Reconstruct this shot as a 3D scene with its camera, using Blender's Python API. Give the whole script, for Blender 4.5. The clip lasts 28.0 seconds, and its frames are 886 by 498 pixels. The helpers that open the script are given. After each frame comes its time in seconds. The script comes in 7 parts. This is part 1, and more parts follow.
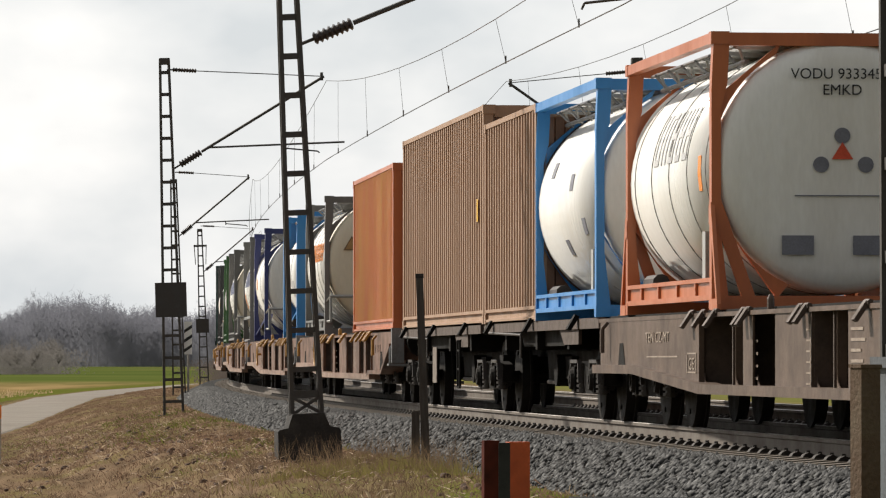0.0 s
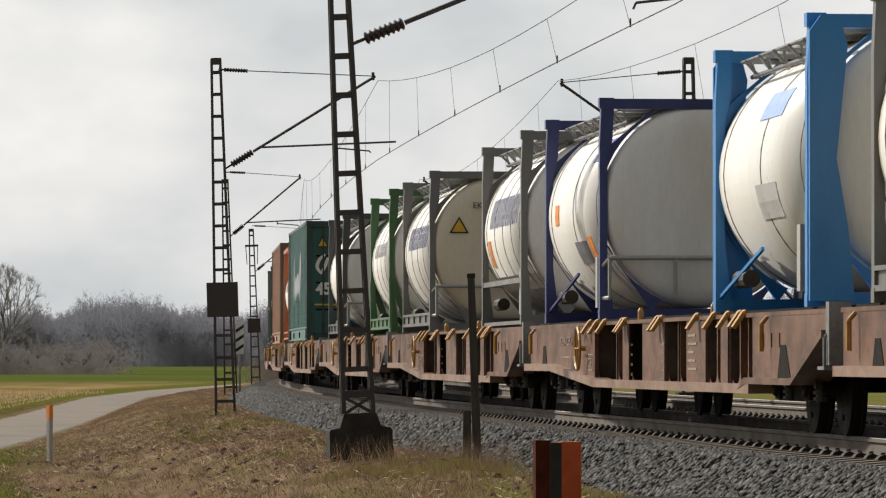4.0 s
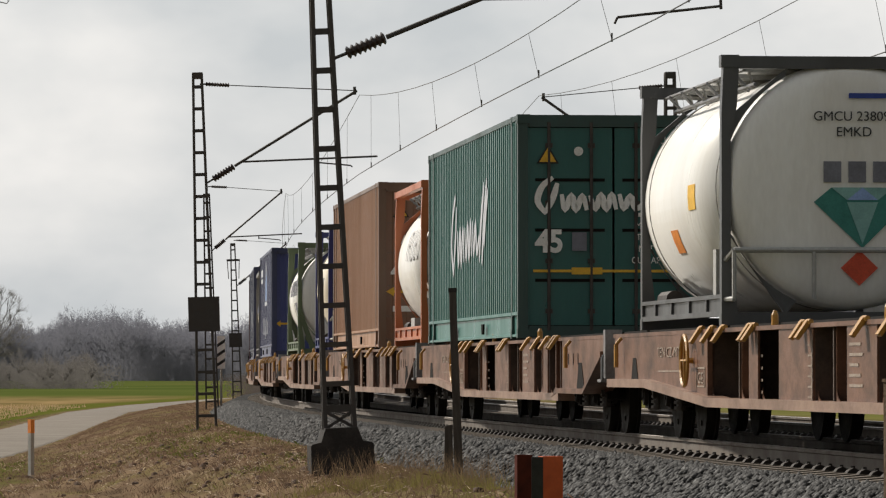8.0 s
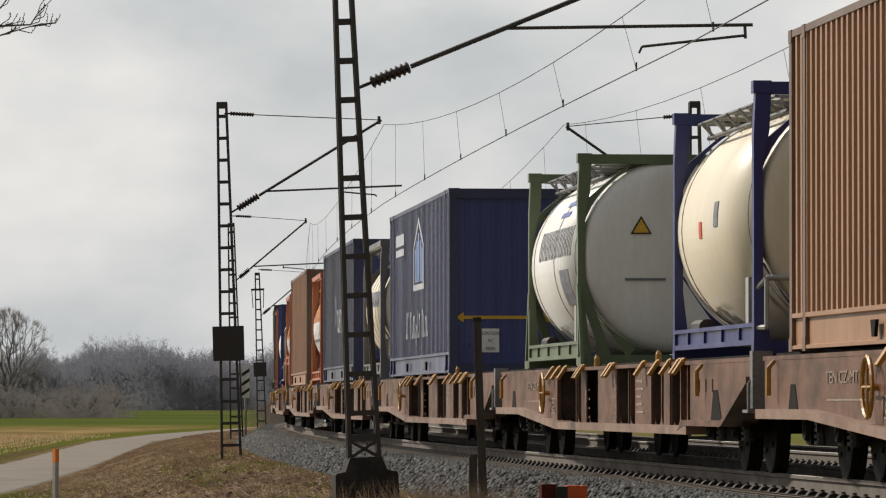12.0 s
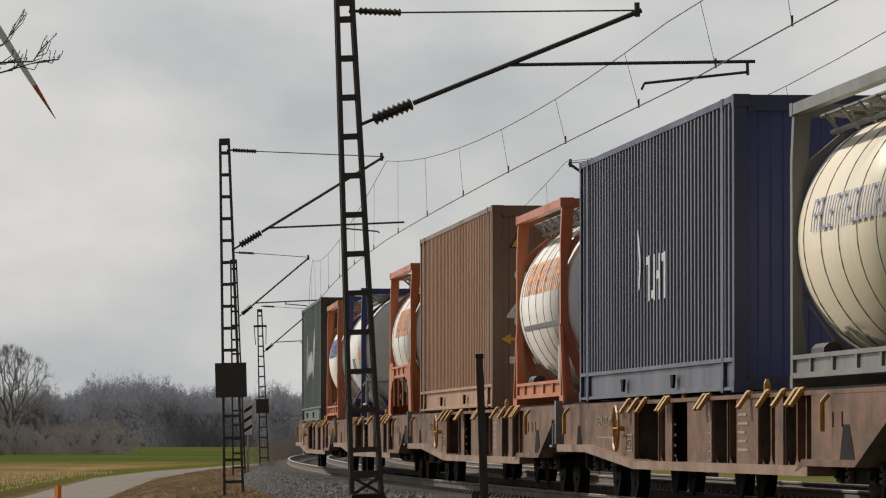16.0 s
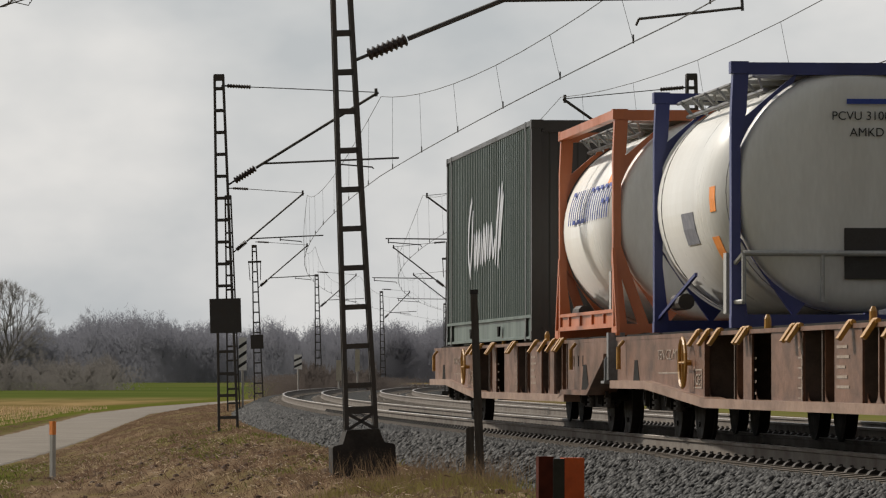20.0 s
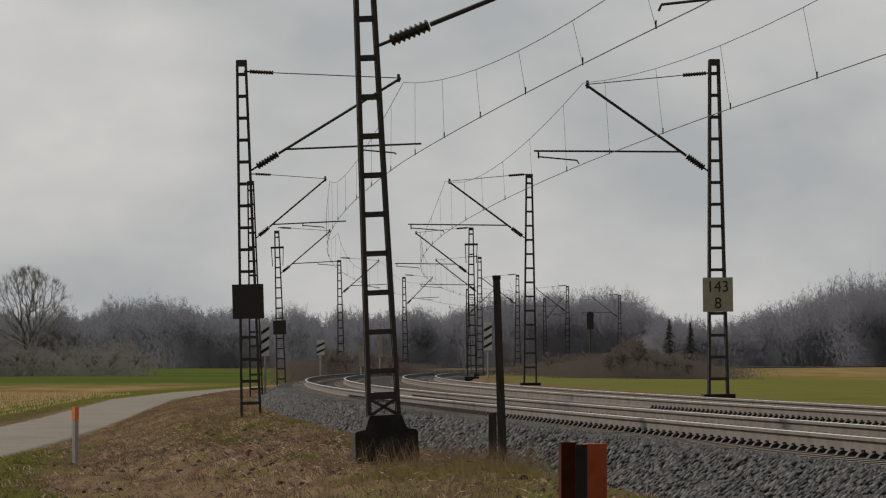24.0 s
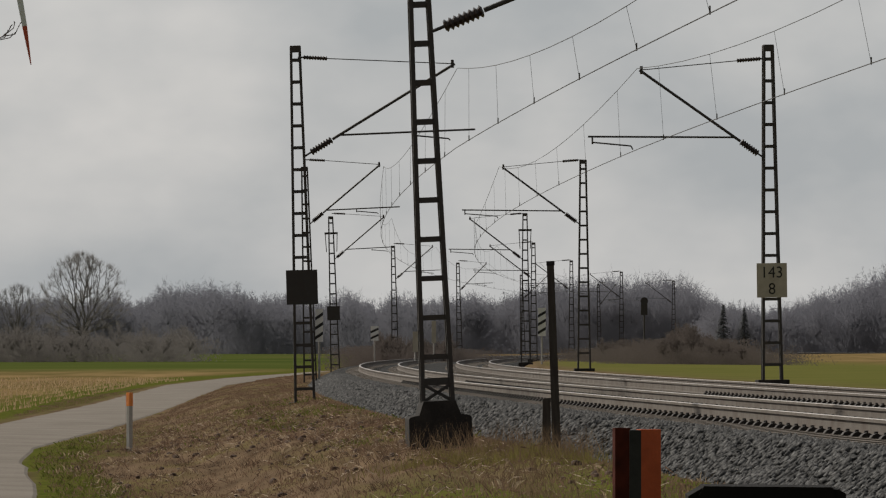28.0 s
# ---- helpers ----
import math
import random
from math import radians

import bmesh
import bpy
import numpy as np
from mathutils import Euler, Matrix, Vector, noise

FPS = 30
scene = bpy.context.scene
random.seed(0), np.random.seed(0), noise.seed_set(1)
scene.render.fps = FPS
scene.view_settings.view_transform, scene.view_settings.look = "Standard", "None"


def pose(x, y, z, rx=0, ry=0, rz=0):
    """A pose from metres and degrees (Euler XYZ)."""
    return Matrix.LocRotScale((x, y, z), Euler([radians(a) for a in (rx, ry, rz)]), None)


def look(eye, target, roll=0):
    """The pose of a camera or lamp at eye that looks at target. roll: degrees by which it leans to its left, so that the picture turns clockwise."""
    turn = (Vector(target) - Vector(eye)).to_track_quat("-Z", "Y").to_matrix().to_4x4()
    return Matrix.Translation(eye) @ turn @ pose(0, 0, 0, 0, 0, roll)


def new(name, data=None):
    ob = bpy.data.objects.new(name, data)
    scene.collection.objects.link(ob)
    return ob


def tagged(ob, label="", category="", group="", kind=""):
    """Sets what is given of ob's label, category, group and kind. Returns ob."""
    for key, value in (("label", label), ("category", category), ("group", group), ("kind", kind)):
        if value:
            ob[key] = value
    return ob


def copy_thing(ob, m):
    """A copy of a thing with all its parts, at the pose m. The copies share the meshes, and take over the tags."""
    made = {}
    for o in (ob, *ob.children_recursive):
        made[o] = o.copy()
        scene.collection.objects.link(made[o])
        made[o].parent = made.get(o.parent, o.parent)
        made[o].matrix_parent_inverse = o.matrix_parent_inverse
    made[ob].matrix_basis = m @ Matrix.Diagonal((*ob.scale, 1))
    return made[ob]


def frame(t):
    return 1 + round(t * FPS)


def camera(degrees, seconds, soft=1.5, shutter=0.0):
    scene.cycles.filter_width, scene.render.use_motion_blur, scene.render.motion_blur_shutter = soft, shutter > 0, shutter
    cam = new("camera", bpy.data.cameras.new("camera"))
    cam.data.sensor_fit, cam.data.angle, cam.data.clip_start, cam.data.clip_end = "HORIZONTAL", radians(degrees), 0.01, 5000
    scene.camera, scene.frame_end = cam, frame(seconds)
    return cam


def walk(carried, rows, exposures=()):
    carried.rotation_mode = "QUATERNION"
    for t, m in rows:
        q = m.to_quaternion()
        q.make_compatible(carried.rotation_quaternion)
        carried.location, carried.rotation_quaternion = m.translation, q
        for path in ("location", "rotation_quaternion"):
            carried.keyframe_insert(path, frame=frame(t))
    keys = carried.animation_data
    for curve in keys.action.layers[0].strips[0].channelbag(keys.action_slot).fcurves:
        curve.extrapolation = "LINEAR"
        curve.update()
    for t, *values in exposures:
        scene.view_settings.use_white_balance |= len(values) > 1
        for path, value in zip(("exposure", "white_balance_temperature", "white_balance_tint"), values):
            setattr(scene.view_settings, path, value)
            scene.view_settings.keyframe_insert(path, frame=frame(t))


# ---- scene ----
# ---- camera ----
EYE = (0.0, 0.0, 0.675)
cam = camera(9.213, 28.0, soft=1.2, shutter=0.05)
# seconds, swing to the left and upward tilt, in tenths of a milliradian
PATH = [(0.0, -159, 202), (0.5, -145, 208), (1.0, -124, 197), (1.5, -115, 200), (2.0, -104, 198), (2.5, -72, 192),
        (3.0, -60, 194), (3.5, -50, 195), (5.5, -209, 239), (6.0, -241, 253), (6.5, -238, 275), (7.0, -181, 261),
        (7.5, -134, 230), (8.0, -99, 228), (8.5, -61, 225), (9.0, -66, 231), (9.5, -60, 246), (10.0, -58, 233),
        (10.5, -39, 244), (11.0, -22, 257), (11.5, -33, 271), (13.5, -104, 291), (14.0, -88, 291), (14.5, -57, 272),
        (15.0, -46, 263), (15.5, -39, 269), (16.0, -50, 348), (16.5, -52, 356), (17.0, -55, 279), (17.5, -55, 250),
        (18.0, -55, 239), (18.5, -57, 242), (19.0, -47, 241), (19.5, -60, 235), (20.0, -60, 231), (20.5, -58, 233),
        (21.0, -52, 238), (21.5, -42, 236), (23.5, -19, 194), (24.0, -19, 205), (24.5, -11, 217), (25.0, 0, 225),
        (25.5, 25, 228), (26.0, 50, 222), (26.5, 57, 214), (27.0, 57, 192), (27.5, 65, 176), (28.0, 79, 179)]
EXPOSURE = [(0.0, 0.35), (2.0, 0.24), (4.0, 0.12), (8.0, 0.06), (14.0, -0.08), (15.0, -0.10), (16.0, -0.26), (17.0, -0.26), (18.0, -0.14), (21.5, -0.24), (24.0, -0.50), (28.0, -0.50)]
walk(cam, [(t, look(EYE, (EYE[0] - left * 0.01, EYE[1] + 100.0, EYE[2] + up * 0.01))) for t, left, up in PATH], EXPOSURE)

# ---- daylight ----
SUN_AZ, SUN_EL = radians(-51), radians(36)   # azimuth from straight ahead (+y) to the right, elevation
world = bpy.data.worlds.new("overcast_sky")
scene.world = world
world.use_nodes = True
wn, wl = world.node_tree.nodes, world.node_tree.links
wn.clear()
sky = wn.new("ShaderNodeTexSky")
sky.sky_type, sky.sun_disc, sky.sun_elevation, sky.sun_rotation = "NISHITA", False, SUN_EL, SUN_AZ
sky.air_density, sky.dust_density = 1.0, 3.0
sky_gain = wn.new("ShaderNodeMix")
sky_gain.data_type, sky_gain.blend_type = "RGBA", "MULTIPLY"
sky_gain.inputs["Factor"].default_value = 1.0
sky_gain.inputs["B"].default_value = (0.08, 0.08, 0.08, 1)
wl.new(sky.outputs["Color"], sky_gain.inputs["A"])
wco = wn.new("ShaderNodeTexCoord")
wmap = wn.new("ShaderNodeMapping")
wmap.inputs["Scale"].default_value = (14, 14, 24)
wl.new(wco.outputs["Generated"], wmap.inputs["Vector"])
cloud = wn.new("ShaderNodeTexNoise")
cloud.inputs["Scale"].default_value, cloud.inputs["Detail"].default_value, cloud.inputs["Roughness"].default_value = 1.1, 5.0, 0.5
wl.new(wmap.outputs["Vector"], cloud.inputs["Vector"])
ramp = wn.new("ShaderNodeValToRGB")
ramp.color_ramp.elements[0].position, ramp.color_ramp.elements[0].color = 0.36, (0.583, 0.612, 0.632, 1)
ramp.color_ramp.elements[1].position, ramp.color_ramp.elements[1].color = 0.66, (0.892, 0.878, 0.858, 1)
wl.new(cloud.outputs["Fac"], ramp.inputs["Fac"])
cover = wn.new("ShaderNodeMix")
cover.data_type = "RGBA"
cover.inputs["Factor"].default_value = 0.9
wl.new(sky_gain.outputs["Result"], cover.inputs["A"])
wl.new(ramp.outputs["Color"], cover.inputs["B"])
back = wn.new("ShaderNodeBackground")
back.inputs["Strength"].default_value = 1.0
# the cloud layer is brightest round the hidden sun and dull away from it
toward = wn.new("ShaderNodeVectorMath")
toward.operation = "DOT_PRODUCT"
toward.inputs[1].default_value = (math.sin(SUN_AZ * 0.4), math.cos(SUN_AZ * 0.4), 0.1)
wl.new(wco.outputs["Generated"], toward.inputs[0])
dull = wn.new("ShaderNodeMapRange")
dull.inputs["From Min"].default_value, dull.inputs["From Max"].default_value = -0.6, 0.85
dull.inputs["To Min"].default_value, dull.inputs["To Max"].default_value = 0.36, 1.0
wl.new(toward.outputs["Value"], dull.inputs["Value"])
layer = wn.new("ShaderNodeMix")
layer.data_type, layer.blend_type = "RGBA", "MULTIPLY"
layer.inputs["Factor"].default_value = 1.0
wl.new(cover.outputs["Result"], layer.inputs["A"])
wl.new(dull.outputs["Result"], layer.inputs["B"])
wl.new(layer.outputs["Result"], back.inputs["Color"])
wout = wn.new("ShaderNodeOutputWorld")
wl.new(back.outputs["Background"], wout.inputs["Surface"])
sun = new("sun", bpy.data.lights.new("sun", "SUN"))
sun.data.energy, sun.data.angle, sun.data.color = 4.7, radians(2), (1.0, 0.93, 0.82)
sun_way = Vector((math.sin(SUN_AZ) * math.cos(SUN_EL), math.cos(SUN_AZ) * math.cos(SUN_EL), math.sin(SUN_EL)))
sun.matrix_basis = look(sun_way * 100, (0, 0, 0))


# ---- materials ----
def material(name, base, rough=0.6, metal=0.0, second=None, scale=6.0, grain=60.0, amount=0.6, bump=0.15, spread=0.0, stretch=(1, 1, 1), world_space=False, grainy=0.5, spec=None):
    """Paint or stone: a base colour broken by stains of a second colour and a fine grain, with relief. spread: lightness from piece to piece."""
    m = bpy.data.materials.new(name)
    m.use_nodes = True
    n, l = m.node_tree.nodes, m.node_tree.links
    b = n["Principled BSDF"]
    b.inputs["Roughness"].default_value, b.inputs["Metallic"].default_value = rough, metal
    second = second or tuple(c * 0.6 for c in base)
    if rough > 0.8 or spec is not None:
        b.inputs["Specular IOR Level"].default_value = 0.12 if spec is None else spec
    if world_space:
        co = n.new("ShaderNodeNewGeometry").outputs["Position"]
    else:
        co = n.new("ShaderNodeTexCoord").outputs["Object"]
    mp = n.new("ShaderNodeMapping")
    mp.inputs["Scale"].default_value = stretch
    l.new(co, mp.inputs["Vector"])
    big = n.new("ShaderNodeTexNoise")
    big.inputs["Scale"].default_value, big.inputs["Detail"].default_value, big.inputs["Roughness"].default_value = scale, 6.0, 0.65
    l.new(mp.outputs["Vector"], big.inputs["Vector"])
    rp = n.new("ShaderNodeValToRGB")
    rp.color_ramp.elements[0].position, rp.color_ramp.elements[1].position = 0.42, 0.70
    rp.color_ramp.elements[0].color, rp.color_ramp.elements[1].color = (0, 0, 0, 1), (amount, amount, amount, 1)
    l.new(big.outputs["Fac"], rp.inputs["Fac"])
    mix = n.new("ShaderNodeMix")
    mix.data_type = "RGBA"
    mix.inputs["A"].default_value, mix.inputs["B"].default_value = (*base, 1), (*second, 1)
    l.new(rp.outputs["Color"], mix.inputs["Factor"])
    worn = n.new("ShaderNodeMapRange")
    worn.inputs["From Min"].default_value, worn.inputs["From Max"].default_value = 0.3, 0.7
    worn.inputs["To Min"].default_value, worn.inputs["To Max"].default_value = rough * 0.8, min(1.0, rough * 1.35)
    l.new(big.outputs["Fac"], worn.inputs["Value"])
    l.new(worn.outputs["Result"], b.inputs["Roughness"])
    fine = n.new("ShaderNodeTexNoise")
    fine.inputs["Scale"].default_value, fine.inputs["Detail"].default_value = grain, 3.0
    l.new(mp.outputs["Vector"], fine.inputs["Vector"])
    var = n.new("ShaderNodeMath")
    var.operation, var.inputs[1].default_value, var.inputs[2].default_value = "MULTIPLY_ADD", grainy, 1.0 - grainy / 2
    l.new(fine.outputs["Fac"], var.inputs[0])
    val = var.outputs[0]
    if spread:
        info = n.new("ShaderNodeObjectInfo")
        isl = n.new("ShaderNodeNewGeometry")
        add = n.new("ShaderNodeMath")
        add.operation = "ADD"
        l.new(info.outputs["Random"], add.inputs[0])
        l.new(isl.outputs["Random Per Island"], add.inputs[1])
        sp = n.new("ShaderNodeMath")
        sp.operation, sp.inputs[1].default_value, sp.inputs[2].default_value = "MULTIPLY_ADD", spread, 1.0 - spread
        l.new(add.outputs[0], sp.inputs[0])
        mul = n.new("ShaderNodeMath")
        mul.operation = "MULTIPLY"
        l.new(sp.outputs[0], mul.inputs[0])
        l.new(val, mul.inputs[1])
        val = mul.outputs[0]
    hsv = n.new("ShaderNodeHueSaturation")
    l.new(mix.outputs["Result"], hsv.inputs["Color"])
    l.new(val, hsv.inputs["Value"])
    l.new(hsv.outputs["Color"], b.inputs["Base Color"])
    if bump:
        bp = n.new("ShaderNodeBump")
        bp.inputs["Strength"].default_value, bp.inputs["Distance"].default_value = bump, 0.02
        l.new(fine.outputs["Fac"], bp.inputs["Height"])
        l.new(bp.outputs["Normal"], b.inputs["Normal"])
    return m


def thin_plant(name, base, second, scale, spread=0.25, through_light=0.5):
    """Blades and twigs: light comes through as well as back."""
    m = material(name, base, 0.95, 0, second, scale, 5, 0.9, 0, spread=spread, world_space=True)
    n, l = m.node_tree.nodes, m.node_tree.links
    b = n["Principled BSDF"]
    tl = n.new("ShaderNodeBsdfTranslucent")
    l.new(b.inputs["Base Color"].links[0].from_socket, tl.inputs["Color"])
    mx = n.new("ShaderNodeMixShader")
    mx.inputs[0].default_value = through_light
    l.new(b.outputs[0], mx.inputs[1])
    l.new(tl.outputs[0], mx.inputs[2])
    l.new(mx.outputs[0], n["Material Output"].inputs["Surface"])
    return m


M = {
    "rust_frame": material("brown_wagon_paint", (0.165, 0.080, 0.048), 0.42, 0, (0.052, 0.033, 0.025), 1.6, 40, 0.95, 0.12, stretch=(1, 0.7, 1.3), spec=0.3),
    # paler than the frame paint: sun sheen on the flange is put into the colour
    "flange": material("sunlit_flange_paint", (0.27, 0.165, 0.118), 0.38, 0, (0.12, 0.07, 0.048), 2.0, 40, 0.9, 0.1, stretch=(1, 0.5, 1), spec=0.5),
    "grey_frame": material("grey_brown_wagon_paint", (0.115, 0.078, 0.058), 0.5, 0, (0.05, 0.036, 0.029), 1.4, 40, 0.9, 0.12, spec=0.25),
    "rust": material("rusty_iron", (0.07, 0.045, 0.033), 0.7, 0, (0.04, 0.03, 0.025), 5, 50, 0.7),
    # near black: under-wagon shade is put into the dirt and wheel colours
    "under": material("dirty_shaded_underframe", (0.007, 0.0065, 0.006), 0.85, 0, (0.018, 0.014, 0.012), 3, 50, 0.7),
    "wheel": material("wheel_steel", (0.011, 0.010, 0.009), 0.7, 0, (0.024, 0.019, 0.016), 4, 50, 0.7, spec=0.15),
    "tread": material("bright_wheel_tread", (0.35, 0.34, 0.33), 0.3, 1.0),
    "gold": material("yellow_spigot_paint", (0.40, 0.20, 0.03), 0.4, 0, (0.20, 0.10, 0.02), 6, 60, 0.6),
    "rail_side": material("rail_rust", (0.115, 0.096, 0.080), 0.75, 0.1, (0.075, 0.056, 0.043), 2, 60, 0.6),
    "rail_head": material("rail_polished", (0.36, 0.34, 0.32), 0.45, 0.8, (0.22, 0.19, 0.165), 2, 60, 0.6),
    "sleeper": material("concrete_sleeper", (0.175, 0.152, 0.130), 0.85, 0, (0.10, 0.083, 0.068), 4, 60, 0.8, spread=0.15),
    "clip": material("rail_clip_iron", (0.035, 0.03, 0.027), 0.7, 0.3),
    "ballast": material("ballast_stone", (0.074, 0.073, 0.073), 0.8, 0, (0.013, 0.013, 0.013), 14, 50, 0.95, spread=0.85, spec=0.35),
    # shade in the gaps between stones is put into this darker bed
    "bed": material("ballast_bed", (0.032, 0.031, 0.03), 0.95, 0, (0.012, 0.012, 0.011), 22, 60, 0.9, 0.8, world_space=True),
    "mast": material("mast_steel_dark", (0.045, 0.042, 0.04), 0.6, 0.2, (0.075, 0.06, 0.05), 3, 40, 0.7),
    "wire": material("copper_wire_dark", (0.09, 0.085, 0.08), 0.5, 0.6),
    "insul": material("insulator_brown", (0.035, 0.022, 0.018), 0.35),
    "found": material("tarred_foundation", (0.03, 0.028, 0.027), 0.9, 0, (0.07, 0.065, 0.06), 3, 40, 0.7, 0.4),
    "sign_back": material("sign_back_dark", (0.035, 0.032, 0.03), 0.7, 0, (0.06, 0.05, 0.045), 4, 60, 0.6),
    "sign_white": material("sign_white", (0.46, 0.42, 0.33), 0.6, 0, (0.32, 0.28, 0.21), 4, 60, 0.6),
    "black": material("black_paint", (0.015, 0.015, 0.015), 0.6),
    "white": material("white_paint", (0.78, 0.78, 0.76), 0.6, 0, (0.6, 0.58, 0.54), 3, 50, 0.5),
    "road": material("farm_road_asphalt", (0.20, 0.174, 0.145), 0.9, 0, (0.145, 0.122, 0.10), 0.6, 25, 0.6, 0.3, world_space=True),
    "wood": material("weathered_post_wood", (0.058, 0.050, 0.044), 0.9, 0, (0.11, 0.10, 0.088), 4, 50, 0.6, 0.4, stretch=(6, 6, 0.6)),
    "bark": material("grey_bark", (0.14, 0.125, 0.11), 0.95, 0, (0.09, 0.08, 0.07), 3, 20, 0.6),
    # greyed and bluish: distance haze is put into this bark colour
    "far_bark": thin_plant("hazed_far_wood_bark", (0.205, 0.208, 0.238), (0.175, 0.178, 0.202), 0.02, 0.03, 0.6),
    # lightened bark: haze over the field trees is in the colour
    "tree_bark": thin_plant("hazed_field_tree_bark", (0.23, 0.215, 0.205), (0.18, 0.168, 0.16), 0.1, 0.1, 0.4),
    "hedge_bark": thin_plant("hedge_bark", (0.20, 0.185, 0.175), (0.16, 0.147, 0.14), 0.05, 0.1, 0.5),
    # needle green greyed so that the haze sits in the colour
    "conifer": material("hazed_conifer_green", (0.135, 0.145, 0.14), 1.0, 0, (0.09, 0.10, 0.095), 0.5, 3, 0.6, 0, spread=0.2),
    "bush": thin_plant("dry_bush_twigs", (0.135, 0.115, 0.105), (0.10, 0.085, 0.078), 1.0, 0.1),
    "orange_plastic": material("orange_marker_plastic", (0.50, 0.085, 0.02), 0.6, 0, (0.26, 0.045, 0.015), 5, 40, 0.6),
    "marker_dark": material("sooty_marker_plastic", (0.07, 0.014, 0.008), 0.8, 0, (0.015, 0.007, 0.006), 5, 40, 0.8, spec=0.08),
    "orange_refl": material("orange_post_cap", (0.85, 0.25, 0.03), 0.5),
    "plastic_grey": material("grey_post_plastic", (0.42, 0.40, 0.37), 0.6, 0, (0.28, 0.26, 0.23), 5, 40, 0.6),
    "plastic_white": material("turbine_white", (0.75, 0.76, 0.76), 0.45),
    "red_tip": material("turbine_red_tip", (0.55, 0.09, 0.04), 0.45),
    "concrete": material("brown_concrete_post", (0.085, 0.052, 0.033), 0.85, 0, (0.16, 0.135, 0.10), 3, 40, 0.6, 0.4),
    "scrawl": material("black_spray_paint", (0.012, 0.012, 0.013), 0.7),
    "rust_blotch": material("orange_rust_blotch", (0.12, 0.035, 0.018), 0.8),
    "cabinet": material("blue_grey_cabinet", (0.052, 0.066, 0.08), 0.6, 0, (0.02, 0.018, 0.02), 2.2, 40, 0.9),
}


# ---- mesh helpers ----
def box(bm, x0, x1, y0, y1, z0, z1):
    v = [bm.verts.new((x, y, z)) for z in (z0, z1) for x, y in ((x0, y0), (x1, y0), (x1, y1), (x0, y1))]
    for f in ((3, 2, 1, 0), (4, 5, 6, 7), (0, 1, 5, 4), (1, 2, 6, 5), (2, 3, 7, 6), (3, 0, 4, 7)):
        bm.faces.new([v[i] for i in f])


def slab(bm, pts, axis, a, b):
    """A polygon drawn in the two other axes, pushed along the axis from a to b."""
    def at(p, c):
        return {"x": (c, p[0], p[1]), "y": (p[0], c, p[1]), "z": (p[0], p[1], c)}[axis]
    lo, hi = [bm.verts.new(at(p, a)) for p in pts], [bm.verts.new(at(p, b)) for p in pts]
    faces = [bm.faces.new(lo), bm.faces.new(hi[::-1])]
    for i in range(len(pts)):
        j = (i + 1) % len(pts)
        faces.append(bm.faces.new((lo[j], lo[i], hi[i], hi[j])))
    bmesh.ops.recalc_face_normals(bm, faces=faces)


def rod(bm, p, q, r, n=6, r2=None):
    p, q = Vector(p), Vector(q)
    d = (q - p).normalized()
    a = d.orthogonal().normalized()
    c = d.cross(a)
    r2 = r if r2 is None else r2
    lo = [bm.verts.new(p + (a * math.cos(t) + c * math.sin(t)) * r) for t in [6.2832 * i / n for i in range(n)]]
    hi = [bm.verts.new(q + (a * math.cos(t) + c * math.sin(t)) * r2) for t in [6.2832 * i / n for i in range(n)]]
    for i in range(n):
        bm.faces.new((lo[i], lo[(i + 1) % n], hi[(i + 1) % n], hi[i]))
    bm.faces.new(lo[::-1])
    bm.faces.new(hi)


def tube(bm, pts, r, n=5):
    """One unbroken wire through pts."""
    rings = []
    for p in pts:
        rings.append([bm.verts.new((p[0] + r * math.cos(6.2832 * i / n), p[1], p[2] + r * math.sin(6.2832 * i / n))) for i in range(n)])
    for a, b in zip(rings, rings[1:]):
        for i in range(n):
            bm.faces.new((a[i], b[i], b[(i + 1) % n], a[(i + 1) % n]))
    bm.faces.new(rings[0])
    bm.faces.new(rings[-1][::-1])


def bar(bm, p, q, w, h):
    """A flat bar of width w (sideways) and height h along p to q."""
    p, q = Vector(p), Vector(q)
    d = (q - p).normalized()
    a = d.cross(Vector((0, 0, 1)))
    a = a.normalized() if a.length > 1e-4 else Vector((1, 0, 0))
    c = a.cross(d)
    v = [bm.verts.new(o + a * i * w / 2 + c * j * h / 2) for o in (p, q) for i, j in ((-1, -1), (1, -1), (1, 1), (-1, 1))]
    fs = [bm.faces.new([v[i] for i in f]) for f in ((0, 1, 2, 3), (7, 6, 5, 4), (0, 4, 5, 1), (1, 5, 6, 2), (2, 6, 7, 3), (3, 7, 4, 0))]
    bmesh.ops.recalc_face_normals(bm, faces=fs)


def lathe(bm, profile, n=36, x=0.0, z=0.0):
    """Rings (y, radius) round an axis along y."""
    rings = []
    for y, r in profile:
        rings.append([bm.verts.new((x + r * math.sin(6.2832 * i / n), y, z + r * math.cos(6.2832 * i / n))) for i in range(n)])
    fs = []
    for a, b in zip(rings, rings[1:]):
        for i in range(n):
            fs.append(bm.faces.new((a[i], a[(i + 1) % n], b[(i + 1) % n], b[i])))
    fs += [bm.faces.new(rings[0][::-1]), bm.faces.new(rings[-1])]
    bmesh.ops.recalc_face_normals(bm, faces=fs)


def mesh_of(name, bm, mat, smooth=False):
    me = bpy.data.meshes.new(name)
    bm.to_mesh(me)
    bm.free()
    me.materials.append(mat)
    if smooth:
        me.polygons.foreach_set("use_smooth", [True] * len(me.polygons))
    return me


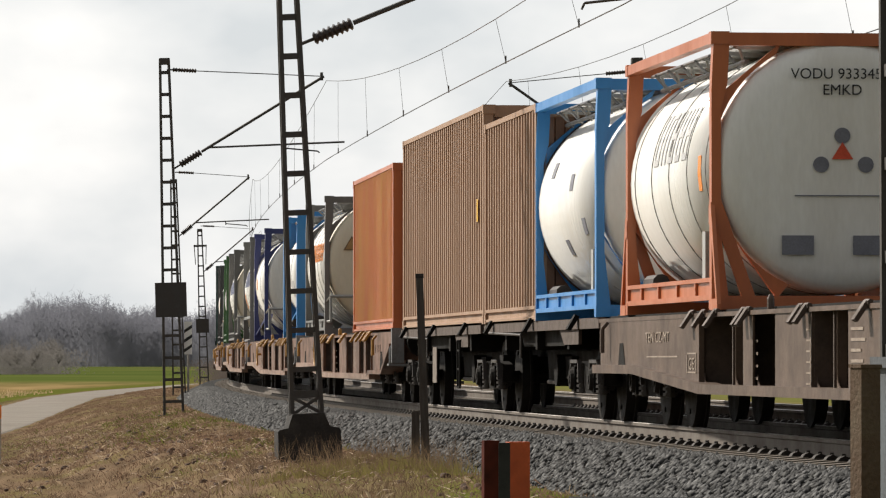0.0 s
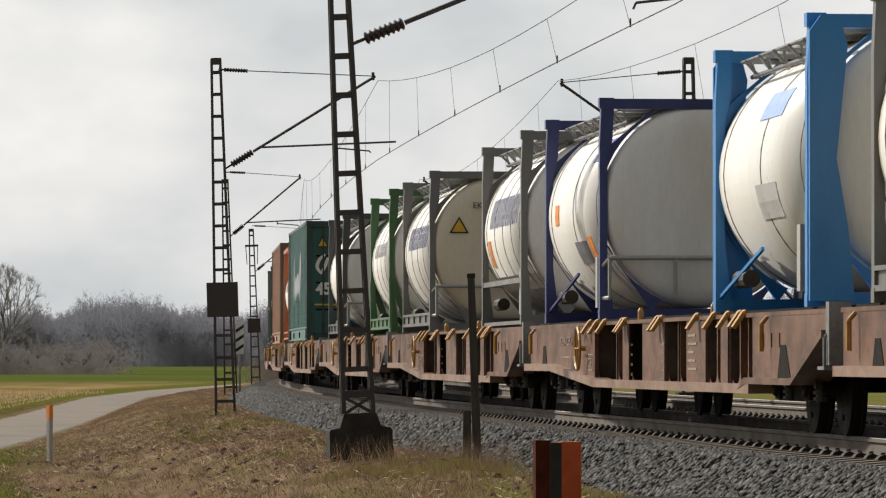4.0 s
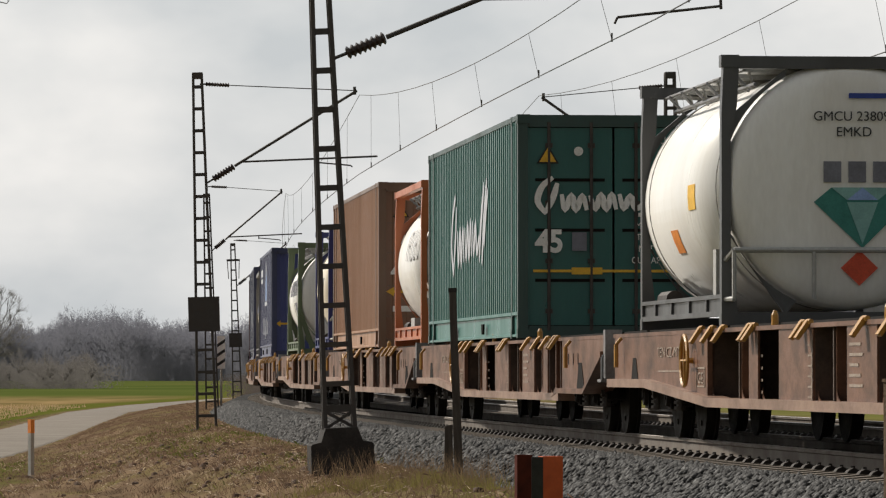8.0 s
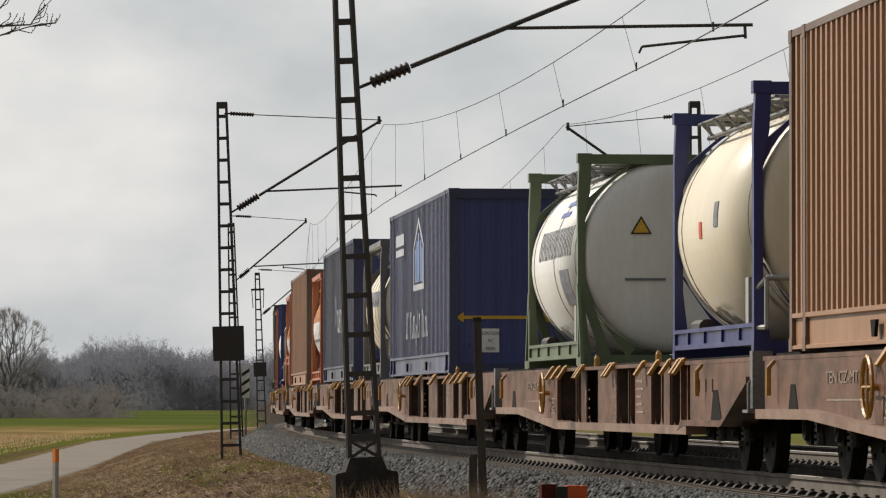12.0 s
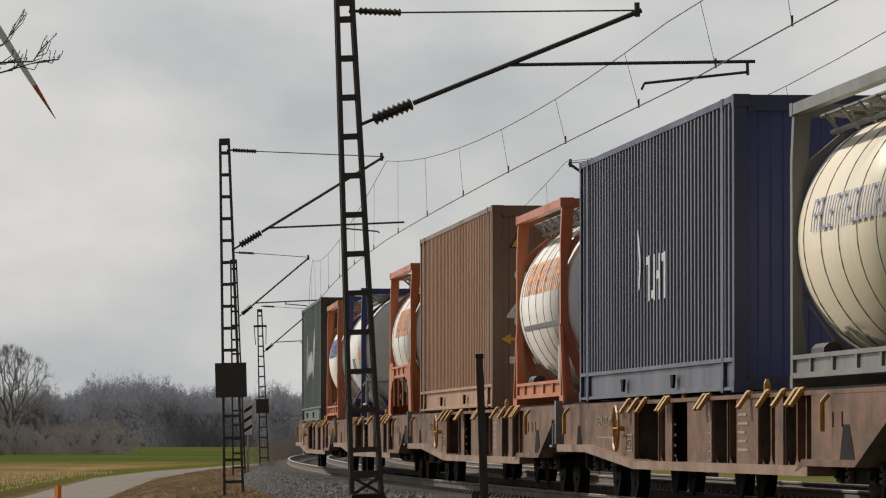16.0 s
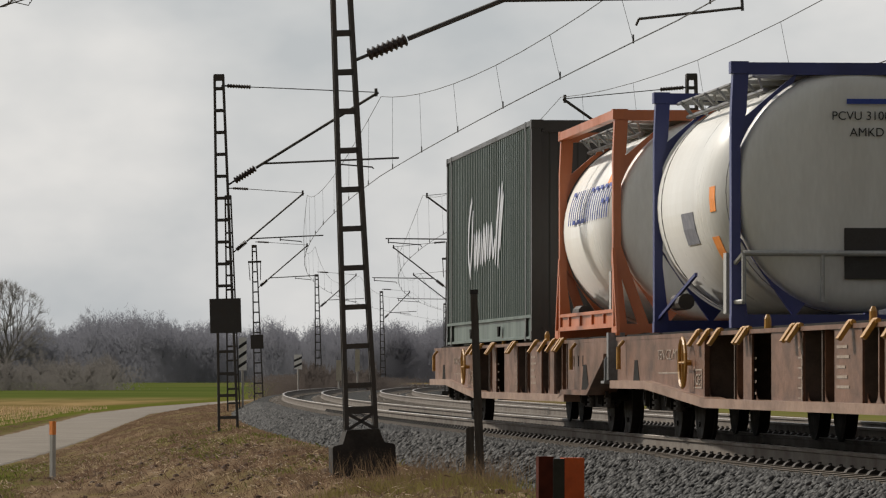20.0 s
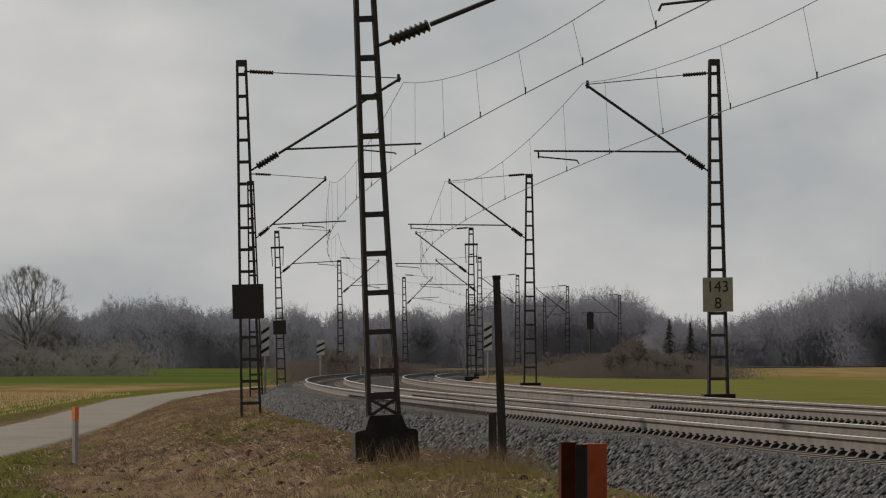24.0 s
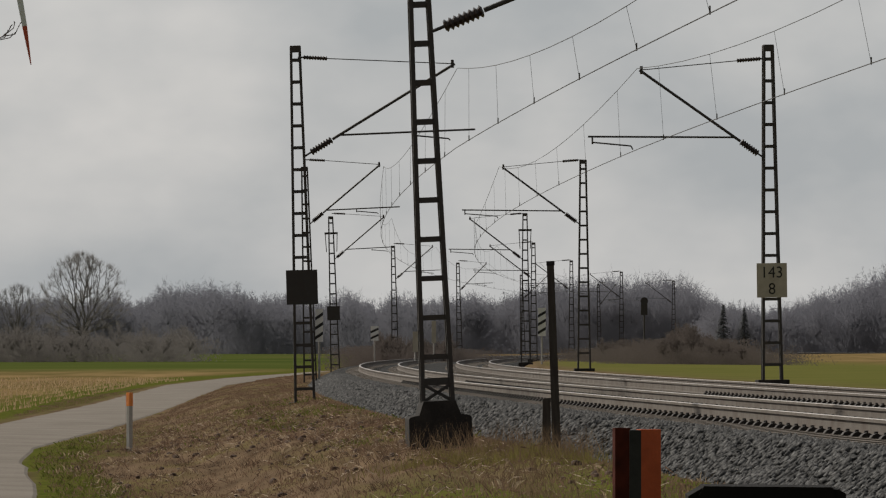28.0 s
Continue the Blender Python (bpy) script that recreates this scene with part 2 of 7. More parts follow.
def part(name, bm, mat, parent, label="", smooth=False):
    ob = new(name, mesh_of(name, bm, mat, smooth) if isinstance(bm, bmesh.types.BMesh) else bm)
    ob.parent = parent
    if label:
        tagged(ob, label)
    return ob


def thing(name, label, category, group="", m=None, kind=""):
    ob = new(name)
    ob.empty_display_size = 0.3
    if m is not None:
        ob.matrix_basis = m
    return tagged(ob, label, category, group, kind)


def sheet(name, verts, faces, mat, label="", category="", kind="stuff", parent=None):
    me = bpy.data.meshes.new(name)
    me.from_pydata([tuple(v) for v in verts], [], faces)
    me.materials.append(mat)
    ob = new(name, me)
    if parent:
        ob.parent = parent
    return tagged(ob, label, category, kind=kind)


def quick_mesh(name, verts, faces, mat):
    """A mesh of many alike faces, from arrays."""
    me = bpy.data.meshes.new(name)
    count, corners = faces.shape
    me.vertices.add(len(verts))
    me.vertices.foreach_set("co", np.ascontiguousarray(verts, dtype=np.float32).ravel())
    me.loops.add(count * corners)
    me.loops.foreach_set("vertex_index", faces.astype(np.int32).ravel())
    me.polygons.add(count)
    me.polygons.foreach_set("loop_start", np.arange(0, count * corners, corners, dtype=np.int32))
    me.update(calc_edges=True)
    me.materials.append(mat)
    return me


def lettering(words, size, mat, parent, m, squeeze=1.0, label="", bold=0.0):
    cu = bpy.data.curves.new("lettering", "FONT")
    cu.body, cu.size, cu.align_x, cu.extrude = words, size, "CENTER", 0.002
    cu.offset = bold
    tmp = new("lettering", cu)
    dg = bpy.context.evaluated_depsgraph_get()
    me = bpy.data.meshes.new_from_object(tmp.evaluated_get(dg))
    bpy.data.objects.remove(tmp)
    bpy.data.curves.remove(cu)
    me.transform(Matrix.Diagonal((squeeze, 1, 1, 1)))
    me.transform(m)
    me.materials.clear()
    me.materials.append(mat)
    ob = new("lettering", me)
    ob.parent = parent
    return tagged(ob, label) if label else ob


# ---- the line of the track: rail 1 is the near rail of the near track ----
STEP = 1.0
SS = np.arange(-460.0, 1000.0, STEP)
_k = 0.00004 + 0.00038 * np.clip((SS - 21.3 + 35) / 70, 0, 1)
_h = np.concatenate([[0], np.cumsum((_k[1:] + _k[:-1]) / 2 * STEP)])
HH = _h - np.interp(0, SS, _h) - 0.08405
_x = np.concatenate([[0], np.cumsum(np.sin((HH[1:] + HH[:-1]) / 2) * STEP)])
_y = np.concatenate([[0], np.cumsum(np.cos((HH[1:] + HH[:-1]) / 2) * STEP)])
XX = _x - np.interp(0, SS, _x) + 4.6923
YY = _y - np.interp(0, SS, _y) + 40.0
GAUGE, APART = 1.505, 4.0            # rail to rail, track to track
CENTRE = GAUGE / 2


def along(s, lat=CENTRE):
    """The point at s along the line, lat metres to the right of rail 1, and the heading."""
    h = float(np.interp(s, SS, HH))
    return float(np.interp(s, SS, XX)) + lat * math.cos(h), float(np.interp(s, SS, YY)) - lat * math.sin(h), h


def s_at(y):
    return float(np.interp(y, YY, SS))


def rail_x(y):
    return np.interp(y, YY, XX)


def placed(s, lat, z=0.0, turn=0.0):
    x, y, h = along(s, lat)
    return pose(x, y, z, 0, 0, -math.degrees(h) + turn)


def riding(s, half):
    """Pose of a rigid body on the near track, centre at s, whose bogies sit half a base before and behind."""
    xa, ya, _ = along(s - half)
    xb, yb, _ = along(s + half)
    return pose((xa + xb) / 2, (ya + yb) / 2, 0, 0, 0, -math.degrees(math.atan2(xb - xa, yb - ya)))


def swept(profile, s0, s1, lat, step=2.0):
    """A profile (sideways, up) carried along the line."""
    verts, faces, n = [], [], len(profile)
    ss = np.arange(s0, s1 + 0.01, step)
    for s in ss:
        for px, pz in profile:
            x, y, _ = along(s, lat + px)
            verts.append((x, y, pz))
    for i in range(len(ss) - 1):
        for j in range(n):
            k = (j + 1) % n
            faces.append((i * n + j, i * n + k, i * n + n + k, i * n + n + j))
    return verts, faces


# ---- ground ----
def fade(v, a, b):
    t = np.clip((v - a) / (b - a), 0, 1)
    return t * t * (3 - 2 * t)


def road_right(y):
    return np.interp(y, (-60, 20, 40, 67, 87, 98, 127, 174, 261, 320, 420), (-2.2, -3.2, -3.9, -5.3, -7.2, -7.9, -8.3, -9.4, -12.2, -12.2, -9.0))


def ground_z(x, y):
    """Height of the ground: berm beside the ballast, falling to the farm road and the fields, level on the far side."""
    lat = x - rail_x(y)
    near = -0.55 - 0.10 * fade(-lat, 2.4, 3.6) - 0.48 * fade(-lat, 3.6, 6.4) - 0.45 * fade(-lat, 14, 120) * (1 - fade(y, 300, 800)) + 0.75 * fade(y, 330, 900) * fade(-lat, 5, 30)
    far = -0.75 + 0.60 * fade(lat, 6.2, 7.4) - 0.25 * fade(lat, 10, 40)
    mid = np.where(lat < -2.0, near, np.where(lat > 6.2, far, -0.75 + 0.20 * fade(-lat, -1, 2.0)))
    return mid


def ground_mat():
    m = bpy.data.materials.new("dry_grass_and_field_soil")
    m.use_nodes = True
    n, l = m.node_tree.nodes, m.node_tree.links
    b = n["Principled BSDF"]
    b.inputs["Roughness"].default_value, b.inputs["Specular IOR Level"].default_value = 0.95, 0.0
    pos = n.new("ShaderNodeNewGeometry").outputs["Position"]
    sep = n.new("ShaderNodeSeparateXYZ")
    l.new(pos, sep.inputs[0])

    def noise_of(scale, detail=5.0, stretch=None):
        t = n.new("ShaderNodeTexNoise")
        t.inputs["Scale"].default_value, t.inputs["Detail"].default_value = scale, detail
        if stretch:
            mp = n.new("ShaderNodeMapping")
            mp.inputs["Scale"].default_value = stretch
            l.new(pos, mp.inputs["Vector"])
            l.new(mp.outputs["Vector"], t.inputs["Vector"])
        else:
            l.new(pos, t.inputs["Vector"])
        return t.outputs["Fac"]

    def ramp_of(fac, lo, hi, a, c):
        r = n.new("ShaderNodeValToRGB")
        r.color_ramp.elements[0].position, r.color_ramp.elements[1].position = lo, hi
        r.color_ramp.elements[0].color, r.color_ramp.elements[1].color = (*a, 1), (*c, 1)
        l.new(fac, r.inputs["Fac"])
        return r.outputs["Color"]

    def mixed(fac, a, c):
        x = n.new("ShaderNodeMix")
        x.data_type = "RGBA"
        l.new(fac, x.inputs["Factor"])
        l.new(a, x.inputs["A"])
        l.new(c, x.inputs["B"])
        return x.outputs["Result"]

    def step(value, lo, hi):
        r = n.new("ShaderNodeMapRange")
        r.inputs["From Min"].default_value, r.inputs["From Max"].default_value = lo, hi
        l.new(value, r.inputs["Value"])
        return r.outputs["Result"]

    def wobble(axis, scale, by):
        t = noise_of(scale)
        k = n.new("ShaderNodeMath")
        k.operation, k.inputs[1].default_value = "MULTIPLY_ADD", by
        l.new(t, k.inputs[0])
        l.new(sep.outputs[axis], k.inputs[2])
        return k.outputs[0]

    dry = ramp_of(noise_of(3.0, 6.0, (1, 0.09, 1)), 0.34, 0.66, (0.100, 0.070, 0.046), (0.185, 0.130, 0.084))
    moss = ramp_of(noise_of(5.0, 5.0, (1, 0.1, 1)), 0.3, 0.7, (0.085, 0.076, 0.028), (0.15, 0.122, 0.050))
    verge = mixed(ramp_of(noise_of(0.8, 4.0, (1, 0.2, 1)), 0.46, 0.66, (0, 0, 0), (0.8, 0.8, 0.8)), dry, moss)
    stubble = ramp_of(noise_of(0.25, 8.0, (1, 0.12, 1)), 0.38, 0.65, (0.145, 0.108, 0.045), (0.26, 0.18, 0.085))
    crop = ramp_of(noise_of(0.03), 0.3, 0.7, (0.06, 0.08, 0.02), (0.09, 0.105, 0.028))
    left_field = mixed(step(wobble("Y", 0.02, 90.0), 410, 500), stubble, crop)
    lime = ramp_of(noise_of(0.3), 0.3, 0.7, (0.105, 0.112, 0.030), (0.145, 0.138, 0.044))
    olive = ramp_of(noise_of(0.05), 0.3, 0.7, (0.075, 0.085, 0.018), (0.12, 0.105, 0.028))
    soil = n.new("ShaderNodeMath")
    soil.operation = "MULTIPLY"
    l.new(step(wobble("X", 0.05, 12.0), 22, 34), soil.inputs[0])
    l.new(step(wobble("Y", 0.05, 60.0), 300, 380), soil.inputs[1])
    right_field = mixed(soil.outputs[0], mixed(step(wobble("Y", 0.05, 60.0), 330, 480), lime, olive), stubble)
    side = step(sep.outputs["X"], -4.0, 3.0)
    fields = mixed(side, left_field, right_field)
    # lateral place is baked per vertex: 0 on the verge, 1 on the fields
    at = n.new("ShaderNodeAttribute")
    at.attribute_name = "field"
    rim = n.new("ShaderNodeAttribute")
    rim.attribute_name = "rim"
    turf = ramp_of(noise_of(3.0), 0.3, 0.7, (0.062, 0.078, 0.015), (0.115, 0.115, 0.026))
    l.new(mixed(rim.outputs["Fac"], mixed(at.outputs["Fac"], verge, fields), turf), b.inputs["Base Color"])
    bp = n.new("ShaderNodeBump")
    bp.inputs["Strength"].default_value, bp.inputs["Distance"].default_value = 0.4, 0.05
    l.new(noise_of(7.0, 5.0, (1, 0.15, 1)), bp.inputs["Height"])
    l.new(bp.outputs["Normal"], b.inputs["Normal"])
    return m


def patches(x, y, k):
    """Soft uneven field from -1 to 1."""
    a = np.sin(0.9 * x + 0.31 * y + k + 1.7 * np.sin(0.13 * y + 0.4 * x + k))
    c = np.sin(2.3 * x - 0.57 * y + 2.0 * k + 1.3 * np.sin(0.41 * y - 0.8 * x))
    d = np.sin(5.9 * x + 1.7 * y + 3.0 * k + 1.1 * np.sin(1.1 * y + 1.9 * x))
    return 0.45 * a + 0.33 * c + 0.22 * d


def ground_top(x, y):
    """Ground with the clods and hollows of the verge, smooth under the road."""
    x, y = np.asarray(x, float), np.asarray(y, float)
    lat, rr = x - rail_x(y), road_right(y)
    rough = fade(-lat, 2.1, 2.6) * fade(-lat, -16.0, -14.0) * fade(y, 15, 22) * (1 - fade(y, 230, 260))
    rough = rough * (1 - fade(x, rr - 4.2, rr - 3.6) * (1 - fade(x, rr + 0.05, rr + 0.5)))
    return ground_z(x, y) + rough * (0.05 * patches(x, y * 0.35, 0.3) + 0.035 * patches(x * 3.3, y * 0.5, 1.9))


def make_ground():
    ys = np.concatenate([np.arange(-500, 20, 20.0), np.arange(20, 140, 0.6), np.arange(140, 330, 2.0), np.arange(330, 1000, 10.0), np.arange(1000, 4600, 150.0)])
    lats = np.concatenate([[-2500, -1200, -600, -300, -150, -100, -70], np.arange(-50, -16, 2.0), np.arange(-16, -2, 0.3), [-2, -1, 0, 3, 6, 6.3, 6.8, 7.4, 8, 9, 11, 14, 20, 30, 45, 70, 110, 200, 400, 800, 1500, 3000]])
    gy, gl = np.meshgrid(ys, lats, indexing="ij")
    gx = gl + rail_x(gy)
    gz = ground_top(gx, gy)
    field = np.maximum(fade(road_right(gy) - 3.4 - gx, 0.0, 2.0), fade(gl, 7.6, 9.5)).ravel()
    n = len(lats)
    faces = [(i * n + j, i * n + j + 1, i * n + n + j + 1, i * n + n + j) for i in range(len(ys) - 1) for j in range(n - 1)]
    ob = sheet("ground", np.stack([gx, gy, gz], -1).reshape(-1, 3).tolist(), faces, ground_mat(), "dry grassy verge, stubble and green fields", "ground", "structure")
    a = ob.data.attributes.new("field", "FLOAT", "POINT")
    a.data.foreach_set("value", field.tolist())
    # turf beside the road and on the low ground nearest the camera
    rr = road_right(gy)
    ragged = 0.5 * patches(gx, gy * 0.6, 3.1)
    left_rim = fade(rr - 3.2 - gx, 0.0, 0.6) * (1 - fade(rr - 3.2 - gx + 2 * ragged, 2.0, 5.0)) * (gl < 0)
    right_rim = (gx > rr - 0.2) * (1 - fade(gx - rr + ragged, 0.5, 1.4)) * (1 - fade(gy, 95, 125)) * (gl < -2)
    front = (1 - fade(gy + 5 * ragged, 50, 60)) * fade(gx + ragged, -2.6, -1.2) * (gl < -1.8)
    r = ob.data.attributes.new("rim", "FLOAT", "POINT")
    r.data.foreach_set("value", np.maximum(np.maximum(left_rim, right_rim), front).ravel().tolist())
    ob.data.polygons.foreach_set("use_smooth", [True] * len(ob.data.polygons))


make_ground()


def make_road():
    ys = np.concatenate([np.arange(-60, 60, 6.0), np.arange(60, 330, 2.5), np.arange(330, 420, 10)])
    verts, faces = [], []
    for y in ys:
        r = float(road_right(y)) + 0.12 * noise.noise((0, y * 0.3, 0))
        w = 3.2
        for k, (fx, up) in enumerate(((0.0, -0.06), (0.06, 0.02), (0.5, 0.05), (0.94, 0.02), (1.0, -0.06))):
            x = r - w * fx
            z = float(ground_z(x, y)) + up
            verts.append((x, y, z))
    for i in range(len(ys) - 1):
        for j in range(4):
            faces.append((i * 5 + j, i * 5 + 5 + j, i * 5 + 6 + j, i * 5 + j + 1))
    sheet("road", verts, faces, M["road"], "narrow pale asphalt farm road beside the verge", "road", "structure")


make_road()

# ---- the two tracks ----
BALLAST = [(-1.0, -0.22), (-1.9, -0.62), (-2.2, -0.80), (8.0, -0.80), (7.4, -0.60), (6.5, -0.22), (5.0, -0.2), (4.6, -0.26), (3.1, -0.26), (2.2, -0.2), (0.75, -0.22)]
v, f = swept(BALLAST, -450, 900, 0.0, 5.0)
sheet("ballast_bed", v, f, M["bed"], "grey crushed stone ballast bed under both tracks", "ballast", "structure")
RAIL = [(-0.075, -0.172), (0.075, -0.172), (0.075, -0.16), (0.012, -0.145), (0.012, -0.045), (0.036, -0.035), (0.036, -0.004), (-0.036, -0.004), (-0.036, -0.035), (-0.012, -0.045), (-0.012, -0.145), (-0.075, -0.16)]
HEAD = [(-0.034, -0.004), (-0.030, 0.0), (0.030, 0.0), (0.034, -0.004)]
TRACKS = []
for lat in (0.0, APART):
    tr = thing("railway_track", "pair of worn steel rails on concrete sleepers in grey ballast", "railway track", "tracks", kind="structure")
    TRACKS.append(tr)
    for side in (0.0, GAUGE):
        v, f = swept(RAIL, -450, 880, lat + side, 2.0)
        sheet("rail", v, f, M["rail_side"], "rust-brown steel rail", "", "", tr)
        v, f = swept(HEAD, -450, 880, lat + side, 2.0)
        sheet("rail_head", v, f, M["rail_head"], "polished running surface of the rail", "", "", tr)


def sleeper_mesh():
    bm = bmesh.new()
    slab(bm, [(-1.3, -0.40), (1.3, -0.40), (1.28, -0.20), (0.9, -0.172), (0.55, -0.172), (0.3, -0.22), (-0.3, -0.22), (-0.55, -0.172), (-0.9, -0.172), (-1.28, -0.20)], "y", -0.13, 0.13)
    return mesh_of("sleeper", bm, M["sleeper"])


def clip_mesh():
    bm = bmesh.new()
    for x in (-CENTRE, CENTRE):
        for d in (-1, 1):
            slab(bm, [(x + d * 0.05, -0.172), (x + d * 0.17, -0.172), (x + d * 0.15, -0.145), (x + d * 0.11, -0.125), (x + d * 0.06, -0.145)], "y", -0.07, 0.07)
            rod(bm, (x + d * 0.11, 0, -0.15), (x + d * 0.11, 0, -0.11), 0.02)
    return mesh_of("rail_clips", bm, M["clip"])


# ---- overhead line masts ----
def mast_leg(sx, sy, height, wide0, wide1):
    """One of the four angle legs that draw together towards the top."""
    bm = bmesh.new()
    bar(bm, (sx * wide0 / 2, sy * 0.12, 0), (sx * wide1 / 2, sy * 0.12, height), 0.055, 0.055)
    return bm


def batten(height, wide0, wide1, z, tall=0.065):
    bm = bmesh.new()
    w = wide0 + (wide1 - wide0) * z / height
    for sy in (-1, 1):
        box(bm, -w / 2, w / 2, sy * 0.12 - 0.012, sy * 0.12 + 0.012, z - tall / 2, z + tall / 2)
    for sx in (-1, 1):
        box(bm, sx * w / 2 - 0.012, sx * w / 2 + 0.012, -0.12, 0.12, z - tall / 2, z + tall / 2)
    return bm


def insulator(bm, p, q, r=0.055, sheds=7):
    p, q = Vector(p), Vector(q)
    d = (q - p).normalized()
    a = d.orthogonal().normalized()
    c = d.cross(a)
    rings = []
    for i in range(sheds):
        for t, k in ((0.0, 0.62), (0.35, 1.0), (0.65, 0.8), (0.75, 0.62)):
            o = p.lerp(q, (i + t) / sheds)
            rings.append([bm.verts.new(o + (a * math.cos(w) + c * math.sin(w)) * r * k) for w in [0.7854 * j for j in range(8)]])
    for u, v in zip(rings, rings[1:]):
        for j in range(8):
            bm.faces.new((u[j], u[(j + 1) % 8], v[(j + 1) % 8], v[j]))
    bm.faces.new(rings[0][::-1])
    bm.faces.new(rings[-1])


def mast(y, side, lean, top=7.4, foot=-0.6, lat=2.62, plate=None, reach=3.56, pull=True, block=None, weights=False, wide=0.42, heights=(4.93, 6.93, 7.16, 5.40), tube=3.98, rise=0.05):
    """side -1 stands left of the near track, +1 right of the far one; x of the mast's own space points to its track."""
    s = s_at(y)
    l = -lat if side < 0 else APART + GAUGE + lat
    x, yy, h = along(s, l)
    ob = thing("catenary_mast", "dark steel lattice mast carrying the overhead line cantilever", "mast", "catenary masts")
    base = pose(x, yy, foot, 0, 0, -math.degrees(h)) @ pose(0, 0, 0, 0, -lean, 0)
    if side > 0:
        base = base @ pose(0, 0, 0, 0, 0, 180)
        # keep the lean after the half turn
    ob.matrix_basis = base
    hgt, w1 = top - foot, 0.19
    for sx in (-1, 1):
        for sy in (-1, 1):
            part("leg", mast_leg(sx, sy, hgt, wide, w1), M["mast"], ob)
    z = hgt - 0.3
    while z > 0.25:
        part("batten", batten(hgt, wide, w1, z), M["mast"], ob)
        z -= 0.49
    bm = bmesh.new()
    box(bm, -w1 / 2 - 0.02, w1 / 2 + 0.02, -0.15, 0.15, hgt - 0.12, hgt + 0.02)
    part("cap", bm, M["mast"], ob)
    if block:
        bm = bmesh.new()
        w, zt, zb = block
        slab(bm, [(-w / 2, zb), (w / 2, zb), (w / 2 - 0.01, zt - 0.19), (w / 2 - 0.03, zt - 0.17), (w / 2 - 0.14, zt - 0.15), (w / 2 - 0.20, zt + 0.02), (-w / 2 + 0.20, zt + 0.02), (-w / 2 + 0.14, zt - 0.15), (-w / 2 + 0.03, zt - 0.17), (-w / 2 + 0.01, zt - 0.19)], "y", -w / 2, w / 2)
        part("foundation", bm, M["found"], ob, "tarred concrete foundation block")
        for sx in (-1, 1):
            bm = bmesh.new()
            bar(bm, (sx * wide * 0.46, -0.12, zt + 0.02), (-sx * wide * 0.44, -0.12, zt + 0.22), 0.03, 0.04)
            part("foot_brace", bm, M["mast"], ob)
        part("batten", batten(hgt, wide, w1, zt + 0.26, 0.09), M["mast"], ob)
    else:
        bm = bmesh.new()
        box(bm, -0.35, 0.35, -0.35, 0.35, -0.6, 0.05)
        part("foundation", bm, M["found"], ob, "low concrete foundation")
    zr = -foot
    foot_z, head, tie, tube_z = (h0 + zr for h0 in heights)
    bm = bmesh.new()
    insulator(bm, (0.18, 0, tie), (0.72, 0, tie - 0.04), 0.052, 9)
    part("tie_insulator", bm, M["insul"], ob)
    bm = bmesh.new()
    rod(bm, (0.05, 0, tie), (0.2, 0, tie), 0.02)
    rod(bm, (0.70, 0, tie - 0.04), (reach, 0, head), 0.011)
    part("tie_wire", bm, M["wire"], ob)
    bm = bmesh.new()
    d = Vector((reach, 0, head)) - Vector((0.12, 0, foot_z))
    a = Vector((0.12, 0, foot_z))
    insulator(bm, a + d * 0.05, a + d * 0.19, 0.085, 8)
    part("strut_insulator", bm, M["insul"], ob)
    bm = bmesh.new()
    rod(bm, a, a + d * 0.05, 0.022)
    rod(bm, a + d * 0.19, a + d, 0.032, 8)
    rod(bm, a + d * 0.985 + Vector((0, 0, -0.06)), a + d * 0.985 + Vector((0, 0, 0.12)), 0.035)
    part("strut", bm, M["mast"], ob)
    far = tube
    t0 = (a + d * ((tube_z - foot_z) / d.z)).x
    bm = bmesh.new()
    rod(bm, (t0, 0, tube_z), (far, 0, tube_z + rise), 0.022, 8)
    part("registration_tube", bm, M["mast"], ob)
    bm = bmesh.new()
    wx = lat + CENTRE
    if pull:
        drop = wx - 0.75
        rod(bm, (drop, 0, tube_z), (drop, 0, tube_z - 0.1), 0.018)
        rod(bm, (drop, 0, tube_z - 0.06), (wx - 0.05, 0, tube_z - 0.14), 0.017)
        rod(bm, (wx - 0.05, 0, tube_z - 0.13), (wx, 0, 5.22 + zr), 0.015)
    else:
        drop = far - 0.1
        rod(bm, (drop, 0, tube_z + rise), (drop, 0, tube_z + rise - 0.17), 0.02)
        rod(bm, (drop, 0, tube_z + rise - 0.13), (wx + 0.04, 0, tube_z + rise - 0.22), 0.018)
        rod(bm, (wx + 0.04, 0, tube_z + rise - 0.22), (wx, 0, tube_z + rise - 0.30), 0.016)
    part("steady_arm", bm, M["mast"], ob)
    if weights:
        bm = bmesh.new()
        box(bm, -0.32, 0.32, -0.03, 0.03, hgt - 0.85, hgt - 0.75)
        for sx in (-1, 1):
            rod(bm, (sx * 0.29, 0, hgt - 0.8), (sx * 0.25, 0, hgt - 1.7), 0.02)
        part("crossarm", bm, M["mast"], ob)
    if plate:
        width, tall, zc, kind = plate
        bm = bmesh.new()
        yf = -0.17
        box(bm, -width / 2, width / 2, yf - 0.02, yf, zc + zr - tall / 2, zc + zr + tall / 2) if side < 0 else box(bm, -width / 2, width / 2, -yf, -yf + 0.02, zc + zr - tall / 2, zc + zr + tall / 2)
        pl = part("sign_plate", bm, M["sign_white"] if kind == "km" else M["sign_back"], ob, "weathered cream distance plate with black figures" if kind == "km" else "dark back of a square sign plate")
        if kind == "km":
            mm = pose(0, 0.193, zc + zr, 90, 0, 180)
            lettering("143", 0.36, M["black"], pl, mm @ pose(0, 0.06, 0), 0.95, "black figures")
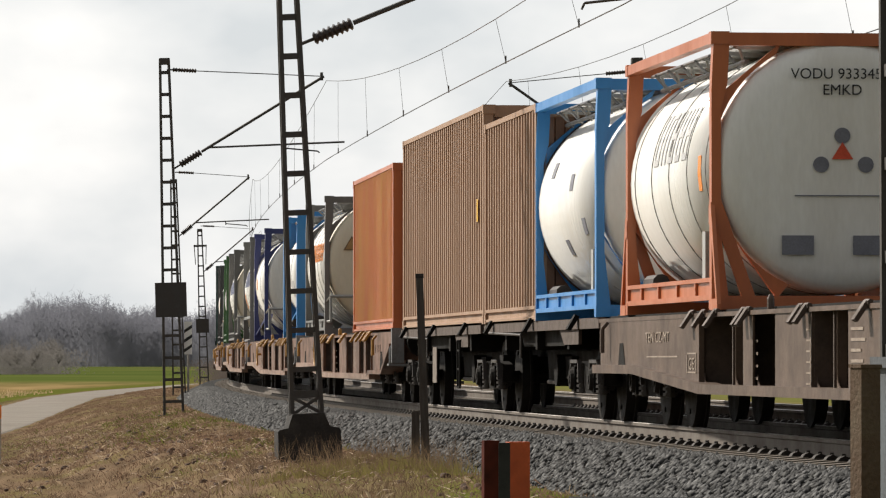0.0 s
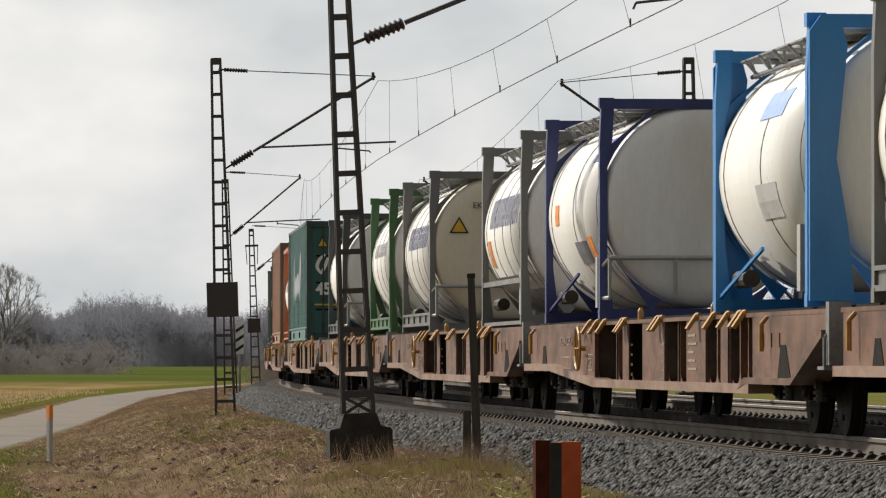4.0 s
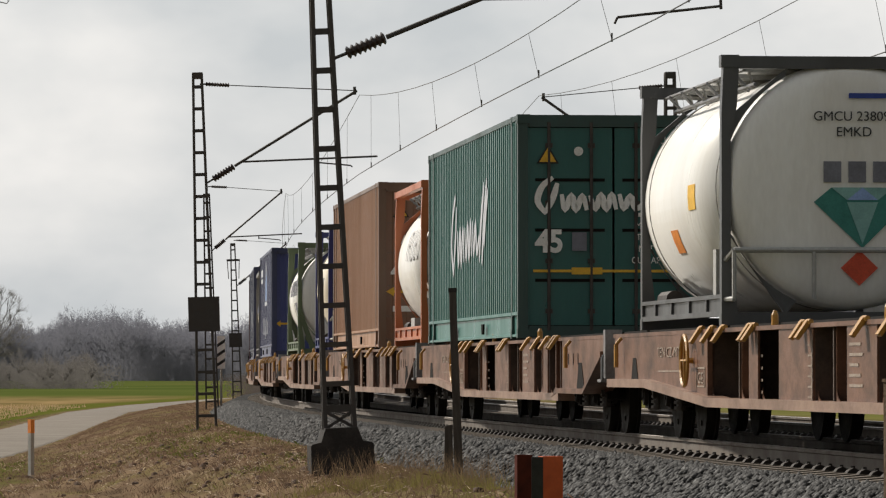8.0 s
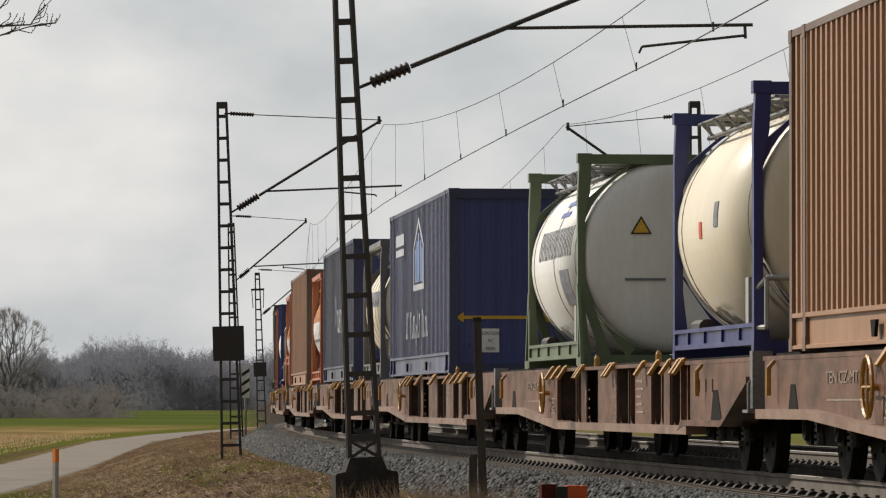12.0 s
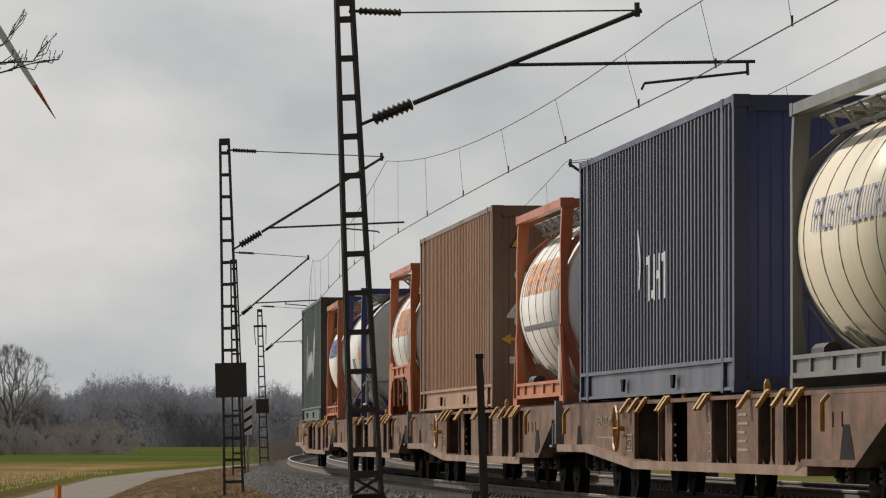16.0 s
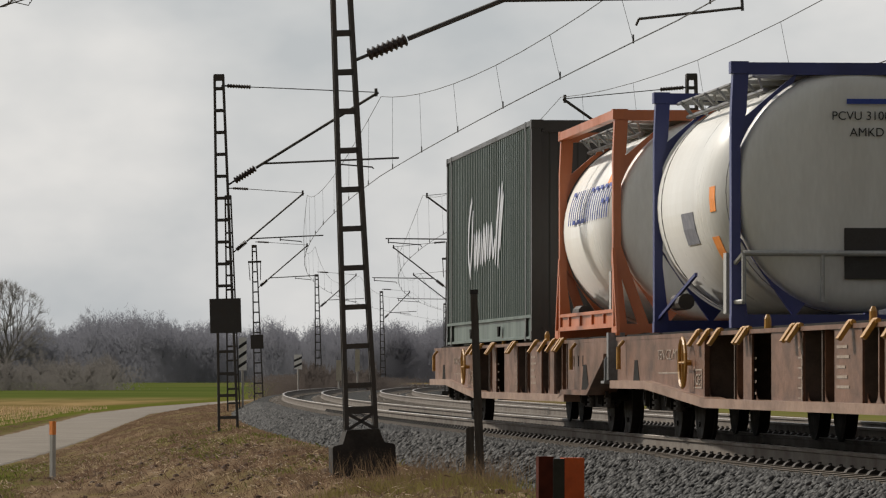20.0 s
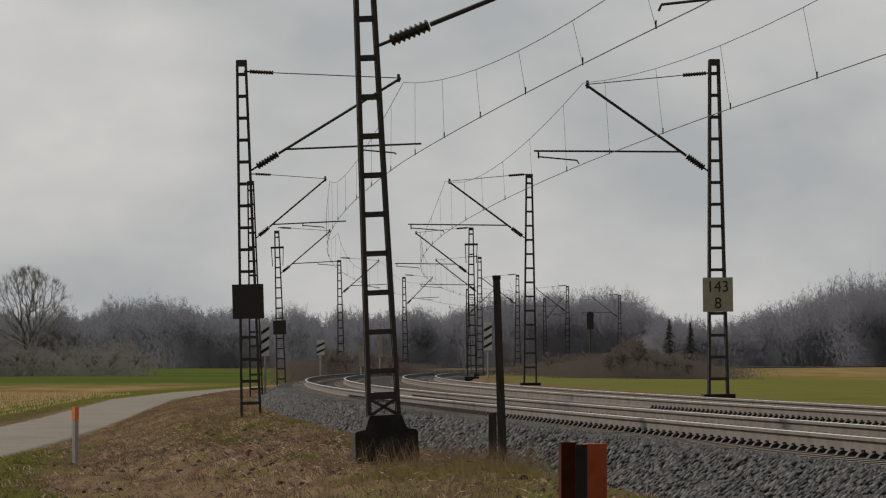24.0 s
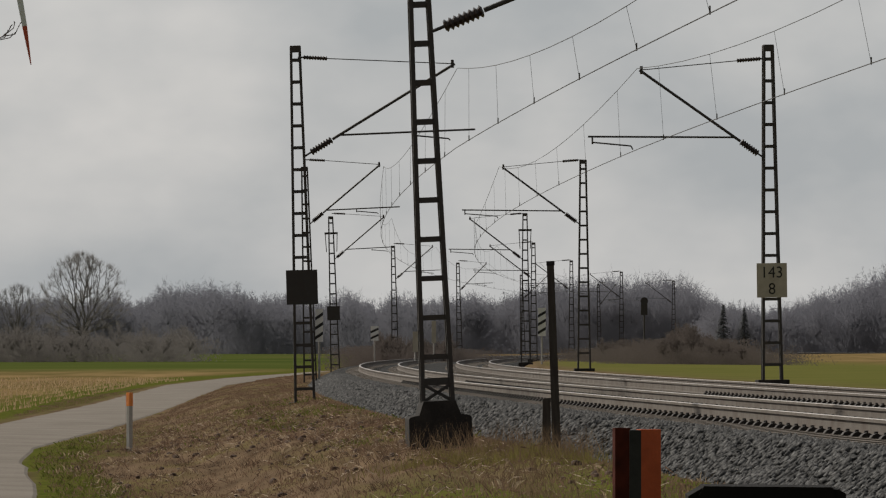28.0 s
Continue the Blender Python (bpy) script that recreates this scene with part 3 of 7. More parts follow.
            lettering("8", 0.36, M["black"], pl, mm @ pose(0, -0.31, 0), 0.95, "black figure")
    return ob


MASTS_L = [29, 69, 123, 190, 266, 343, 411, 480, 550]
MASTS_R = [60, 123, 190, 266, 338, 408, 468, 530]
mast(29, -1, 1.0, block=(0.8, 0.2, -0.4))
mast(69, -1, 2.6, top=6.25, foot=-0.06, lat=2.94, reach=3.74, tube=5.15, heights=(4.62, 5.92, 6.05, 5.30), rise=-0.08, pull=False, block=(0.80, 0.05, -0.55), wide=0.37)
mast(123, -1, 1.6, top=7.4, lat=2.66, plate=(0.70, 0.77, 2.02, "back"))
mast(190, -1, 1.6, top=6.9, lat=1.76, reach=2.62, tube=3.26)
mast(266, -1, 1.8, top=7.0, lat=1.95, reach=2.6, tube=2.95, weights=True, plate=(0.62, 0.68, 2.33, "back"))
for y, lat in ((343, 1.75), (411, 1.4), (480, 1.6), (550, 1.0)):
    mast(y, -1, 1.2, top=7.0, lat=lat, reach=lat + 0.75, tube=lat + 1.2)
mast(60, 1, 0.5, pull=False, reach=2.9, tube=4.1)
mast(123, 1, 0.7, top=7.45, foot=-0.1, lat=2.32, reach=2.9, tube=4.08, pull=False, plate=(0.68, 0.77, 2.18, "km"))
mast(190, 1, 0.3, top=7.15, foot=-0.1, lat=2.2, reach=2.8, tube=4.2, pull=False)
mast(266, 1, 0.3, top=7.15, foot=-0.1, lat=1.75, reach=2.7, tube=3.7, pull=False, weights=True)
for y, lat in ((338, 1.5), (408, 1.6), (468, 2.3), (530, 2.6)):
    mast(y, 1, 0.2, top=7.1, foot=-0.1, lat=lat, reach=2.7, tube=3.7, pull=False)


# sideways zigzag of the contact wire at the nearest masts
STAGGER = {(0, 29): -0.15, (0, 69): 0.30, (0, 123): -0.02, (1, 60): 0.45, (1, 123): 0.12}


def overhead(masts, lat, flip, label):
    """Contact wire, sagging messenger wire and droppers."""
    ob = thing("overhead_line", label, "overhead line", "overhead lines")
    contact, messenger, all_c, all_m = bmesh.new(), bmesh.new(), [], []
    ends = [-160, -90, -20] + list(masts)
    drops = []
    for i in range(len(ends) - 1):
        sa, sb = s_at(ends[i]), s_at(ends[i + 1])
        za, zb = (STAGGER.get((flip, e), 0.05) for e in ends[i:i + 2])
        n = 12
        pts_c, pts_m = [], []
        for j in range(n + 1):
            t = j / n
            s = sa + (sb - sa) * t
            xo = lat + za + (zb - za) * t
            x, y, _ = along(s, xo)
            sag = 4 * t * (1 - t)
            pts_c.append((x, y, 5.15))
            x2, y2, _ = along(s, lat + (za + (zb - za) * t) * 0.3)
            za2, zb2 = (5.93 if e == 69 else 6.93 for e in ends[i:i + 2])
            pts_m.append((x2, y2, za2 + (zb2 - za2) * t - min(1.05, 1.05 * ((sb - sa) / 78) ** 2) * sag))
        all_c += pts_c if not all_c else pts_c[1:]
        all_m += pts_m if not all_m else pts_m[1:]
        if ends[i] > 0:
            drops += [(pts_c[j], pts_m[j]) for j in range(1, n) if j % 2]
    tube(contact, all_c, 0.009)
    tube(messenger, all_m, 0.007)
    part("contact_wire", contact, M["wire"], ob)
    part("messenger_wire", messenger, M["wire"], ob)
    for a, b in drops:
        bm = bmesh.new()
        rod(bm, (a[0], a[1], a[2]), b, 0.0045, 4)
        rod(bm, (a[0], a[1], a[2] - 0.02), (a[0], a[1], a[2] + 0.1), 0.013, 5)
        part("dropper", bm, M["wire"], ob)


overhead(MASTS_L, CENTRE, 0, "dark overhead contact wire and messenger wire above the near track")
overhead(MASTS_R, APART + CENTRE, 1, "dark overhead contact wire and messenger wire above the far track")

# ---- wagons ----
PITCH, BASE = 25.45, 9.55
BODY = 25.1
WHEEL_R = 0.46


def wheelset_mesh():
    bm = bmesh.new()
    for sx in (-1, 1):
        prof = [(0.0, 0.05), (0.001, 0.46), (0.10, 0.455), (0.105, 0.49), (0.135, 0.49), (0.136, 0.05)]
        n = 28
        rings = []
        for px, r in prof:
            xx = sx * (0.82 - px)
            rings.append([bm.verts.new((xx, r * math.sin(6.2832 * i / n), r * math.cos(6.2832 * i / n))) for i in range(n)])
        fs = []
        for a, b in zip(rings, rings[1:]):
            for i in range(n):
                fs.append(bm.faces.new((a[i], a[(i + 1) % n], b[(i + 1) % n], b[i])))
        bmesh.ops.recalc_face_normals(bm, faces=fs)
        for k in range(4):
            a = k * 1.5708
            rod(bm, (sx * 0.822, 0.3 * math.sin(a), 0.3 * math.cos(a)), (sx * 0.835, 0.3 * math.sin(a), 0.3 * math.cos(a)), 0.03, 5)
    rod(bm, (-1.08, 0, 0), (1.08, 0, 0), 0.08, 12)
    return mesh_of("wheelset", bm, M["wheel"])


def spring_mesh():
    bm = bmesh.new()
    n = 5
    for i in range(n):
        z = 0.03 + i * 0.056
        rod(bm, (0, 0, z - 0.016), (0, 0, z + 0.016), 0.078, 10)
    rod(bm, (0, 0, 0), (0, 0, 0.32), 0.05, 8)
    return mesh_of("spring", bm, M["axle_grey"])


M["faded_white"] = material("faded_white_stencil", (0.28, 0.225, 0.18), 0.6, 0, (0.17, 0.12, 0.09), 6, 50, 0.9)
M["dusty_plate"] = material("dusty_plate_paint", (0.17, 0.14, 0.115), 0.8, 0, (0.11, 0.085, 0.07), 4, 50, 0.8)
M["axle_grey"] = material("greasy_axle_iron", (0.035, 0.03, 0.028), 0.5, 0.3, (0.07, 0.058, 0.05), 5, 50, 0.7)
M["dusty_steel"] = material("dusty_grey_steel", (0.20, 0.205, 0.215), 0.5, 0.1, (0.10, 0.095, 0.09), 4, 40, 0.8)
M["walkway"] = material("galvanised_grey", (0.36, 0.36, 0.35), 0.5, 0.1, (0.24, 0.24, 0.23), 4, 40, 0.6)
SPRING = spring_mesh()
WHEELSET = wheelset_mesh()
WHEELS = []


def bogie(parent, y, light=False):
    b = new("bogie")
    b.parent = parent
    b.matrix_basis = pose(0, y, 0)
    for sx in (-1, 1):
        bm = bmesh.new()
        pts = [(-1.25, 0.40), (-1.25, 0.62), (-0.75, 0.66), (-0.4, 0.60), (0.4, 0.60), (0.75, 0.66), (1.25, 0.62), (1.25, 0.40), (1.05, 0.34), (0.75, 0.36), (0.6, 0.44), (0.45, 0.30), (-0.45, 0.30), (-0.6, 0.44), (-0.75, 0.36), (-1.05, 0.34)]
        slab(bm, pts, "x", sx * 0.93, sx * 1.06)
        for ya in (-0.9, 0.9):
            box(bm, min(sx * 1.0, sx * 1.15), max(sx * 1.0, sx * 1.15), ya - 0.14, ya + 0.14, 0.32, 0.60)
        part("side_frame", bm, M["under"], b)
        for ya in (-0.9, 0.9):
            for yo in (-0.24, 0.24):
                part("spring", SPRING, None, b).matrix_basis = pose(sx * 1.06, ya + yo, 0.30)
            bm = bmesh.new()
            rod(bm, (sx * 1.14, ya, 0.46), (sx * 1.19, ya, 0.46), 0.13, 14, 0.11)
            rod(bm, (sx * 1.19, ya, 0.46), (sx * 1.2, ya, 0.46), 0.05, 8)
            part("axle_box_cover", bm, M["wheel"], b)
            bm = bmesh.new()
            bar(bm, (sx * 1.12, ya - 0.34, 0.66), (sx * 1.12, ya + 0.34, 0.66), 0.05, 0.04)
            bar(bm, (sx * 1.12, ya - 0.34, 0.66), (sx * 1.12, ya - 0.40, 0.42), 0.04, 0.05)
            bar(bm, (sx * 1.12, ya + 0.34, 0.66), (sx * 1.12, ya + 0.40, 0.42), 0.04, 0.05)
            part("axle_guard", bm, M["axle_grey"], b)
    bm = bmesh.new()
    box(bm, -0.95, 0.95, -0.22, 0.22, 0.42, 0.74)
    part("bolster", bm, M["under"], b)
    for ya in (-0.9, 0.9):
        w = part("wheelset", WHEELSET, None, b)
        w.matrix_basis = pose(0, ya, WHEEL_R)
        for sx in (-1, 1):
            bm = bmesh.new()
            dd = -0.56 if ya > 0 else 0.56
            box(bm, min(sx * 0.66, sx * 0.80), max(sx * 0.66, sx * 0.80), ya + dd - 0.06, ya + dd + 0.06, 0.3, 0.62)
            part("brake_block", bm, M["under"], b)
    return b


def off(o):
    """Metres from the wagon's rear end to its own y."""
    return BODY / 2 - o


def buffers(ob, y, out):
    for sx in (-0.875, 0.875):
        bm = bmesh.new()
        rod(bm, (sx, y, 1.0), (sx, y + out * 0.38, 1.0), 0.10, 12, 0.08)
        rod(bm, (sx, y + out * 0.38, 1.0), (sx, y + out * 0.42, 1.0), 0.22, 16, 0.21)
        part("buffer", bm, M["under"], ob)
    bm = bmesh.new()
    box(bm, -0.06, 0.06, y, y + out * 0.3, 0.9, 1.02) if out > 0 else box(bm, -0.06, 0.06, y + out * 0.3, y, 0.9, 1.02)
    rod(bm, (0, y + out * 0.25, 0.96), (0, y + out * 0.3, 0.7), 0.03)
    part("coupling_hook", bm, M["under"], ob)
    for sx in (-0.35, 0.35):
        bm = bmesh.new()
        a = Vector((sx, y, 0.85))
        for i in range(6):
            t0, t1 = i / 6, (i + 1) / 6
            f0, f1 = 4 * t0 * (1 - t0), 4 * t1 * (1 - t1)
            rod(bm, a + Vector((0, out * 0.35 * t0, -0.3 * f0)), a + Vector((0, out * 0.35 * t1, -0.3 * f1)), 0.022)
        part("brake_hose", bm, M["under"], ob)


def handbrake(ob, sx, pin):
    """Spoked wheel on the side of the frame."""
    bm = bmesh.new()
    cy, cz = off(6.4), 0.86
    loops = []
    for q in range(16):
        a = q * 0.3927
        loops.append([bm.verts.new((sx * (1.34 + 0.02 * math.cos(w)), cy + (0.25 + 0.02 * math.sin(w)) * math.cos(a), cz + (0.25 + 0.02 * math.sin(w)) * math.sin(a))) for w in (0, 1.2566, 2.5133, 3.7699, 5.0265)])
    for q in range(16):
        for w in range(5):
            bm.faces.new((loops[q][w], loops[q][(w + 1) % 5], loops[(q + 1) % 16][(w + 1) % 5], loops[(q + 1) % 16][w]))
    bmesh.ops.recalc_face_normals(bm, faces=list(bm.faces))
    brake = part("handbrake_wheel", bm, M[pin], ob, "handbrake wheel")
    for dy, dz in ((0.25, 0), (0, 0.25)):
        bm = bmesh.new()
        rod(bm, (sx * 1.34, cy - dy, cz - dz), (sx * 1.34, cy + dy, cz + dz), 0.014, 5)
        part("spoke", bm, M[pin], brake)
    bm = bmesh.new()
    rod(bm, (sx * 1.2, cy, cz), (sx * 1.35, cy, cz), 0.03)
    part("spindle", bm, M[pin], brake)


def pocket_wagon(paint, label, pin="gold"):
    """Long four-axle container flat: fish-bellied side girders with open pockets, folding yellow spigots."""
    ob = thing("container_wagon", label, "railway wagon", "container wagons")
    for sx in (-1, 1):
        xo, xi = sx * 1.27, sx * 1.10

        def side(bm, y0, y1, z0, z1, a=xo, c=xi):
            box(bm, min(a, c), max(a, c), min(y0, y1), max(y0, y1), z0, z1)
        bm = bmesh.new()
        side(bm, off(0.05), off(25.05), 1.125, 1.165, sx * 1.255)
        part("top_rail", bm, paint, ob)
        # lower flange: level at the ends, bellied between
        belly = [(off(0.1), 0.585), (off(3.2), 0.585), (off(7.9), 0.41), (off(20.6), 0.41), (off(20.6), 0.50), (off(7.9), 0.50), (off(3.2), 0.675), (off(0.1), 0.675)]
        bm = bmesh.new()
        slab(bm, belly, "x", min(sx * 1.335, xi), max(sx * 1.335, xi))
        part("lower_flange", bm, M["flange"] if pin == "gold" else paint, ob, "pale brown lower flange with sun sheen in its colour")
        bm = bmesh.new()
        slab(bm, [(off(0.15), 0.67), (off(3.2), 0.67), (off(7.4), 0.51), (off(7.4), 1.13), (off(0.15), 1.13)], "x", min(sx * 1.2, sx * 1.25), max(sx * 1.2, sx * 1.25))
        part("end_panel", bm, paint, ob)
        for a, b in ((10.05, 10.6), (11.85, 13.75), (15.5, 16.95), (18.05, 18.55)):
            bm = bmesh.new()
            side(bm, off(a), off(b), 0.49, 1.13, sx * 1.24, sx * 1.22)
            part("side_plate", bm, paint, ob)
        for o in (9.3, 14.7, 17.5, 19.1, 19.65):
            bm = bmesh.new()
            side(bm, off(o), off(o + 0.05), 0.49, 1.13, sx * 1.2, sx * 1.12)
            part("rib", bm, paint, ob)
        for a, b in ((7.4, 9.3), (9.35, 10.05), (10.6, 11.85), (13.75, 14.7), (14.75, 15.5), (16.95, 17.5), (17.55, 18.05), (18.55, 19.1), (19.15, 19.65), (19.7, 20.3)):
            for o, d in ((a, 1), (b, -1)):
                bm = bmesh.new()
                slab(bm, [(off(o), 0.495), (off(o), 0.60), (off(o + d * 0.03), 0.545), (off(o + d * 0.08), 0.515), (off(o + d * 0.16), 0.495)], "x", min(sx * 1.19, sx * 1.2), max(sx * 1.19, sx * 1.2))
                part("pocket_corner", bm, paint, ob)
        bm = bmesh.new()
        slab(bm, [(off(20.3), 0.53), (off(20.3), 1.13), (off(25.0), 1.13), (off(25.0), 0.96), (off(23.0), 0.56)], "x", min(sx * 1.2, sx * 1.25), max(sx * 1.2, sx * 1.25))
        part("end_panel", bm, paint, ob)
        bm = bmesh.new()
        slab(bm, [(off(19.9), 0.45), (off(20.3), 0.56), (off(23.2), 0.56), (off(25.0), 0.98), (off(25.0), 0.92), (off(23.2), 0.50), (off(20.4), 0.50)], "x", min(sx * 1.34, sx * 1.0), max(sx * 1.34, sx * 1.0))
        part("step_plate", bm, paint, ob)
        # holes and slots are flat near-black plates, their inner shade painted on
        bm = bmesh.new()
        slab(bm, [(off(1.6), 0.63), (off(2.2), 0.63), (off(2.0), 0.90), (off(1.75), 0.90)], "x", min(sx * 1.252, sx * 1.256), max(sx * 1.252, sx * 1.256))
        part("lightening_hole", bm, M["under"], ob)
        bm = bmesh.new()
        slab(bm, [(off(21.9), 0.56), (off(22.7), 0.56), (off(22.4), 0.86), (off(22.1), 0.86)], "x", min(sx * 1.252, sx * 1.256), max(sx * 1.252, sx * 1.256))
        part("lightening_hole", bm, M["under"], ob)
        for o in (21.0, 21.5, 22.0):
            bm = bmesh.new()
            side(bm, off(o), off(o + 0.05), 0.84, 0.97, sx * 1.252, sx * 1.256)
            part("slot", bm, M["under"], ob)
        # near-black web: the shade inside the pockets is put into its colour
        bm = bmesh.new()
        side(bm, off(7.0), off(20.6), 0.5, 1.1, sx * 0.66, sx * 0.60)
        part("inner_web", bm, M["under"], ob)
        for o in (7.0, 7.75, 8.5, 10.2, 10.45, 13.3, 13.6, 16.45, 17.7, 18.7, 19.5, 19.8):
            bm = bmesh.new()
            slab(bm, [(sx * 1.24, 1.17), (sx * 1.275, 1.19), (sx * 1.375, 1.04), (sx * 1.345, 1.02)], "y", off(o) - 0.07, off(o) + 0.07)
            rod(bm, (sx * 1.25, off(o) - 0.11, 1.175), (sx * 1.25, off(o) + 0.11, 1.175), 0.026, 6)
            part("spigot", bm, M[pin], ob, "folded container spigot")
        for o in (0.9, 21.4):
            bm = bmesh.new()
            rod(bm, (sx * 1.27, off(o), 1.12), (sx * 1.33, off(o), 1.05), 0.02)
            rod(bm, (sx * 1.33, off(o), 1.05), (sx * 1.33, off(o), 0.80), 0.025)
            part("lashing_hook", bm, M[pin], ob)
        # grab post and shunter's step at the front end, folded lamp bracket at the rear
        bm = bmesh.new()
        side(bm, off(25.06), off(25.24), 0.68, 1.22, sx * 1.31, sx * 1.12)
        part("end_post", bm, M["dusty_steel"], ob, "grey dusty end post")
        bm = bmesh.new()
        slab(bm, [(sx * 1.36, 0.64), (sx * 1.36, 0.67), (sx * 0.98, 0.67), (sx * 0.98, 0.62)], "y", off(25.26), off(24.92))
        part("shunter_step", bm, M["dusty_steel"], ob, "worn bare step plate")
        bm = bmesh.new()
        rod(bm, (sx * 1.33, off(25.12), 0.66), (sx * 1.33, off(25.12), 0.92), 0.016)
        rod(bm, (sx * 1.33, off(25.12), 0.92), (sx * 1.26, off(25.12), 0.98), 0.016)
        part("grab_handle", bm, M["dusty_steel"], ob)
        # walls in dark rust, with pocket shade put into the colour
        for o in (7.36, 9.3, 10.04, 11.84, 13.74, 14.7, 16.94, 18.05, 18.56, 20.28):
            bm = bmesh.new()
            side(bm, off(o - 0.02), off(o + 0.02), 0.49, 1.13, sx * 1.22, sx * 0.67)
            part("pocket_wall", bm, M["rust"], ob)
        if pin == "gold":
            handbrake(ob, sx, pin)
        if sx > 0:
            continue

        def mark(y0, y1, z0, z1, x=1.242):
            mb = bmesh.new()
            box(mb, -x - 0.004, -x, min(y0, y1), max(y0, y1), z0, z1)
            part("marking", mb, M["faded_white"], ob)
        for i in range(6):
            mark(off(13.5), off(13.75), 0.52 + i * 0.09, 0.535 + i * 0.09)
        mark(off(13.72), off(13.75), 0.5, 1.02, 1.2465)
        for i in range(5):
            mark(off(15.65), off(16.3 - 0.1 * (i % 3)), 0.62 + i * 0.085, 0.645 + i * 0.085)
        mark(off(3.8), off(6.0), 0.75, 0.765, 1.251)
        a, c, z0, z1 = off(6.65), off(7.25), 0.60, 0.78
        mark(a, c, z0, z0 + 0.015, 1.251)
        mark(a, c, z1, z1 + 0.015, 1.251)
        mark(a, a - 0.03, z0, z1, 1.2555)
        mark(c, c + 0.03, z0, z1, 1.2555)
        lettering("GE", 0.16, M["faded_white"], ob, pose(-1.256, (a + c) / 2, z0 + 0.035, 90, 0, -90), 2.0, "faded white letters")
        for i in range(4):
            mark(off(10.42), off(10.68), 0.55 + i * 0.11, 0.575 + i * 0.11, 1.205)
    lettering("TEN CZ-MT", 0.15, M["faded_white"], ob, pose(-1.256, off(4.6), 0.90, 90, 0, -90), 2.2, "white wagon lettering")
    for o in (0.3, 4.0, 7.2, 11.0, 14.5, 18.5, 21.0, 24.6):
        bm = bmesh.new()
        wide = 0.6 if 7 < o < 20 else 1.12
        box(bm, -wide, wide, off(o) - 0.12, off(o) + 0.12, 0.75, 1.08)
        part("cross_beam", bm, M["under"], ob)
    # unseen plate added to keep light out of the pockets and carry the loads
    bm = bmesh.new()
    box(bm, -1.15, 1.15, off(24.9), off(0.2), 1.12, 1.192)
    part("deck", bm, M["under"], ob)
    for o, d in ((0.05, -1), (25.05, 1)):
        bm = bmesh.new()
        y0, y1 = sorted((off(o), off(o) + d * 0.12))
        box(bm, -1.2, 1.2, y0, y1, 0.72, 1.16)
        part("end_beam", bm, paint, ob)
    buffers(ob, off(0.05), 1)
    buffers(ob, off(25.05), -1)
    for o in (11.3, 17.2):
        for sx in (-1, 1):
            bm = bmesh.new()
            rod(bm, (sx * 1.19, off(o), 1.165), (sx * 1.19, off(o), 1.26), 0.036, 10, 0.034)
            rod(bm, (sx * 1.19, off(o), 1.26), (sx * 1.19, off(o), 1.30), 0.034, 10, 0.015)
            part("upright_spigot", bm, M[pin], ob, "raised container spigot")
    # the body rides low on its springs
    for c in ob.children:
        c.matrix_basis = pose(0, 0, -0.05)
    bogie(ob, BASE)
    bogie(ob, -BASE)
    return ob


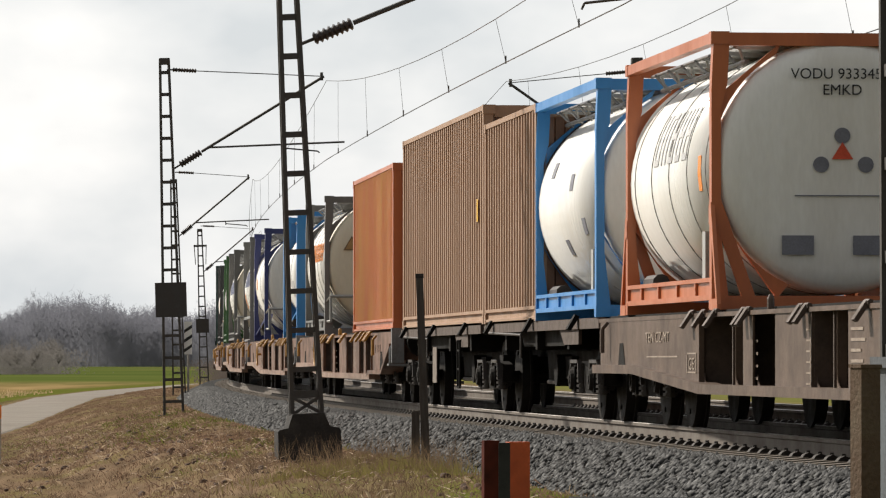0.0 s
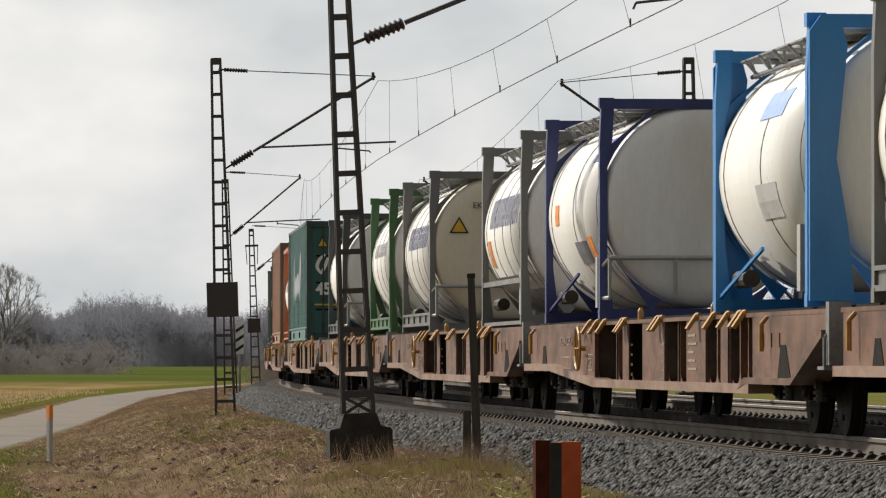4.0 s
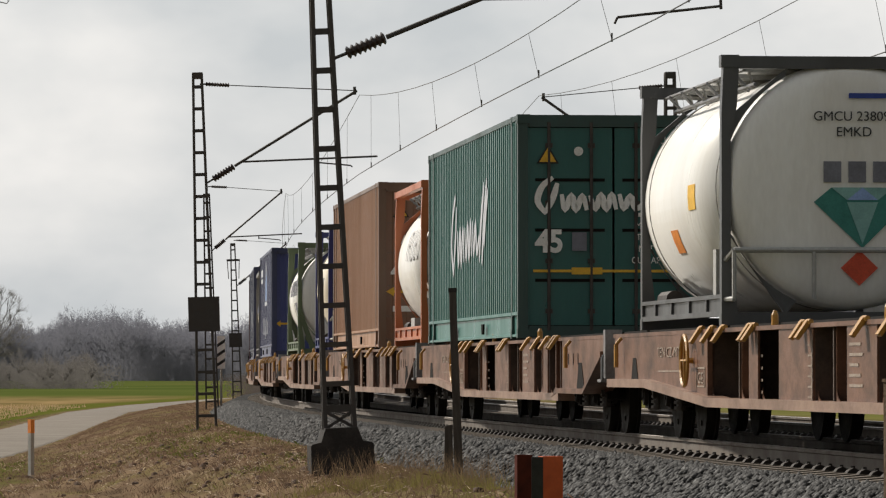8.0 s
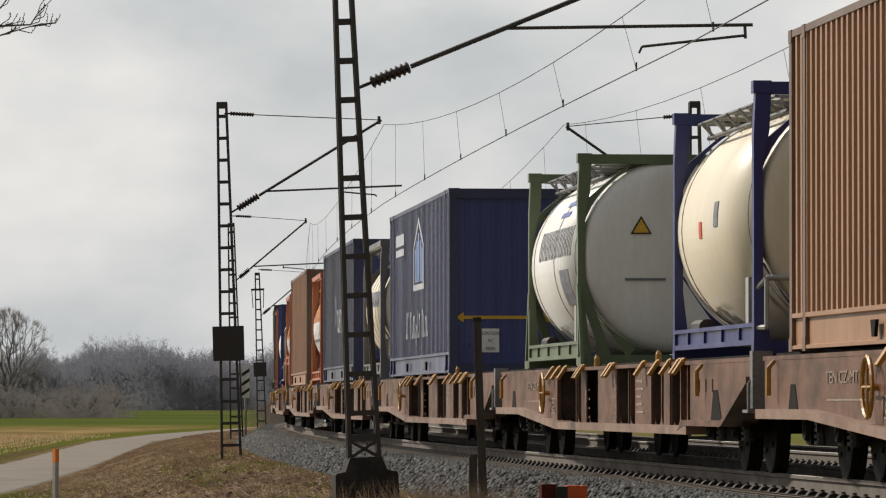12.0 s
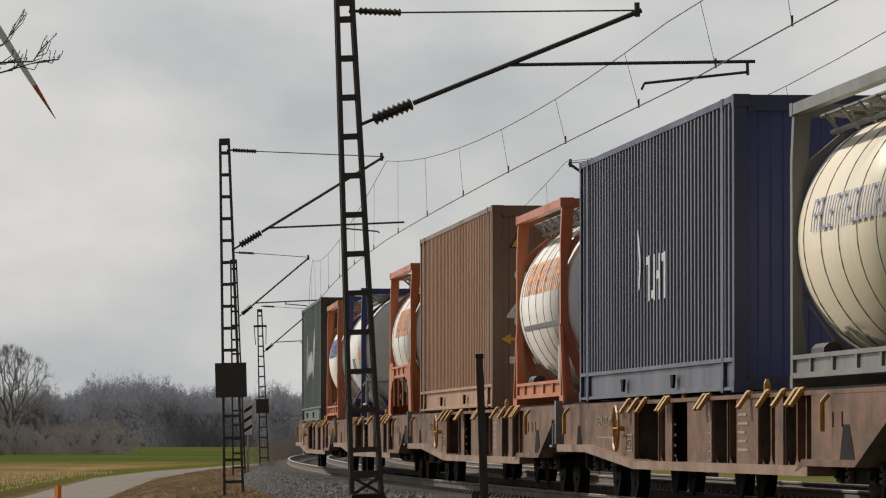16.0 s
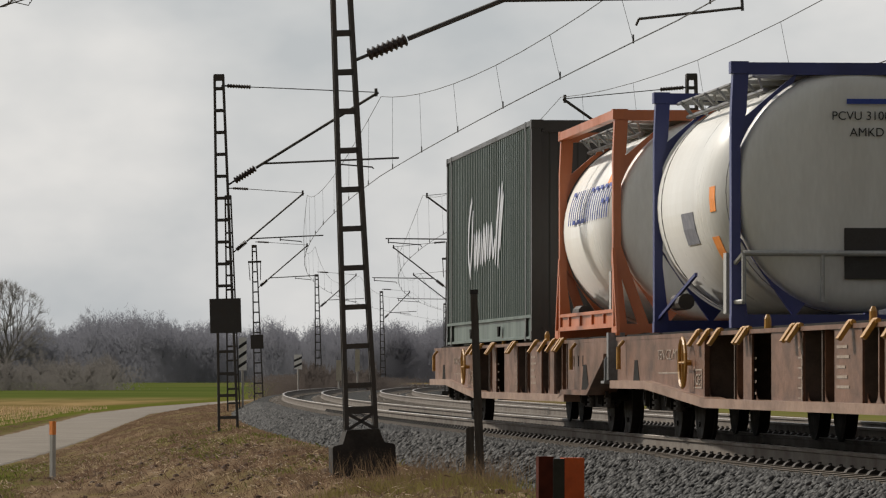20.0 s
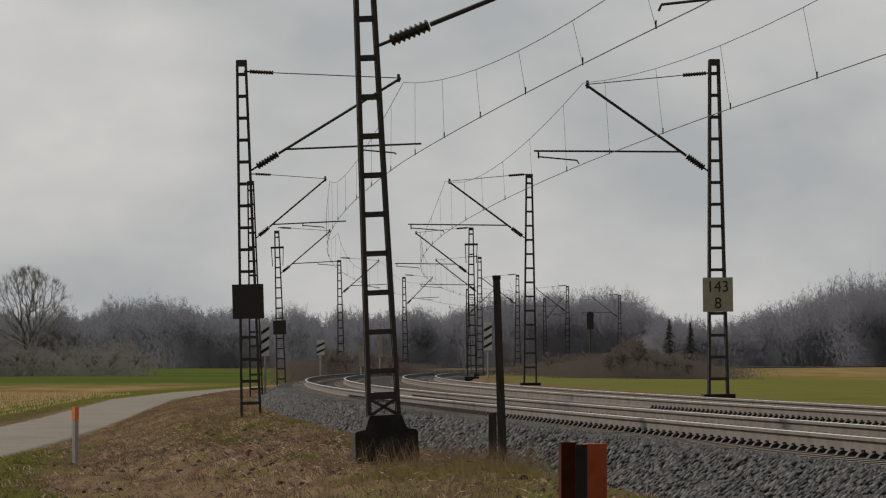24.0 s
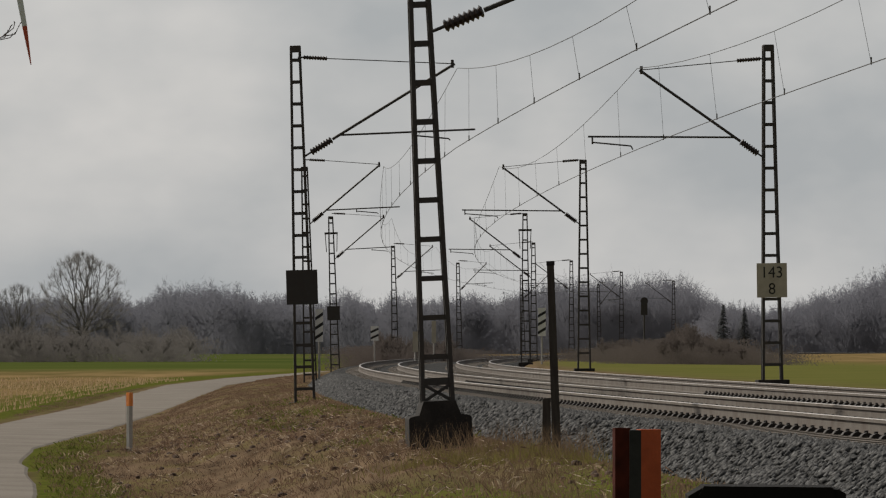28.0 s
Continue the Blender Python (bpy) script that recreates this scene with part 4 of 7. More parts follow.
def old_wagon(label):
    """Articulated flat on three exposed bogies, thin frame and black running gear."""
    ob = thing("container_wagon", label, "railway wagon", "container wagons")
    for sx in (-1, 1):
        for a, b in ((0.1, 12.3), (12.75, 25.05)):
            bm = bmesh.new()
            slab(bm, [(sx * 1.121, 1.07), (sx * 1.121, 1.135), (sx * 1.20, 1.135), (sx * 1.20, 1.02), (sx * 1.17, 1.02), (sx * 1.17, 1.07)], "y", off(b), off(a))
            part("side_sill", bm, M["rust"], ob)
            bm = bmesh.new()
            slab(bm, [(off(a + 3.0), 1.06), (off(a + 3.6), 0.84), (off(b - 4.4), 0.84), (off(b - 3.4), 1.06)], "x", min(sx * 1.0, sx * 1.06), max(sx * 1.0, sx * 1.06))
            part("sill_web", bm, M["under"], ob)
            bm = bmesh.new()
            slab(bm, [(off(a + 8.3), 1.05), (off(a + 8.8), 0.85), (off(a + 10.2), 0.85), (off(a + 10.2), 1.05)], "x", min(sx * 1.13, sx * 1.17), max(sx * 1.13, sx * 1.17))
            part("sill_panel", bm, M["rust"], ob, "rust-brown sill panel")
            bm = bmesh.new()
            rod(bm, (sx * 1.2, off(a + 0.6), 1.02), (sx * 1.2, off(a + 4.5), 0.98), 0.016, 6)
            rod(bm, (sx * 1.2, off(a + 4.5), 0.98), (sx * 1.2, off(a + 4.5), 0.70), 0.016, 6)
            part("brake_pipe", bm, M["axle_grey"], ob)
            for k in range(3):
                o = a + 1.2 + k * 4.6
                bm = bmesh.new()
                slab(bm, [(sx * 1.19, 1.16), (sx * 1.24, 1.18), (sx * 1.33, 1.02), (sx * 1.29, 1.0)], "y", off(o) - 0.09, off(o) + 0.09)
                part("spigot", bm, M["under"], ob)
        bm = bmesh.new()
        box(bm, min(sx * 1.15, sx * 1.16), max(sx * 1.15, sx * 1.16), off(5.6), off(5.0), 0.35, 0.86)
        part("marker_plate", bm, M["dusty_plate"], ob, "dull grey-brown plate hanging from the frame")
        bm = bmesh.new()
        for o in (9.2, 9.5):
            rod(bm, (sx * 1.2, off(o), 0.3), (sx * 1.2, off(o), 0.95), 0.018)
        for z in (0.3, 0.55, 0.8):
            rod(bm, (sx * 1.2, off(9.2), z), (sx * 1.2, off(9.5), z), 0.016)
        part("step", bm, M["under"], ob)
    bm = bmesh.new()
    box(bm, -1.12, 1.12, off(24.9), off(0.2), 1.06, 1.142)
    part("deck", bm, M["under"], ob)
    bm = bmesh.new()
    box(bm, -0.5, 0.5, off(25.0), off(0.1), 0.72, 1.02)
    part("centre_sill", bm, M["under"], ob)
    for o in (3.6, 7.5, 10.5, 15, 18.5, 21.8):
        bm = bmesh.new()
        box(bm, -1.15, 1.15, off(o) - 0.1, off(o) + 0.1, 0.8, 1.08)
        part("cross_beam", bm, M["under"], ob)
    for o in (7.3, 17.5):
        bm = bmesh.new()
        rod(bm, (-0.8, off(o), 0.55), (0.8, off(o), 0.55), 0.2, 12)
        box(bm, -0.7, -0.4, off(o + 0.8), off(o - 0.8), 0.45, 0.72)
        part("brake_gear", bm, M["under"], ob)
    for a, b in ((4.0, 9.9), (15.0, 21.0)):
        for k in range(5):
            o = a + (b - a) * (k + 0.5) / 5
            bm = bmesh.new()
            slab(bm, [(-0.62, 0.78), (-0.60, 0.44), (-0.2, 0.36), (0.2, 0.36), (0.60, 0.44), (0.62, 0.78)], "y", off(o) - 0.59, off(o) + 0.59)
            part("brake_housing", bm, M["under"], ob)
        for sx in (-0.6, 0.6):
            bm = bmesh.new()
            rod(bm, (sx, off(a), 0.40), (sx, off(b), 0.40), 0.03)
            part("brake_rod", bm, M["axle_grey"], ob)
    buffers(ob, off(0.05), 1)
    buffers(ob, off(25.05), -1)
    for y in (10.6, 0.0, -10.6):
        bogie(ob, y)
    return ob


# ---- containers: own space, y along the train, front at -y, underside at z = 0 ----
def box_container(name, label, length, height, side_mat, end_mat, frame_mat, wide=2.5, pitch=0.28, tunnel=True, door="plain", post_mat=None):
    ob = thing(name, label, "container", "containers")
    hl, hw = length / 2, wide / 2
    post_mat = post_mat or frame_mat
    rail = 0.32 if tunnel else 0.16
    deep = pitch * 0.115
    for sx in (-1, 1):
        # corrugated sheet
        bm = bmesh.new()
        n = int((length - 0.24) / pitch)
        p = (length - 0.24) / n
        line = []
        for i in range(n):
            y = -hl + 0.12 + i * p
            line += [(0.0, y), (0.0, y + p * 0.32), (deep, y + p * 0.37), (deep, y + p * 0.96)]
        line.append((0.0, hl - 0.12))
        lo = [bm.verts.new((sx * (hw - 0.01 - d), y, rail)) for d, y in line]
        hi = [bm.verts.new((sx * (hw - 0.01 - d), y, height - 0.06)) for d, y in line]
        fs = [bm.faces.new((lo[i], lo[i + 1], hi[i + 1], hi[i])) for i in range(len(line) - 1)]
        bmesh.ops.recalc_face_normals(bm, faces=fs)
        bm.faces.ensure_lookup_table()
        if bm.faces[0].normal.x * sx < 0:
            bmesh.ops.reverse_faces(bm, faces=list(bm.faces))
        part("side_panel", bm, side_mat, ob, "corrugated steel side")
        bm = bmesh.new()
        box(bm, min(sx * (hw - 0.06), sx * hw), max(sx * (hw - 0.06), sx * hw), -hl + 0.1, hl - 0.1, height - 0.07, height - 0.005)
        part("top_rail", bm, post_mat, ob)
        bm = bmesh.new()
        slab(bm, [(sx * (hw - 0.10), 0.02), (sx * hw, 0.02), (sx * hw, 0.05), (sx * (hw - 0.035), 0.06), (sx * (hw - 0.035), rail - 0.03), (sx * hw, rail - 0.02), (sx * hw, rail + 0.02), (sx * (hw - 0.10), rail + 0.02)], "y", -hl + 0.1, hl - 0.1)
        part("bottom_rail", bm, frame_mat, ob)
        posts = [-hl + 0.07, hl - 0.07] + ([-hl + 0.85, hl - 0.85] if length > 13 else [])
        for y in posts:
            bm = bmesh.new()
            box(bm, min(sx * (hw - 0.13), sx * hw), max(sx * (hw - 0.13), sx * hw), y - 0.07, y + 0.07, 0.1, height - 0.1)
            part("corner_post", bm, post_mat, ob)
            for z in (0.0, height - 0.118):
                bm = bmesh.new()
                box(bm, min(sx * (hw - 0.16), sx * (hw + 0.006)), max(sx * (hw - 0.16), sx * (hw + 0.006)), y - 0.085, y + 0.085, z, z + 0.118)
                part("corner_casting", bm, post_mat, ob)
        if tunnel:
            for y in (-2.2, 2.2):
                bm = bmesh.new()
                slab(bm, [(y - 0.13, rail - 0.10), (y + 0.13, rail - 0.10), (y + 0.06, 0.08), (y - 0.06, 0.08)], "x", min(sx * hw, sx * (hw + 0.03)), max(sx * hw, sx * (hw + 0.03)))
                part("grapple_pocket", bm, M["under"], ob)
    bm = bmesh.new()
    box(bm, -hw + 0.02, hw - 0.02, -hl + 0.05, hl - 0.05, height - 0.05, height - 0.02)
    part("roof", bm, frame_mat, ob)
    bm = bmesh.new()
    box(bm, -hw + 0.1, hw - 0.1, -hl + 0.1, hl - 0.1, 0.06, 0.18)
    part("floor", bm, M["under"], ob)
    for sy in (-1, 1):
        for z0, z1 in ((0.02, 0.16), (height - 0.16, height - 0.005)):
            bm = bmesh.new()
            y0, y1 = sorted((sy * (hl - 0.02), sy * (hl - 0.14)))
            box(bm, -hw + 0.14, hw - 0.14, y0, y1, z0, z1)
            part("end_beam", bm, post_mat, ob)
        if sy < 0 and door == "doors":
            for a, b in ((-hw + 0.13, -0.015), (0.015, hw - 0.13)):
                bm = bmesh.new()
                box(bm, a, b, -hl + 0.05, -hl + 0.10, 0.17, height - 0.17)
                leaf = part("door", bm, end_mat, ob)
                for k in (0.25, 0.75):
                    x = a + (b - a) * k
                    bm = bmesh.new()
                    rod(bm, (x, -hl + 0.02, 0.1), (x, -hl + 0.02, height - 0.1), 0.022, 8)
                    part("lock_rod", bm, M["lock_rod"], leaf)
                    for z in (0.35, 1.0, 1.75, height - 0.4):
                        bm = bmesh.new()
                        box(bm, x - 0.045, x + 0.045, -hl + 0.01, -hl + 0.05, z - 0.03, z + 0.03)
                        part("rod_guide", bm, M["lock_rod"], leaf)
                for z in (0.75, 1.4, 2.05):
                    bm = bmesh.new()
                    box(bm, a + 0.1, b - 0.1, -hl + 0.035, -hl + 0.05, z - 0.02, z + 0.02)
                    part("door_rib", bm, M["under"], leaf)
        else:
            bm = bmesh.new()
            n, dent = 9, 0.014 if tunnel else 0.04
            w = (wide - 0.26) / n
            line = []
            for i in range(n):
                x = -hw + 0.13 + i * w
                line += [(x, 0.0), (x + w * 0.4, 0.0), (x + w * 0.5, dent), (x + w * 0.9, dent)]
            line.append((hw - 0.13, 0.0))
            lo = [bm.verts.new((x, sy * (hl - 0.06 - d), 0.16)) for x, d in line]
            hi = [bm.verts.new((x, sy * (hl - 0.06 - d), height - 0.16)) for x, d in line]
            for i in range(len(line) - 1):
                bm.faces.new((lo[i], lo[i + 1], hi[i + 1], hi[i]) if sy < 0 else (hi[i], hi[i + 1], lo[i + 1], lo[i]))
            part("end_wall", bm, end_mat, ob)
    return ob


def tank_container(label, frame_mat, shell_mat, head_mat=None, top_rails=False, rail=True, skirt="beam", bands=5, radius=1.195, length=6.06, height=2.59, cone=0.0):
    """Tank in an ISO frame: domed shell, band seams, end frames, walkway."""
    ob = thing("tank_container", label, "tank container", "tank containers")
    hl, hw, zc = length / 2, 1.22, 1.34
    head_mat = head_mat or shell_mat
    bm = bmesh.new()
    r, e = radius, hl - 0.01
    dome = [(0.0, 0.30), (0.008, 0.62), (0.022, 0.82), (0.05, 0.915), (0.09, 0.962), (0.14, 0.988), (0.20, 0.999), (0.27, 1.0)]
    front = e + 0.06
    lathe(bm, [(-front + 0.27, r), (e - 0.27, r)], 64, 0, zc)
    shell = part("shell", bm, shell_mat, ob, "", True)
    for sy in (-1, 1):
        bm = bmesh.new()
        lathe(bm, [(sy * ((e if sy > 0 else front) - a), r * b) for a, b in dome], 64, 0, zc)
        part("domed_head", bm, head_mat, ob, "", True)
    for i in range(bands):
        y = -e + 0.55 + (2 * e - 1.1) * i / max(1, bands - 1)
        bm = bmesh.new()
        lathe(bm, [(y - 0.012, r + 0.001), (y - 0.012, r + 0.007), (y + 0.012, r + 0.007), (y + 0.012, r + 0.001)], 48, 0, zc)
        part("band", bm, M["band"], shell)
    for sy in (-1, 1):
        ye = sy * (hl - 0.08)
        y0, y1 = sorted((ye - 0.07, ye + 0.07))
        for sx in (-1, 1):
            bm = bmesh.new()
            x0, x1 = sorted((sx * hw, sx * (hw - 0.14)))
            slab(bm, [(sx * hw, 0.1), (sx * hw, 1.85), (sx * hw, 2.05), (sx * (hw - 0.02), height - 0.1), (sx * (hw - 0.17), height - 0.1), (sx * (hw - 0.15), 2.1), (sx * (hw - 0.09), 1.85), (sx * (hw - 0.09), 0.7), (sx * (hw - 0.16), 0.1)], "y", y0, y1)
            part("corner_post", bm, frame_mat, ob)
            for z in (0.0, height - 0.118):
                bm = bmesh.new()
                box(bm, min(sx * (hw - 0.17), sx * (hw + 0.004)), max(sx * (hw - 0.17), sx * (hw + 0.004)), y0 - 0.012, y1 + 0.012, z, z + 0.118)
                part("corner_casting", bm, frame_mat, ob)
            # corner plates that reach round the shell, with a straight outer edge
            for up in (1, -1):
                bm = bmesh.new()
                a0, a1 = (18, 66) if up > 0 else (24, 68)
                arc = [(sx * (r + 0.012) * math.cos(radians(q)), zc + up * (r + 0.012) * math.sin(radians(q))) for q in range(a0, a1, 6)]
                edge = [(sx * (hw - 0.03), zc + 0.62), (sx * (hw - 0.66), height - 0.1)] if up > 0 else [(sx * (hw - 0.03), 0.95), (sx * (hw - 0.62), 0.1)]
                slab(bm, arc + edge[::-1] if up > 0 else arc + edge[::-1], "y", ye - 0.03, ye + 0.03)
                part("gusset", bm, frame_mat, ob)
        bm = bmesh.new()
        box(bm, -hw + 0.15, hw - 0.15, y0, y1, height - 0.13, height - 0.01)
        part("top_beam", bm, frame_mat, ob)
        bm = bmesh.new()
        box(bm, -hw + 0.15, hw - 0.15, y0, y1, 0.0, 0.13)
        part("bottom_beam", bm, frame_mat, ob)
    for sx in (-1, 1):
        if top_rails:
            bm = bmesh.new()
            box(bm, min(sx * (hw - 0.10), sx * hw), max(sx * (hw - 0.10), sx * hw), -hl + 0.15, hl - 0.15, height - 0.11, height - 0.01)
            part("top_rail", bm, frame_mat, ob)
        bm = bmesh.new()
        if skirt in ("beam", "legs", "arch"):
            base = 0.56 if skirt == "arch" else 0.0
            slab(bm, [(sx * (hw - 0.07), base + 0.09), (sx * hw, base + 0.09), (sx * hw, base + 0.14), (sx * (hw - 0.03), base + 0.14), (sx * (hw - 0.03), base + 0.26), (sx * hw, base + 0.26), (sx * hw, base + 0.30), (sx * (hw - 0.07), base + 0.30)], "y", -hl + 0.15, hl - 0.15)
            part("side_beam", bm, frame_mat, ob)
            for y in (-1.9, -0.65, 0.65, 1.9):
                bm = bmesh.new()
                box(bm, min(sx * (hw - 0.029), sx * (hw - 0.004)), max(sx * (hw - 0.029), sx * (hw - 0.004)), y - 0.04, y + 0.04, 0.14, base + 0.26)
                part("stiffener", bm, frame_mat, ob)
            for sy in (-1, 1) if skirt != "beam" else ():
                y = sy * (hl - 0.02)
                if skirt == "legs":
                    # foot plates that splay outwards and under the head
                    bm = bmesh.new()
                    slab(bm, [(y - sy * 0.12, 0.98), (y, 1.0), (y + sy * 0.40, 0.05), (y + sy * 0.40, -0.005), (y, -0.005), (y, 0.10), (y + sy * 0.30, 0.10), (y, 0.78), (y - sy * 0.12, 0.80)], "x", min(sx * (hw - 0.03), sx * (hw + 0.008)), max(sx * (hw - 0.03), sx * (hw + 0.008)))
                    part("foot_plate", bm, frame_mat, ob)
                    bm = bmesh.new()
                    slab(bm, [(sx * (hw - 0.01), 0.90), (sx * (hw - 0.01), 1.08), (sx * (hw - 0.07), 1.08), (sx * (hw - 0.42), 0.10), (sx * (hw - 0.29), 0.10)], "y", y - sy * 0.03, y + sy * 0.012)
                    part("foot_gusset", bm, frame_mat, ob)
                else:
                    # raised beam on splayed feet that leave an arch between them
                    bm = bmesh.new()
                    slab(bm, [(y + sy * 0.30, -0.005), (y, 0.80), (y - sy * 0.25, 0.95), (y - sy * 0.85, 0.78), (y - sy * 1.35, 0.80), (y - sy * 1.35, 0.62), (y - sy * 0.95, 0.60), (y - sy * 0.55, 0.42), (y - sy * 0.40, -0.005)], "x", min(sx * (hw - 0.03), sx * (hw + 0.012)), max(sx * (hw - 0.03), sx * (hw + 0.012)))
                    part("splayed_foot", bm, frame_mat, ob)
                    bm = bmesh.new()
                    slab(bm, [(sx * (hw - 0.02), 0.9), (sx * (hw - 0.06), 0.9), (sx * (hw - 0.42), 0.10), (sx * (hw - 0.02), 0.10)], "y", y - sy * 0.03, y + sy * 0.012)
                    part("foot_gusset", bm, frame_mat, ob)
        elif skirt == "rail":
            bar(bm, (sx * (hw - 0.04), -hl + 0.15, 0.60), (sx * (hw - 0.04), hl - 0.15, 0.60), 0.06, 0.07)
            part("side_rail", bm, frame_mat, ob)
            bm = bmesh.new()
            bar(bm, (sx * (hw - 0.06), -hl + 0.15, 0.035), (sx * (hw - 0.06), hl - 0.15, 0.035), 0.08, 0.05)
            part("bottom_rail", bm, frame_mat, ob)
        else:
            bm.free()
            for sy in (-1, 1):
                y = sy * (hl - 0.15)
                bm = bmesh.new()
                bar(bm, (sx * (hw - 0.05), y, 0.15), (sx * (hw - 0.25), y - sy * 1.5, 0.60), 0.03, 0.035)
                part("side_strut", bm, frame_mat, ob)
    # walkway with mesh, manlid boxes
    bm = bmesh.new()
    box(bm, -0.75, -0.25, -hl + 0.15, hl - 0.15, height - 0.09, height - 0.06)
    for y in np.arange(-hl + 0.4, hl - 0.2, 1.05):
        bar(bm, (-0.95, y, height - 0.12), (-0.2, y, height - 0.16), 0.04, 0.04)
        rod(bm, (-0.9, y, height - 0.12), (-0.85, y, zc + 0.95), 0.014)
    part("walkway", bm, M["walkway"], ob, "grey grating walkway on top")
    for x, z, r0 in ((-0.97, height - 0.13, 0.018), (-0.86, zc + 0.98, 0.024)):
        bm = bmesh.new()
        rod(bm, (x, -hl + 0.2, z), (x, hl - 0.2, z), r0, 7)
        part("top_pipe", bm, M["dusty_steel"], ob)
    for k in range(6):
        y = -hl + 0.7 + k * (length - 1.4) / 5
        bm = bmesh.new()
        bar(bm, (-1.0, y, height - 0.14), (-0.80, y + 0.35, zc + 0.96), 0.02, 0.03)
        part("walkway_brace", bm, M["dusty_steel"], ob)
    bm = bmesh.new()
    rod(bm, (0, 0.2, zc + r - 0.05), (0, 0.2, height - 0.05), 0.28, 16)
    box(bm, -0.2, 0.5, 0.9, 1.5, zc + r - 0.08, height - 0.08)
    part("manlid", bm, M["walkway"], ob)
    if rail:
        bm = bmesh.new()
        y = -hl - 0.13
        rod(bm, (-hw + 0.1, y, 0.72), (hw - 0.1, y, 0.72), 0.028, 8)
        for x in (-hw + 0.1, -0.35, 0.45, hw - 0.1):
            rod(bm, (x, y, 0.72), (x, y, 0.25), 0.022, 6)
        rod(bm, (-hw + 0.1, y, 0.72), (-hw + 0.02, y + 0.20, 0.60), 0.025, 6)
        rod(bm, (hw - 0.1, y, 0.72), (hw - 0.02, y + 0.20, 0.60), 0.025, 6)
        rod(bm, (-hw + 0.1, y, 0.25), (-hw + 0.02, y + 0.20, 0.25), 0.025, 6)
        part("guard_rail", bm, M["walkway"], ob, "grey tubular rail across the front")
    bm = bmesh.new()
    rod(bm, (-1.0, hl - 1.1, 0.32), (-1.0, hl - 0.35, 0.32), 0.09, 10)
    part("drain_pipe", bm, M["axle_grey"], ob)
    bm = bmesh.new()
    box(bm, -hw + 0.08, -hw + 0.2, -hl + 0.95, -hl + 1.15, 0.15, 0.75)
    part("document_box", bm, M["walkway"], ob)
    return ob
# ---- paints of the loads ----
def paint(name, base, dirt=None, rough=0.34, amount=0.55, stretch=(1, 1, 0.25)):
    return material(name, base, rough, 0, dirt or tuple(c * 0.55 + 0.01 for c in base), 1.1, 30, amount, 0.05, stretch=stretch, grainy=0.16)


